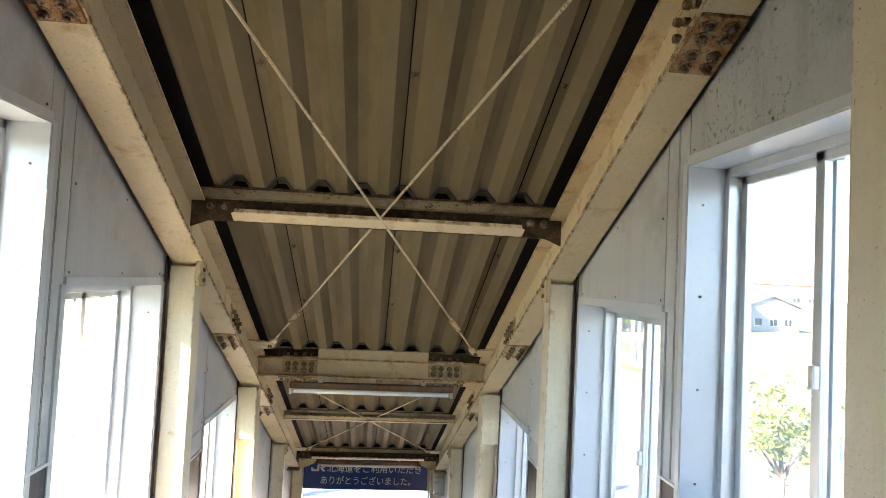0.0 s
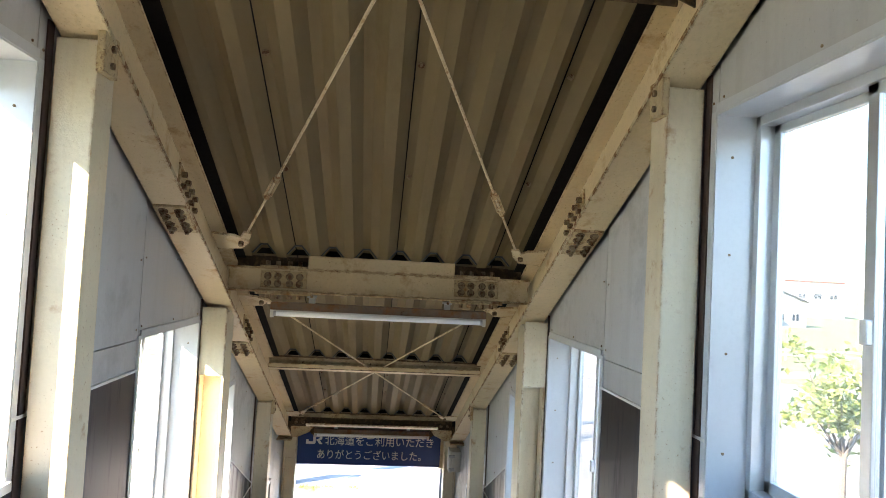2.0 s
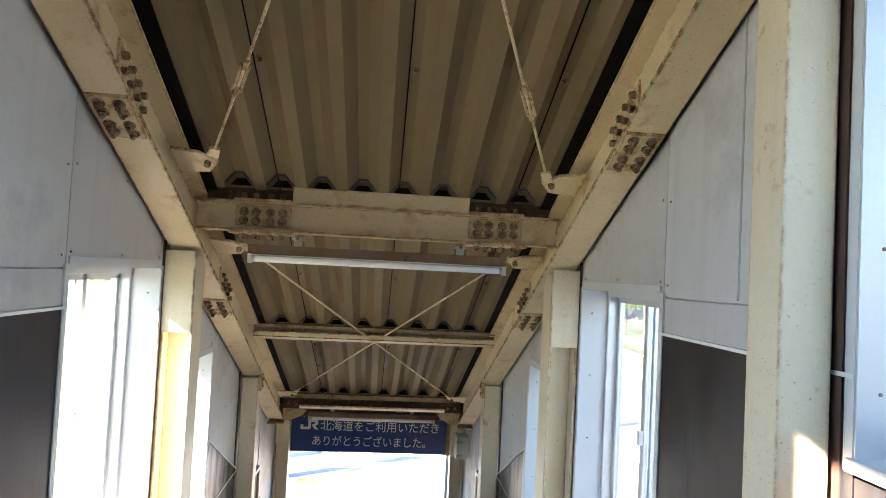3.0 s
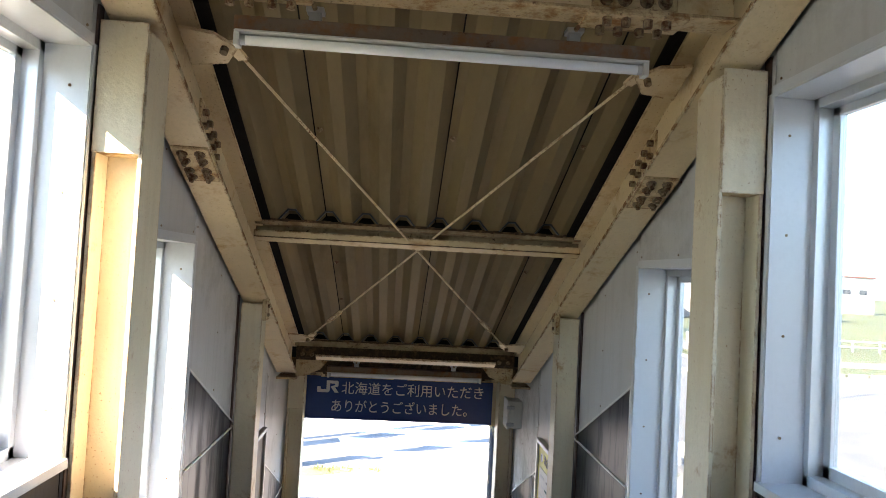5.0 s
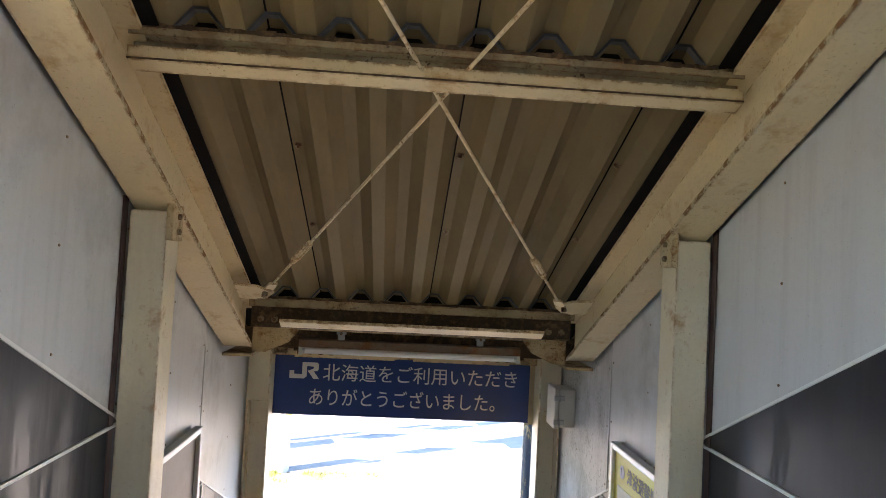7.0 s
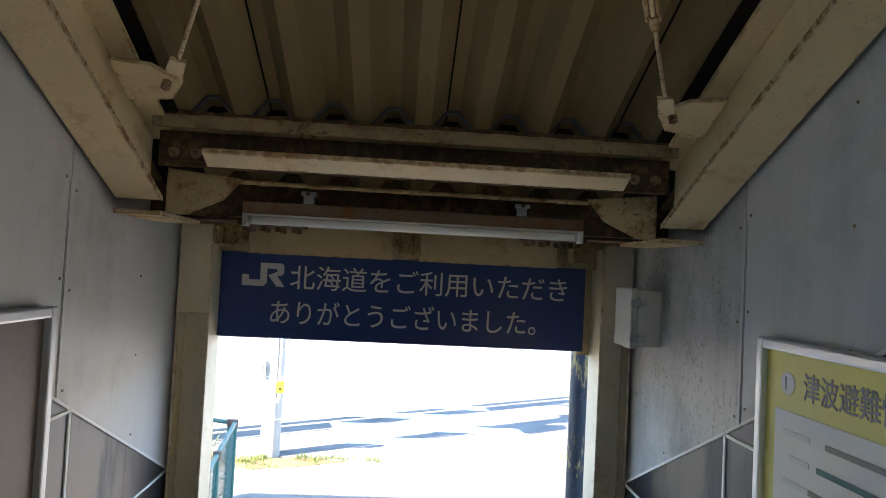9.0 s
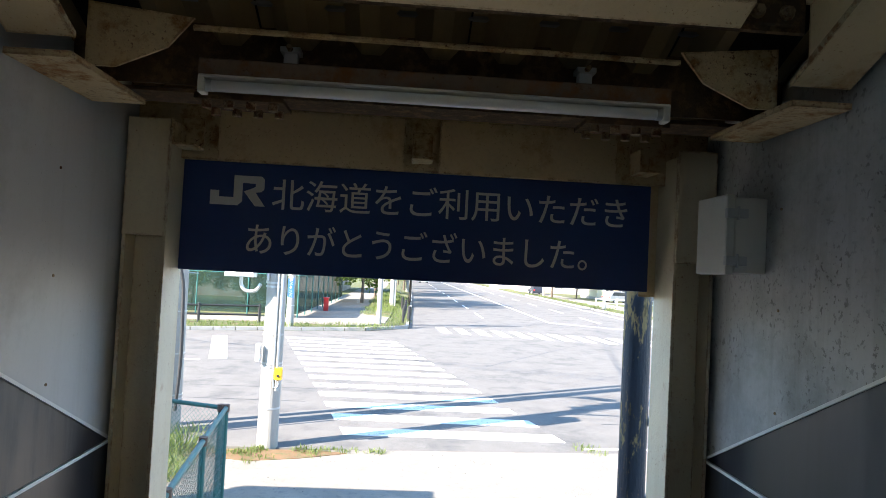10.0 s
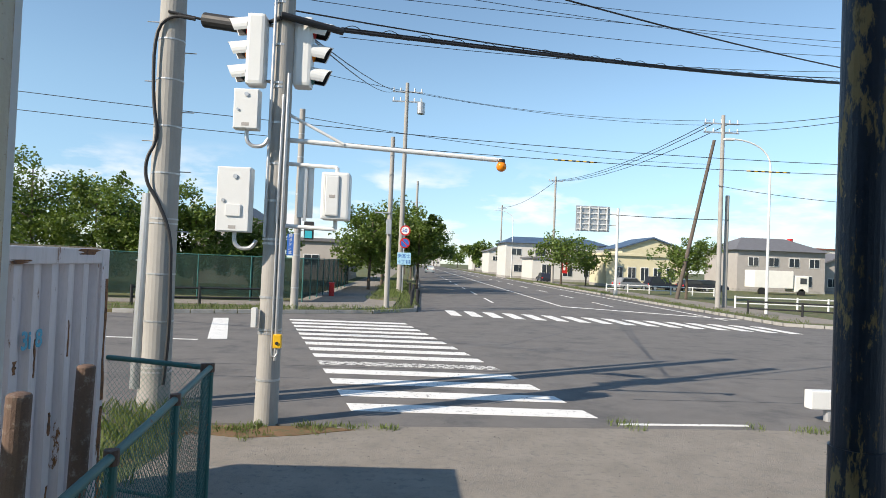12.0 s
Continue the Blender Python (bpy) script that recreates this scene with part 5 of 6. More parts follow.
def cabinet(x0, x1, z0, z1, depth, knobs):
    c = part("cabinet", boxes((x0, x1, PY - 0.19 - depth, PY - 0.17, z0, z1), bevel=0.012), M_GREYBOX, sp, "pale grey control cabinet")
    part("door", boxes((x0 + 0.012, x1 - 0.012, PY - 0.198 - depth, PY - 0.19 - depth, z0 + 0.012, z1 - 0.012), bevel=0.004), M_GREYBOX, c)
    for kx, kz, r in knobs:
        part("knob", rods(((kx, PY - 0.198 - depth, kz), (kx, PY - 0.215 - depth, kz), r), n=10), M_STEEL, c)
    xm = (x0 + x1) / 2
    part("label_plate", boxes((xm - 0.05, xm + 0.05, PY - 0.2 - depth, PY - 0.197 - depth, z0 + 0.04, z0 + 0.085)), M_WALLG, c)
    pts = [(xm, z0), (xm, z0 - 0.12), (xm + 0.03, z0 - 0.18), (xm + 0.09, z0 - 0.22), (xm + 0.18, z0 - 0.22), (xm + 0.25, z0 - 0.19), (xm + 0.3, z0 - 0.1)]
    bm_ = tube(bmesh.new(), rounded([(p[0], PY - 0.25, p[1]) for p in pts]), 0.028, 10)
    part("conduit", bm_, M_STEEL, sp)


cabinet(-2.635, -2.295, 4.06, 4.61, 0.16, ((-2.46, 4.53, 0.03), (-2.57, 4.32, 0.018)))
cabinet(-2.795, -2.345, 2.65, 3.53, 0.2, ((-2.55, 3.40, 0.032), (-2.70, 3.07, 0.025), (-2.60, 2.95, 0.028)))
part("meter", boxes((-2.66, -2.46, PY - 0.42, PY - 0.395, 2.86, 3.02), bevel=0.006), M_GREYBOX, sp)
part("junction_box", boxes((PX - 0.22, PX - 0.15, PY - 0.22, PY - 0.12, 1.35, 1.62), bevel=0.006), M_GREYBOX, sp)
yb_ = part("button_box", boxes((PX + 0.10, PX + 0.21, PY - 0.26, PY - 0.16, 1.08, 1.27), bevel=0.012), M_YELLOW, sp, "yellow push-button box")
part("button", rods(((PX + 0.155, PY - 0.26, 1.15), (PX + 0.155, PY - 0.275, 1.15), 0.022), n=12), M_BLACKP, yb_)
bm = tube(bmesh.new(), [(PX + 0.15, PY - 0.18, 1.08), (PX + 0.15, PY - 0.18, 1.0), (PX + 0.12, PY - 0.18, 0.95), (PX + 0.08, PY - 0.18, 0.96), (PX + 0.07, PY - 0.18, 1.05), (PX + 0.07, PY - 0.18, 2.8)], 0.016)
part("conduit", bm, M_STEEL, sp)


def signal_head(xc, yc, z0, z1, face, name="traffic_light"):
    """A white three-lens head that faces along x by face."""
    s = thing(name, (xc, yc, z0), "white vertical traffic light with hooded lenses", "traffic light", "traffic lights")
    h = (z1 - z0) / 3
    part("housing", boxes((xc - 0.13, xc + 0.13, yc - 0.15, yc + 0.15, z0, z1), bevel=0.05), M_GREYBOX, s)
    for i in range(3):
        zc = z0 + h * (i + 0.5)
        part("lens", rods(((xc + face * 0.12, yc, zc), (xc + face * 0.15, yc, zc), 0.11), n=18), (M_GREENP, M_ORANGE, M_RED)[i], s)
        bm_, bi_ = bmesh.new(), bmesh.new()
        m_ = 14
        vs, ins = [], []
        for j in range(m_ + 1):
            a = math.pi * (-0.15 + 1.3 * j / m_)
            for xx, rr, drop in ((0.12, 0.145, 0), (0.42 - 0.12 * abs(1 - 2 * j / m_), 0.135, 0.03), (0.12, 0.135, 0), (0.41 - 0.12 * abs(1 - 2 * j / m_), 0.125, 0.03)):
                vs.append(bm_.verts.new((xc + face * xx, yc + rr * math.cos(a), zc + rr * math.sin(a) - drop)))
            ins += [bi_.verts.new((xc + face * xx, yc + 0.124 * math.cos(a), zc + 0.124 * math.sin(a) - dz)) for xx, dz in ((0.14, 0.0), (0.405 - 0.12 * abs(1 - 2 * j / m_), 0.03))]
        for j in range(m_):
            o, p = 4 * j, 4 * j + 4
            bm_.faces.new((vs[o], vs[o + 1], vs[p + 1], vs[p]))
            bm_.faces.new((vs[o + 2], vs[p + 2], vs[p + 3], vs[o + 3]))
            bm_.faces.new((vs[o + 1], vs[o + 3], vs[p + 3], vs[p + 1]))
        for j in range(m_):
            bi_.faces.new((ins[2 * j], ins[2 * j + 1], ins[2 * j + 3], ins[2 * j + 2]))
        hd = part("hood", bm_, M_GREYBOX, s)
        part("hood_lining", bi_, M_BLACKP, hd, "matt black inside of the hood")
    for za in (z0 + 0.1, z1 - 0.1):
        part("arm", rods(((xc, yc + 0.1, za), (PX, PY, za), 0.025), n=8), M_STEEL, s)
    return s


signal_head(-2.42, PY - 0.05, 4.72, 5.72, -1)
signal_head(-1.80, PY + 0.15, 4.78, 5.78, 1)
# long arm with the amber lamp
part("long_arm", rods(((PX, PY, 4.0), (1.05, PY + 0.1, 3.87), 0.035), n=12), M_GREYBOX, sp)
part("brace", rods(((PX, PY - 0.02, 4.42), (-1.15, PY, 3.965), 0.022), n=8), M_GREYBOX, sp)
al = thing("amber_lamp", (1.12, PY + 0.1, 3.7), "amber flashing lamp hung from the signal arm", "signal lamp")
part("case", rods(((1.12, PY + 0.1, 3.88), (1.12, PY + 0.1, 3.82), 0.05), n=14), M_BLACKP, al)
bm = bmesh.new()
bmesh.ops.create_uvsphere(bm, u_segments=16, v_segments=10, radius=0.075, matrix=Matrix.Translation((1.12, PY + 0.1, 3.775)))
part("lens", bm, M_ORANGE, al, smooth=True)
part("neck", rods(((1.02, PY + 0.1, 3.872), (1.12, PY + 0.1, 3.872), 0.03), n=10), M_GREYBOX, al)
# pedestrian lights on short arms
part("short_arm", rods(((PX, PY, 3.66), (-1.22, PY - 0.1, 3.62), 0.028), ((-1.22, PY - 0.1, 3.62), (-1.22, PY - 0.1, 3.52), 0.028), n=10), M_GREYBOX, sp)
part("short_arm", rods(((PX, PY, 2.78), (-1.22, PY - 0.1, 2.75), 0.03), ((-1.22, PY - 0.1, 2.75), (-1.22, PY - 0.1, 2.9), 0.03), n=10), M_GREYBOX, sp)
pdl = thing("pedestrian_light", (-1.22, PY - 0.1, 2.86), "white boxy pedestrian light seen from its back", "pedestrian light", "pedestrian lights")
part("housing", boxes((-1.42, -1.03, PY - 0.25, PY + 0.12, 2.88, 3.54), bevel=0.035), M_GREYBOX, pdl)
part("back_cover", boxes((-1.36, -1.17, PY - 0.275, PY - 0.25, 2.93, 3.49), bevel=0.02), M_GREYBOX, pdl)
part("label_plate", boxes((-1.30, -1.22, PY - 0.279, PY - 0.275, 3.18, 3.22)), M_WALLG, pdl)
pl2 = thing("direction_plate", (-1.68, PY, 2.92), "grey steel plate on a bracket seen from behind", "sign plate")
part("plate", boxes((-1.78, -1.56, PY + 0.02, PY + 0.035, 2.9, 3.62), bevel=0.006), M_STEEL, pl2)
part("rail", boxes((-1.69, -1.645, PY - 0.03, PY + 0.02, 2.86, 3.66)), M_STEEL, pl2)
fp = concrete_pole(-5.02, 35.8, 8.7, 0.17, 0.12, "grey concrete pole behind the far kerb with bands")
for zz in (1.0, 2.4, 3.3, 5.0, 6.6, 7.6):
    band(fp, -5.02, 35.8, zz, 0.178 - 0.0057 * zz, 0.05)
gw = thing("pedestrian_light", (-4.498, 35.6, 3.49), "dark pedestrian light showing a green walking figure shape", "pedestrian light", "pedestrian lights")
part("housing", boxes((-4.698, -4.298, 35.5, 35.72, 3.110, 3.870), bevel=0.03), M_BLACKP, gw)
part("lamp_face", boxes((-4.648, -4.348, 35.485, 35.5, 3.160, 3.470)), M_TEAL, gw)
part("support", rods(((-4.498, 35.7, 3.49), (-5.02, 35.8, 3.49), 0.03), n=8), M_STEEL, gw)
bs = thing("button_sign", (-1.82, PY - 0.1, 2.36), "narrow blue and white vertical sign about the push button", "sign plate")
part("plate", boxes((-1.86, -1.77, PY - 0.19, PY - 0.18, 2.36, 2.66)), M_BLUE, bs)
for i, ch in enumerate("押ボタン式"):
    text(ch, 0.055, (-1.84, PY - 0.1915, 2.61 - 0.057 * i), M_LETTER, bs)

# big pole with cables beside it
LX, LY = -3.87, 17.45
up_ = concrete_pole(LX, LY, 9.5, 0.215, 0.17, "thick concrete utility pole with a black cable along it", steps=True)
for zz in (0.55, 0.62, 1.3, 2.0, 2.75, 2.82, 3.5, 4.2, 4.9, 5.5):
    band(up_, LX, LY, zz, 0.222 - 0.0045 * zz, 0.022)
part("side_tube", rods(((LX - 0.27, LY - 0.05, 0.3), (LX - 0.22, LY - 0.05, 3.2), 0.085), n=16), M_STEEL, up_)
part("side_tube", rods(((LX - 0.30, LY + 0.35, 0.0), (LX - 0.2, LY + 0.35, 8.0), 0.1), n=14), M_CONC, up_)
pts = [(LX + 0.19, 0.4), (LX + 0.24, 1.2), (LX + 0.22, 2.0), (LX + 0.2, 2.6), (LX - 0.02, 3.1), (LX - 0.2, 3.35), (LX - 0.22, 3.7), (LX - 0.05, 4.0), (LX - 0.16, 4.6), (LX - 0.18, 5.6), (LX + 0.05, 5.85), (LX + 0.4, 5.8)]
bm = tube(bmesh.new(), rounded([(p[0], LY - 0.215, p[1]) for p in pts]), 0.027)
part("cable", bm, M_BLACKP, up_)
jc = thing("cable_closure", (-3.0, 17.3, 5.7), "black cable splice closure hung on the wires", "cable closure")
part("body", rods(((-3.35, 17.3, 5.82), (-2.55, 17.1, 5.68), 0.11), n=14), M_BLACKP, jc)
part("wire", rods(((LX, LY - 0.2, 5.9), (-3.35, 17.3, 5.82), 0.02), n=8), M_BLACKP, jc)
part("wire", rods(((-2.55, 17.1, 5.68), (PX, PY - 0.2, 5.66), 0.03), n=8), M_BLACKP, jc)
part("sleeve", rods(((PX, PY - 0.2, 5.7), (-1.25, 16.9, 5.62), 0.05), n=12), M_BLACKP, jc)

pole_a = concrete_pole(-1.2, 39.0, 8.3, 0.13, 0.1, "slim concrete pole beside the far footway")
part("bracket", boxes((-1.9, -1.2, 38.85, 38.95, 4.6, 4.65)), M_STEEL, pole_a)
part("box", boxes((-1.35, -1.1, 38.7, 38.85, 3.6, 4.3), bevel=0.02), M_STEEL, pole_a)
pole_b = concrete_pole(-0.85, 55.0, 15.3, 0.2, 0.13, "tall utility pole with crossarms and insulators")


def crossarms(p, x_, y_, zs, w):
    for zz in zs:
        part("crossarm", boxes((x_ - w, x_ + w, y_ - 0.05, y_ + 0.05, zz, zz + 0.09)), M_STEEL, p)
        for i in range(5):
            xx = x_ - w + 2 * w * (i + 0.2) / 4.4
            part("insulator", rods(((xx, y_, zz + 0.09), (xx, y_, zz + 0.32), 0.05), n=8), M_GREYBOX, p)


crossarms(pole_b, -0.8, 55, (14.6, 13.9), 1.1)
part("transformer", rods(((0.2, 54.6, 13.0), (0.2, 54.6, 13.8), 0.28), n=14), M_STEEL, pole_b)
pole_c = concrete_pole(20.3, 50.0, 12.9, 0.17, 0.12, "utility pole with crossarms on the verge")
crossarms(pole_c, 20.2, 50, (12.3, 11.7), 1.2)
concrete_pole(21.8, 60.4, 13.3, 0.17, 0.13, "dark leaning pole on the grass verge", lean=(2.6, -0.4), mat=M_WOODP)
pole_d = concrete_pole(19.7, 98.0, 15.0, 0.2, 0.14, "utility pole along the far street")
crossarms(pole_d, 19.7, 98, (14.3,), 1.0)
pole_e = concrete_pole(14.8 + 4, 145.0, 15.0, 0.2, 0.14, "utility pole along the far street")
crossarms(pole_e, 18.8, 145, (14.3,), 1.0)
pole_f = concrete_pole(0.6, 120.0, 13.0, 0.2, 0.14, "utility pole along the far street")
crossarms(pole_f, 0.6, 120, (12.4,), 1.0)
concrete_pole(0.4, 86.0, 12.0, 0.18, 0.13, "utility pole along the far street")
concrete_pole(20.9, 50.3, 7.6, 0.15, 0.13, "plain concrete post on the verge")


def street_lamp(x_, y_, h, reach, label):
    s = thing("street_lamp", (x_, y_, 0), label, "street lamp", "street lamps")
    bm_ = bmesh.new()
    rod(bm_, (x_, y_, 0), (x_, y_, h * 0.86), 0.09, 0.06, n=12)
    bend = [Vector((x_ + reach * (1 - math.cos(math.pi / 2 * i / 8)), y_, h * 0.86 + h * 0.14 * math.sin(math.pi / 2 * i / 8))) for i in range(9)]
    tube(bm_, bend, 0.05)
    last = bend[-1]
    part("post", bm_, M_GREYBOX, s)
    part("lantern", boxes(*[tuple(sorted((last.x, last.x + 0.6 * (1 if reach > 0 else -1)))) + (y_ - 0.13, y_ + 0.13, last.z - 0.08, last.z + 0.05)], bevel=0.03), M_GREYBOX, s)
    part("base_plate", boxes((x_ - 0.16, x_ + 0.16, y_ - 0.16, y_ + 0.16, 0.0, 0.12), bevel=0.01), M_KERB, s)
    return s


street_lamp(20.6, 44.6, 10.2, -2.2, "tall pale street lamp with a curved arm")
street_lamp(18.6, 128.0, 12.5, -3.0, "distant street lamp with a curved arm")

gp = thing("gantry_post", (18.5, 66.0, 0), "white post with an arm carrying a direction board", "sign post")
part("post", rods(((18.5, 66, 0), (18.5, 66, 7.9), 0.12), n=14), M_GREYBOX, gp)
part("arm", rods(((15.2, 66, 7.3), (18.5, 66, 7.35), 0.05), ((15.2, 66, 6.3), (18.5, 66, 6.35), 0.05), n=8), M_GREYBOX, gp)
dbd = part("board", boxes((14.6, 17.7, 65.8, 65.88, 5.7, 8.0), bevel=0.02), M_STEEL, gp, "grey back of a direction board with ribs")
for i in range(5):
    part("rib", boxes((14.7, 17.6, 65.70, 65.8, 5.85 + 0.48 * i, 5.93 + 0.48 * i)), M_GREYBOX, dbd)
for i in range(4):
    part("rib", boxes((14.95 + 0.8 * i, 15.03 + 0.8 * i, 65.62, 65.70, 5.75, 7.95)), M_GREYBOX, dbd)
part("foot", rods(((18.5, 66, 0), (18.5, 66, 0.5), 0.2), n=14), M_STEEL, gp)

# round road signs
rp = thing("road_sign", (-0.62, 53.6, 0), "post with speed sign, no-parking sign and blue name plate", "road sign")
part("post", rods(((-0.62, 53.6, 0), (-0.62, 53.6, 5.0), 0.045), n=10), M_STEEL, rp)
d1 = part("speed_disc", rods(((-0.56, 53.5, 4.5), (-0.56, 53.46, 4.5), 0.36), n=28), M_RED, rp, "white disc with a red ring and blue 50")
part("disc_face", rods(((-0.56, 53.462, 4.5), (-0.56, 53.45, 4.5), 0.27), n=28), M_PAPER, d1)
text("50", 0.36, (-0.77, 53.445, 4.38), M_BLUE, d1, bold=0.008)
d2 = part("no_parking_disc", rods(((-0.56, 53.5, 3.62), (-0.56, 53.46, 3.62), 0.36), n=28), M_RED, rp, "blue disc with a red ring and slash")
part("disc_face", rods(((-0.56, 53.462, 3.62), (-0.56, 53.45, 3.62), 0.28), n=28), M_BLUE, d2)
bm = bmesh.new()
hexa(bm, [(-0.80, 53.44, 3.80), (-0.74, 53.44, 3.86), (-0.32, 53.44, 3.44), (-0.38, 53.44, 3.38), (-0.80, 53.449, 3.80), (-0.74, 53.449, 3.86), (-0.32, 53.449, 3.44), (-0.38, 53.449, 3.38)])
part("slash", bm, M_RED, d2)
np_ = part("name_plate", boxes((-1.05, -0.1, 53.46, 53.5, 2.1, 2.95), bevel=0.01), M_SKYBLUE, rp, "pale blue street name plate")
text("新富士", 0.3, (-1.0, 53.455, 2.6), M_BLUE, np_, width=0.85)
text("4丁目", 0.3, (-0.97, 53.455, 2.2), M_BLUE, np_, width=0.8)

# overhead wires
WIRES = [((-1.28, 16.9, 5.64), (10.97, 24.0, 7.46), 0.026, 0.06), ((2.44, 19.0, 7.16), (11.04, 24.0, 7.86), 0.016, 0.05), ((-4.1, 30.0, 11.2), (21.65, 40.0, 13.8), 0.012, 0.3),
         ((-1.1, 32.0, 12.2), (22.96, 42.0, 15.3), 0.012, 0.1), ((-17.3, 36.0, 8.92), (21.8, 40.0, 8.2), 0.016, 0.4), ((-17.9, 37.0, 8.33), (22.5, 41.0, 7.84), 0.016, 0.4),
         ((-4.94, 36.0, 8.4), (19.6, 50.0, 9.6), 0.012, 0.4), ((-5.15, 40.0, 11.5), (19.4, 50.0, 12.2), 0.012, 0.6), ((20.5, 50.0, 12.3), (21.7, 40.0, 10.7), 0.018, 0.1),
         ((20.5, 50.0, 11.8), (21.7, 40.0, 10.4), 0.018, 0.1), ((19.8, 98.0, 14.4), (19.6, 50.0, 12.3), 0.025, 0.9), ((20.4, 98.0, 14.4), (20.6, 50.0, 12.3), 0.025, 0.9),
         ((19.0, 98.0, 14.4), (19.2, 50.0, 12.3), 0.025, 0.9), ((18.8, 145.0, 14.5), (19.8, 98.0, 14.5), 0.03, 0.9), ((-1.7, 55.0, 14.7), (-1.8, 17.0, 5.6), 0.012, 0.4),
         ((-0.3, 55.0, 14.7), (-2.2, 17.0, 5.9), 0.012, 0.5), ((20.1, 50.0, 8.2), (23.2, 42.0, 6.5), 0.018, 0.1), ((18.3, 66.0, 7.3), (20.9, 50.0, 5.94), 0.03, 0.05), ((0.35, 55.0, 14.6), (19.5, 50.0, 12.5), 0.014, 0.5),
         ((-6.0, 29.0, 12.0), (22.3, 41.0, 14.6), 0.012, 0.3), ((-8.0, 31.0, 13.0), (22.6, 42.0, 16.0), 0.012, 0.3), ((-3.0, 31.0, 10.3), (21.7, 40.0, 13.0), 0.012, 0.3), ((-2.0, 17.2, 6.0), (10.9, 24.0, 7.6), 0.012, 0.2), ((-4.0, 17.7, 8.8), (-40, 30, 9.5), 0.016, 0.3), ((-4.0, 17.7, 8.3), (-40, 32, 8.6), 0.016, 0.3)]
for a, b, r, sag in WIRES:
    cable("overhead_wire", (a, b), r, M_BLACKP, "thin dark overhead wire between poles", "overhead wire", sag=sag)


def on_wire(a, b, sag, t):
    return Vector(a).lerp(Vector(b), t) - Vector((0, 0, sag * 4 * t * (1 - t)))


for t0, t1 in ((0.61, 0.665), (0.865, 0.925)):
    w_ = ((-17.9, 37.0, 8.33), (22.5, 41.0, 7.84), 0.4)
    mkr = thing("wire_marker", on_wire(*w_, t0), "black and yellow striped sleeve on a wire", "wire marker", "wire markers")
    for i in range(12):
        part("sleeve", rods((on_wire(*w_, t0 + (t1 - t0) * i / 12), on_wire(*w_, t0 + (t1 - t0) * (i + 1) / 12), 0.035), n=8), M_BLACKP if i % 2 else M_YELLOW, mkr)
# lashing wire wound round the thick cable
w_ = ((-1.28, 16.9, 5.64), (10.97, 24.0, 7.46), 0.06)
cable("lashing_wire", [on_wire(*w_, i / 240) + Vector((0, 0.05 * math.cos(i * 0.6), 0.03 + 0.055 * math.sin(i * 0.6))) for i in range(241)], 0.006, M_BLACKP, "thin wire wound loosely round the thick cable", "overhead wire")
cable("overhead_wire", [on_wire(*w_, i / 60) + Vector((0, 0.02, 0.045)) for i in range(61)], 0.012, M_BLACKP, "thin dark overhead wire beside the thick cable", "overhead wire")


# ---- fence, posts, container ----
def chain_fence(a, b, h, posts, label):
    a, b = Vector((*a, 0)), Vector((*b, 0))
    f = thing("wire_fence", a, label, "fence", "wire fences")
    L, d = (b - a).length, (b - a).normalized()
    part("top_rail", rods((a + Vector((0, 0, h)), b + Vector((0, 0, h)), 0.024), n=12), M_GREENP, f)
    part("bottom_rail", rods((a + Vector((0, 0, 0.12)), b + Vector((0, 0, 0.12)), 0.018), n=8), M_GREENP, f)
    for t in posts:
        p = a + d * L * t
        part("post", rods((p, p + Vector((0, 0, h + 0.02)), 0.028), n=12), M_GREENP, f)
        part("clamp", rods((p + Vector((0, 0, h - 0.04)), p + Vector((0, 0, h + 0.035)), 0.036), n=10), M_BROWNP, f)
    bm_ = bmesh.new()
    s, zt, zb = 0.055, h - 0.02, 0.12
    H = zt - zb
    for sign in (1, -1):
        t = -H
        while t < L + H:
            u0, u1 = t, t + H
            c0, c1 = max(0.0, u0), min(L, u1)
            if c1 > c0 + 1e-3:
                f0, f1 = (c0 - u0) / H, (c1 - u0) / H
                z0_, z1_ = (zb + H * f0, zb + H * f1) if sign == 1 else (zt - H * f0, zt - H * f1)
                rod(bm_, a + d * c0 + Vector((0, 0, z0_)), a + d * c1 + Vector((0, 0, z1_)), 0.0022, n=3, caps=False)
            t += s
    tagged(part("mesh", bm_, M_GREENP, f, "green chain-link mesh"), kind="stuff")
    return f


chain_fence((-1.85, 13.25), (-1.38, 9.3), 1.35, (0.0, 0.33, 0.66, 1.0), "green chain-link fence with a pipe rail beside the exit")
chain_fence((-1.93, 13.35), (-2.95, 13.75), 1.33, (0.0,), "short green chain-link fence panel closing the corner")
for x_, y_, h, ln in ((-1.62, 10.0, 1.77, 0.05), (-1.80, 10.9, 1.73, 0.05)):
    bm = bmesh.new()
    rod(bm, (x_ - ln, y_, 0), (x_, y_, h), 0.047, 0.045, n=18)
    bmesh.ops.create_uvsphere(bm, u_segments=14, v_segments=6, radius=0.045, matrix=Matrix.Translation((x_, y_, h)) @ Matrix.Diagonal((1, 1, 0.35, 1)))
    tagged(part("bollard_pipe", bm, M_BROWNP), "rusty brown steel pipe standing beside the container", "pipe post", "pipe posts")

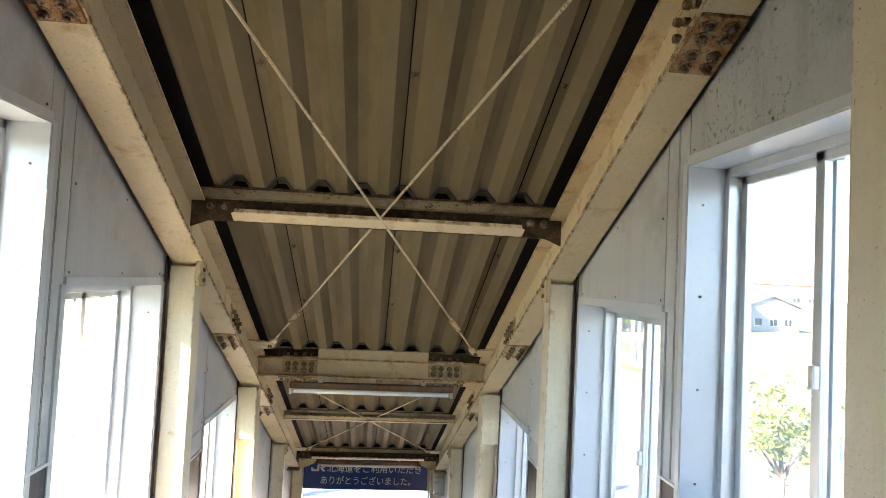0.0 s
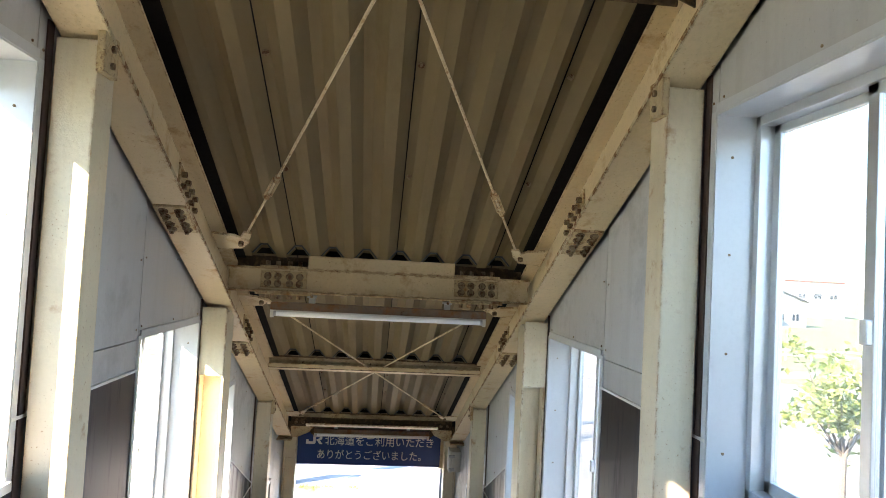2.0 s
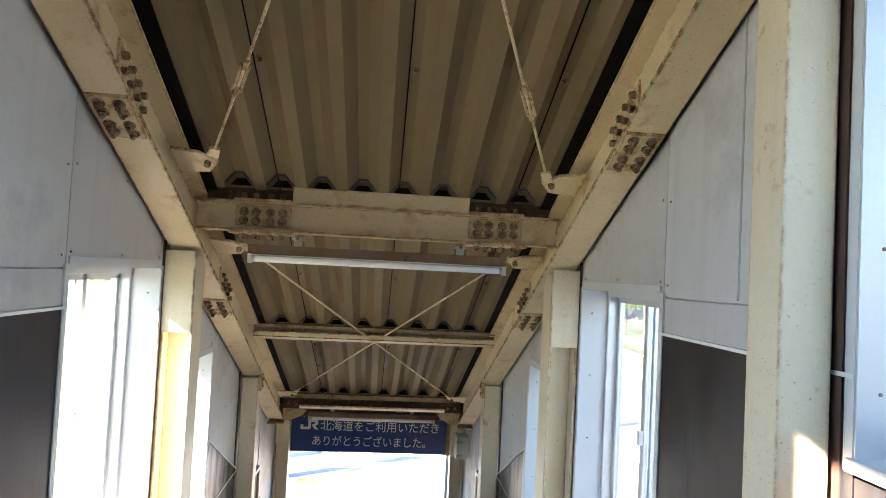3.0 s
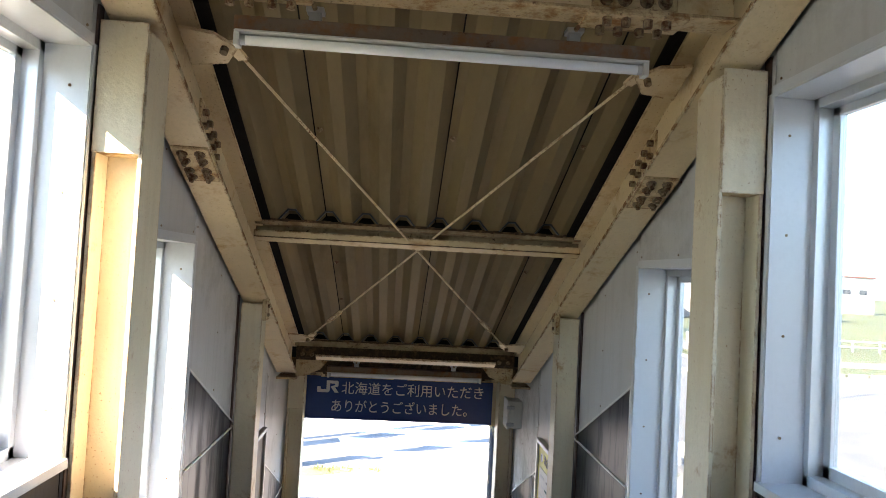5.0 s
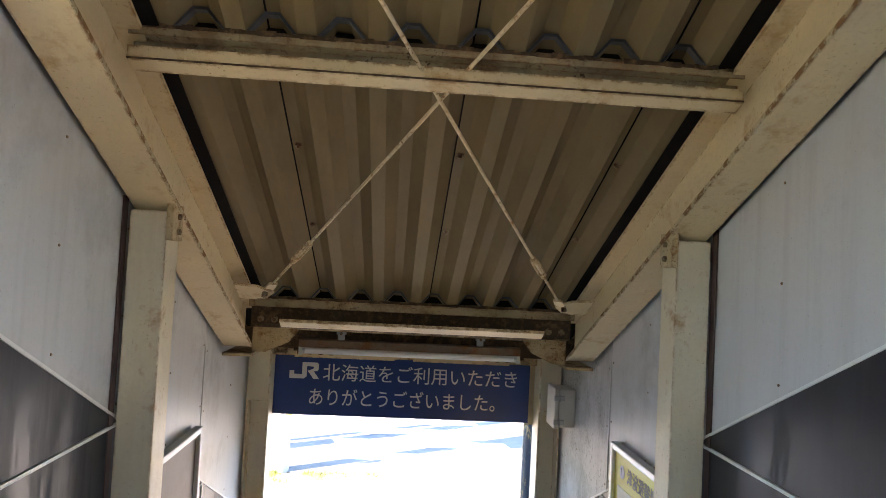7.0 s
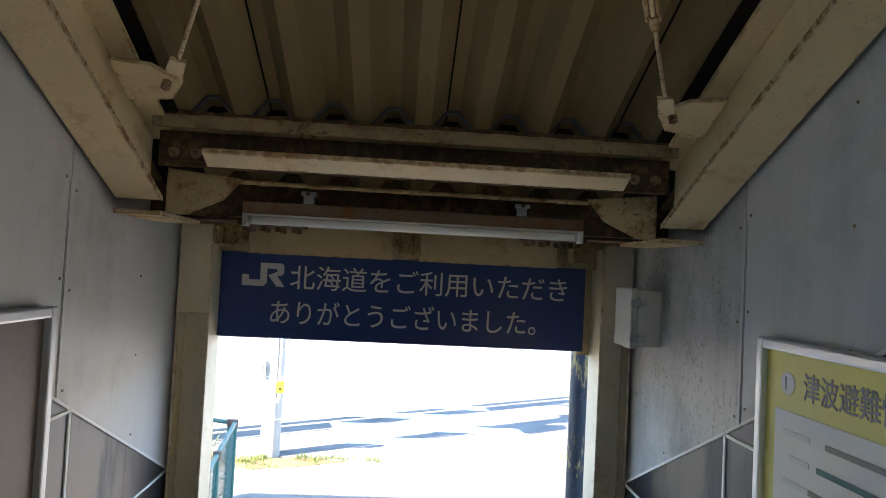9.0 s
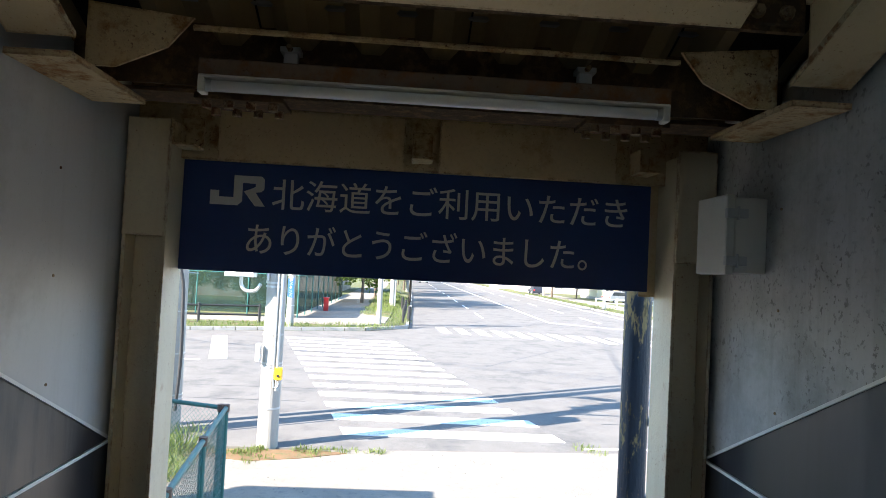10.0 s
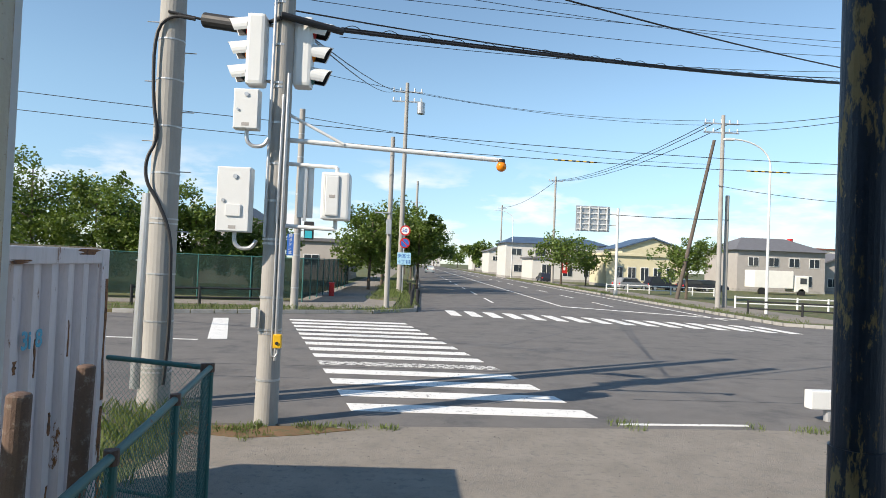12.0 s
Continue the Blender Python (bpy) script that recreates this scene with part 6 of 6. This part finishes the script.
ct = thing("container", (-4.0, 11.0, 0), "weathered white corrugated freight container with rust and blue figures", "container")
CX, CY0, CY1, CZ = -2.67, 9.25, 12.98, 2.345
bm = bmesh.new()
pts = []
yy = CY0
while yy < CY1 - 0.02:
    pts += [(CX, yy), (CX, yy + 0.075), (CX - 0.05, yy + 0.115), (CX - 0.05, yy + 0.185)]
    yy += 0.225
pts = [p for p in pts if p[1] < CY1] + [(CX, CY1), (CX - 2.4, CY1), (CX - 2.4, CY0)]
poly_prism(bm, pts, 2, 0.16, CZ - 0.12)
part("side", bm, M_CONT, ct)
part("top_rail", boxes((CX - 2.42, CX + 0.02, CY0 - 0.02, CY1 + 0.02, CZ - 0.12, CZ), bevel=0.01), M_CONT, ct)
part("roof", boxes((CX - 2.38, CX - 0.02, CY0 + 0.02, CY1 - 0.02, CZ, CZ + 0.012)), M_CREAM_RUSTY, ct)
part("base_rail", boxes((CX - 2.42, CX + 0.02, CY0 - 0.02, CY1 + 0.02, 0.0, 0.16), bevel=0.01), M_CONT, ct)
part("corner_post", boxes((CX - 0.08, CX + 0.024, CY1 - 0.1, CY1 + 0.024, 0.0, CZ), bevel=0.008), M_CONT, ct)
text("3i 8", 0.17, (CX + 0.004, 11.84, 1.66), M_SPRAY, ct, turn=(90, 0, 90), bold=0.004)


def rust_patch(y_, z_, w, h, x_, seed):
    rnd = random.Random(seed)
    right = [(y_ + w * rnd.uniform(0.55, 1.0), z_ + h * q / 6) for q in range(7)]
    left = [(y_ + w * rnd.uniform(0.0, 0.4), z_ + h * q / 6) for q in range(6, -1, -1)]
    part("rust_patch", prism(right + left, 0, x_ - 0.004, x_ + 0.003), M_RUSTO, ct)


rust_patch(CY1 - 0.05, 0.25, 0.075, 0.8, CX + 0.0245, 1)
rust_patch(CY1 - 0.04, 1.1, 0.06, 1.0, CX + 0.0245, 2)
for i, q in enumerate(range(12)):
    rnd_ = random.Random(50 + i)
    rust_patch(CY0 + 2.05 + 0.225 * (i % 7) + rnd_.uniform(0.0, 0.02), rnd_.uniform(0.25, 1.6), rnd_.uniform(0.02, 0.055), rnd_.uniform(0.08, 0.34), CX, i)
rust_patch(10.4, CZ - 0.13, 0.4, 0.05, CX + 0.0205, 90)
rust_patch(11.6, CZ - 0.12, 0.3, 0.03, CX + 0.0205, 91)
rust_patch(12.4, CZ - 0.05, 0.45, 0.045, CX + 0.0205, 92)

pp = thing("drain_pipe", (0.915, 8.9, 0), "standing steel pipe with peeling dark blue paint", "pipe")
bm = bmesh.new()
rod(bm, (0.915, 8.9, 0), (0.915, 8.9, 3.1), 0.056, n=28)
part("pipe", bm, M_BLUEP, pp, smooth=False)
part("sleeve", rods(((0.915, 8.9, 0), (0.915, 8.9, 1.95), 0.062), n=28), M_BLUEP, pp)
for zz in (2.3, 1.98):
    part("clamp", boxes((0.965, 1.03, 8.88, 8.92, zz, zz + 0.035), bevel=0.004), M_BLUEP, pp)

# white bollard lamp at the road edge
wb = thing("road_box", (6.6, 17.95, 0), "small white and grey box on a short post", "road box")
part("case", boxes((6.45, 6.95, 17.8, 18.0, 0.2, 0.5), bevel=0.02), M_GREYBOX, wb)
part("post", rods(((6.8, 17.9, 0), (6.8, 17.9, 0.48), 0.07), n=12), M_STEEL, wb)

# ---- left far side: net fence and railing ----
nf = thing("net_fence", (-14, 40, 0), "long fence hung with dark green netting", "fence")
for a, b in (((-45, 36.3), (-5.4, 40.2)), ((-5.4, 40.2), (-5.2, 62))):
    a, b = Vector((*a, 0)), Vector((*b, 0))
    n_ = int((b - a).length / 2.4)
    w = (b - a).normalized().cross(Vector((0, 0, 1))) * 0.012
    for i in range(n_):
        p, q = a.lerp(b, i / n_), a.lerp(b, (i + 1) / n_)
        part("post", rods((p, p + Vector((0, 0, 2.32)), 0.035), n=8), M_GREENP, nf)
        part("rail", rods((p + Vector((0, 0, 2.28)), q + Vector((0, 0, 2.28)), 0.025), n=6), M_GREENP, nf)
        bm = bmesh.new()
        cols = 8
        prev = None
        for j in range(cols + 1):
            c = p.lerp(q, j / cols) + w * 3 * noise.noise((i * 3.1 + j * 0.7, a.x, 0))
            cur = [bm.verts.new(c + Vector((0, 0, 0.3)) - w * 0.2), bm.verts.new(c + Vector((0, 0, 2.25)) - w * 0.2), bm.verts.new(c + Vector((0, 0, 2.25)) + w * 0.2), bm.verts.new(c + Vector((0, 0, 0.3)) + w * 0.2)]
            if prev:
                bm.faces.new((prev[0], cur[0], cur[1], prev[1]))
                bm.faces.new((prev[3], prev[2], cur[2], cur[3]))
            prev = cur
        part("net", bm, M_GREENNET, nf)


def pipe_rail(line, h, mat, label, rails=(0.45, 0.85), step=2.0):
    f = thing("railing", (*line[0], 0), label, "railing", "railings")
    for a, b in zip(line, line[1:]):
        a, b = Vector((*a, 0)), Vector((*b, 0))
        n_ = max(1, int((b - a).length / step))
        for i in range(n_ + 1):
            p = a.lerp(b, i / n_)
            part("post", rods((p, p + Vector((0, 0, h)), 0.065), n=8), mat, f)
        for r in rails:
            part("rail", rods((a + Vector((0, 0, r)), b + Vector((0, 0, r)), 0.045), n=8), mat, f)
    return f


pipe_rail([(-11.5, 35.0), (-6.6, 36.9)], 0.95, M_BLACKP, "low dark brown pipe railing along the footway")
pipe_rail([(-24, 32.6), (-13.0, 34.4)], 0.95, M_GREYBOX, "low white pipe railing along the footway")
pipe_rail([(19.2, 44.0), (24.5, 42.2)], 0.9, M_BLACKP, "low dark pipe railing on the corner")
pipe_rail([(21.5, 50), (40, 49), (60, 47)], 0.95, M_GREYBOX, "low pale pipe railing beside the lot")
pipe_rail([(19.5, 72), (30, 71)], 0.95, M_GREYBOX, "low pale pipe railing beside the lot")
pipe_rail([(9.0, 11.2), (18, 11.8)], 0.8, M_GREYBOX, "white guard rail along the kerb", rails=(0.35, 0.55, 0.75))
for x_, y_ in ((0.0, 40.2), (0.05, 42.4), (0.1, 44.6), (0.12, 47.0)):
    bm = bmesh.new()
    rod(bm, (x_, y_, 0), (x_, y_, 0.85), 0.06, n=12)
    bmesh.ops.create_uvsphere(bm, u_segments=12, v_segments=6, radius=0.06, matrix=Matrix.Translation((x_, y_, 0.85)))
    tagged(part("bollard", bm, M_BLACKP), "short black bollard on the kerb corner", "bollard", "kerb bollards")
for bx_, by_ in ((0.302, 40.886), (0.135, 48.101), (-0.076, 51.396)):
    bl = thing("bollard", (bx_, by_, 0.12), "low black kerb bollard with a rounded cap", "bollard", "corner bollards")
    part("post", rods(((bx_, by_, 0.0), (bx_, by_, 0.86), 0.085), n=12), M_BLACKP, bl)
    part("cap", rods(((bx_, by_, 0.86), (bx_, by_, 0.94), 0.095), n=12), M_BLACKP, bl)
rc = thing("post_box", (-4.7, 46.5, 0), "small red post box standing by the fence", "post box")
part("body", boxes((-4.84, -4.56, 46.45, 46.75, 0.0, 0.85), bevel=0.03), M_RED, rc)
part("hood", boxes((-4.87, -4.53, 46.42, 46.78, 0.85, 0.92), bevel=0.02), M_RED, rc)


# ---- buildings ----
def house(x0, x1, y0, y1, h, wall, roof, style, label, windows, storeys=1, rise=1.6):
    """windows: (x, z, width, height) on the face towards the crossing."""
    b = thing("house", ((x0 + x1) / 2, (y0 + y1) / 2, 0), label, "house", "houses along the street")
    wl_ = part("wall", boxes((x0, x1, y0, y1, 0, h)), wall, b)
    if style == "gable":
        xm = (x0 + x1) / 2
        part("gable", prism([(x0, h), (x1, h), (xm, h + rise)], 1, y0, y1), wall, b)
        for s, xe in ((-1, x0 - 0.5), (1, x1 + 0.5)):
            part("roof", prism([(xe, h - 0.2), (xe, h), (xm, h + rise + 0.25), (xm, h + rise + 0.02)], 1, y0 - 0.5, y1 + 0.5), roof, b)
    elif style == "hip":
        bm_ = bmesh.new()
        ym = (y0 + y1) / 2
        o = 0.6
        lo = [bm_.verts.new(c) for c in ((x0 - o, y0 - o, h), (x1 + o, y0 - o, h), (x1 + o, y1 + o, h), (x0 - o, y1 + o, h))]
        r0, r1 = bm_.verts.new((x0 + rise * 1.5, ym, h + rise)), bm_.verts.new((x1 - rise * 1.5, ym, h + rise))
        bm_.faces.new(lo[::-1])
        for f in ((lo[0], lo[1], r1, r0), (lo[1], lo[2], r1), (lo[2], lo[3], r0, r1), (lo[3], lo[0], r0)):
            bm_.faces.new(f)
        part("roof", bm_, roof, b)
    else:
        part("roof", boxes((x0 - 0.3, x1 + 0.3, y0 - 0.3, y1 + 0.3, h, h + 0.35), bevel=0.04), roof, b)
    for wx, wz, ww, wh in windows:
        w = part("window", boxes((wx, wx + ww, y0 - 0.05, y0 + 0.02, wz, wz + wh)), M_GREYBOX, b)
        part("pane", boxes((wx + 0.08, wx + ww - 0.08, y0 - 0.08, y0 - 0.052, wz + 0.08, wz + wh - 0.08)), M_PANE, w)
        part("mullion", boxes((wx + ww / 2 - 0.03, wx + ww / 2 + 0.03, y0 - 0.1, y0 - 0.081, wz + 0.08, wz + wh - 0.08)), M_GREYBOX, w)
    part("plinth", boxes((x0 - 0.04, x1 + 0.04, y0 - 0.04, y1 + 0.04, 0, 0.45)), M_KERB, b)
    return b


row = lambda x_, n_, st, z_, w, h: [(x_ + st * i, z_, w, h) for i in range(n_)]
house(17.5, 36.5, 128, 140, 6.6, M_WALLW, M_ROOFB, "hip", "white two-storey house with a blue roof", row(18.5, 4, 4.4, 4.3, 1.9, 1.3) + row(19, 3, 5.2, 1.2, 2.0, 1.4), rise=1.4)
house(19.5, 34.5, 112, 122, 3.6, M_WALLW, M_ROOFG, "flat", "low white building with dark doors", row(21, 4, 3.4, 0.9, 1.6, 1.9))
house(25.5, 35.5, 92, 100, 4.2, M_WALLY, M_WALLY, "flat", "pale yellow flat-roofed building with tall windows", row(26.6, 5, 1.7, 1.0, 1.1, 1.8))
house(34, 44, 112, 122, 6.0, M_WALLY, M_ROOFB, "gable", "yellow house with a dark gable roof", row(35.5, 3, 2.8, 3.6, 1.6, 1.2))
house(45, 57.5, 96, 106, 5.8, M_WALLG, M_ROOFG, "hip", "grey two-storey house with a hipped roof", row(46.5, 4, 2.9, 3.6, 1.5, 1.3) + row(46.5, 3, 3.6, 0.9, 2.0, 1.6), rise=2.0)
house(59, 68, 100, 110, 4.2, M_WALLG, M_ROOFG, "gable", "small grey house with a gable roof", row(60.5, 3, 2.5, 1.0, 1.4, 1.3))
house(86, 112, 150, 170, 8.6, M_WALLW, M_ROOFR, "flat", "large white hall with a red-brown roof edge", row(88, 6, 4.0, 4.5, 2.2, 1.4))
house(36, 60, 150, 165, 6.8, M_WALLW, M_ROOFG, "flat", "white two-storey building with window bands", row(38, 6, 3.6, 4.2, 2.4, 1.2) + row(38, 6, 3.6, 1.0, 2.4, 1.2))
house(4.0 + 16, 30, 175, 190, 6.0, M_WALLW, M_ROOFG, "gable", "white house far along the street", row(21, 3, 3, 3.4, 1.5, 1.2))
house(6, 19, 420, 435, 9.0, M_WALLW, M_ROOFG, "flat", "pale long building closing the far street", row(7, 5, 2.4, 5.2, 1.5, 1.4) + row(7, 5, 2.4, 1.6, 1.5, 1.4))
house(22, 40, 240, 255, 7.5, M_WALLW, M_ROOFG, "flat", "white two-storey shop far along the street", row(23, 6, 2.8, 4.4, 1.8, 1.3) + row(23, 6, 2.8, 1.0, 1.8, 1.6))
house(60, 92, 62, 78, 9.5, M_WALLW, M_WALLW, "flat", "white three-storey block with window rows", row(62, 8, 3.6, 6.8, 2.4, 1.3) + row(62, 8, 3.6, 3.8, 2.4, 1.3) + row(62, 8, 3.6, 1.0, 2.4, 1.3))
house(48, 60, 30, 40, 6.2, M_WALLW, M_ROOFG, "gable", "white house with a grey gable roof", row(49.5, 3, 3.4, 3.6, 1.8, 1.2) + row(49.5, 3, 3.4, 1.0, 1.8, 1.3))
house(-16.5, -11.5, 58, 66, 4.6, M_WALLG, M_ROOFG, "gable", "grey-roofed house behind the trees", [(-15.5, 1.6, 1.5, 1.2)])
house(-12, -6.8, 75, 90, 4.0, M_WALLG, M_ROOFG, "flat", "low building behind the netted fence", [(-11, 1.5, 1.6, 1.2)])
house(-50, -38, 62, 76, 6.0, M_WALLW, M_ROOFB, "gable", "white house behind the trees", [(-48, 3.5, 1.6, 1.2)])
smk = thing("chimney", (82, 148, 0), "red and white banded factory chimney", "chimney", "chimneys")
for i in range(6):
    part("band", rods(((82, 146, 1.75 * i), (82, 146, 1.75 * i + 1.75), 0.6), n=14), M_RED if i % 2 else M_PAPER, smk)


# ---- vehicles ----
def car(x_, y_, turn, body_mat, label, h=1.5, length=4.2):
    c = thing("car", (x_, y_, 0.0), label, "car", "parked cars")
    m = pose(x_, y_, 0, 0, 0, turn)
    L, W = length / 2, 0.84

    def fin(bm_):
        bmesh.ops.transform(bm_, matrix=m, verts=bm_.verts)
        return bm_
    prof_ = [(-L, 0.3), (L, 0.3), (L, 0.62), (L * 0.9, 0.8), (L * 0.45, 0.9), (-L * 0.97, 0.95), (-L, 0.75)]
    bm_ = bmesh.new()
    poly_prism(bm_, prof_, 1, -W, W)
    bmesh.ops.bevel(bm_, geom=bm_.edges[:], offset=0.05, segments=2, affect="EDGES")
    part("body", fin(bm_), body_mat, c)
    bm_ = bmesh.new()
    poly_prism(bm_, [(-L * 0.93, 0.9), (L * 0.48, 0.88), (L * 0.18, h - 0.05), (-L * 0.2, h), (-L * 0.8, h - 0.06)], 1, -W * 0.88, W * 0.88)
    bmesh.ops.bevel(bm_, geom=bm_.edges[:], offset=0.05, segments=2, affect="EDGES")
    part("cabin", fin(bm_), body_mat, c)
    for s in (-1, 1):
        part("side_glass", fin(prism([(-L * 0.82, 0.96), (L * 0.38, 0.96), (L * 0.14, h - 0.12), (-L * 0.72, h - 0.13)], 1, s * W * 0.885 - 0.008, s * W * 0.885 + 0.008)), M_PANE, c)
        for wx in (-L * 0.62, L * 0.62):
            w = part("wheel", fin(rods(((wx, s * (W - 0.16), 0.31), (wx, s * (W + 0.01), 0.31), 0.31), n=18)), M_BLACKP, c)
            part("rim", fin(rods(((wx, s * (W + 0.005), 0.31), (wx, s * (W + 0.02), 0.31), 0.19), n=14)), M_STEEL, w)
        part("headlight", fin(boxes((L - 0.06, L + 0.012, s * 0.62 - 0.14, s * 0.62 + 0.14, 0.58, 0.72), bevel=0.01)), M_PAPER, c)
        part("tail_light", fin(boxes((-L - 0.012, -L + 0.06, s * 0.66 - 0.1, s * 0.66 + 0.1, 0.66, 0.86), bevel=0.01)), M_RED, c)
    part("windscreen", fin(prism([(L * 0.50, 0.9), (L * 0.21, h - 0.08), (L * 0.19, h - 0.07), (L * 0.47, 0.9)], 1, -W * 0.8, W * 0.8)), M_PANE, c)
    return c


car(26.0, 84, 20, M_CAR, "silver grey car parked before the yellow building")
car(30.5, 86, 10, M_CARB, "dark minivan parked before the yellow building", 1.75)
car(35.0, 87, 15, M_CARB, "dark blue car parked on the lot")
car(38.5, 90, 5, M_CARB, "black car parked on the lot")
car(19.8, 104, 90, M_CARB, "dark car parked beside the street")
car(4.2, 150, 95, M_PAPER, "white car far along the street")
car(40, 47, 80, M_CAR, "grey car parked on the lot")
car(33, 30, 5, M_CARB, "dark car standing on the side road", 1.7)
tk = thing("truck", (44, 86, 0), "white box truck parked by the houses", "truck")
part("cab", boxes((46.6, 48.4, 85.0, 87.1, 0.5, 2.5), bevel=0.12), M_PAPER, tk)
part("cargo_box", boxes((41.5, 46.4, 84.9, 87.2, 0.9, 3.0), bevel=0.05), M_PAPER, tk)
part("windscreen", boxes((48.38, 48.43, 85.15, 86.95, 1.5, 2.25)), M_PANE, tk)
part("side_glass", boxes((47.3, 48.1, 84.97, 85.0, 1.5, 2.2)), M_PANE, tk)
for wx in (42.6, 47.5):
    part("wheel", rods(((wx, 85.0, 0.45), (wx, 85.3, 0.45), 0.45), n=18), M_BLACKP, tk)
bn = thing("banner_sign", (19.9, 94, 0), "red and white shop banner on a pole", "banner")
part("pole", rods(((19.9, 94, 0), (19.9, 94, 4.2), 0.04), n=8), M_STEEL, bn)
part("banner", boxes((20.0, 20.8, 93.95, 94.0, 1.6, 4.0)), M_RED, bn)
part("text_bar", boxes((20.25, 20.55, 93.93, 93.949, 2.0, 3.7)), M_PAPER, bn)
bsn = thing("street_sign", (7.3, 9.3, 0), "small teal sign plate on a post by the tree", "road sign")
part("post", rods(((7.0, 9.3, 0), (7.0, 9.3, 3.6), 0.03), n=8), M_STEEL, bsn)
part("plate", boxes((7.0, 7.4, 9.27, 9.3, 3.2, 3.55), bevel=0.01), M_TEAL, bsn)
part("text_bar", boxes((7.06, 7.34, 9.262, 9.27, 3.36, 3.43)), M_PAPER, bsn)
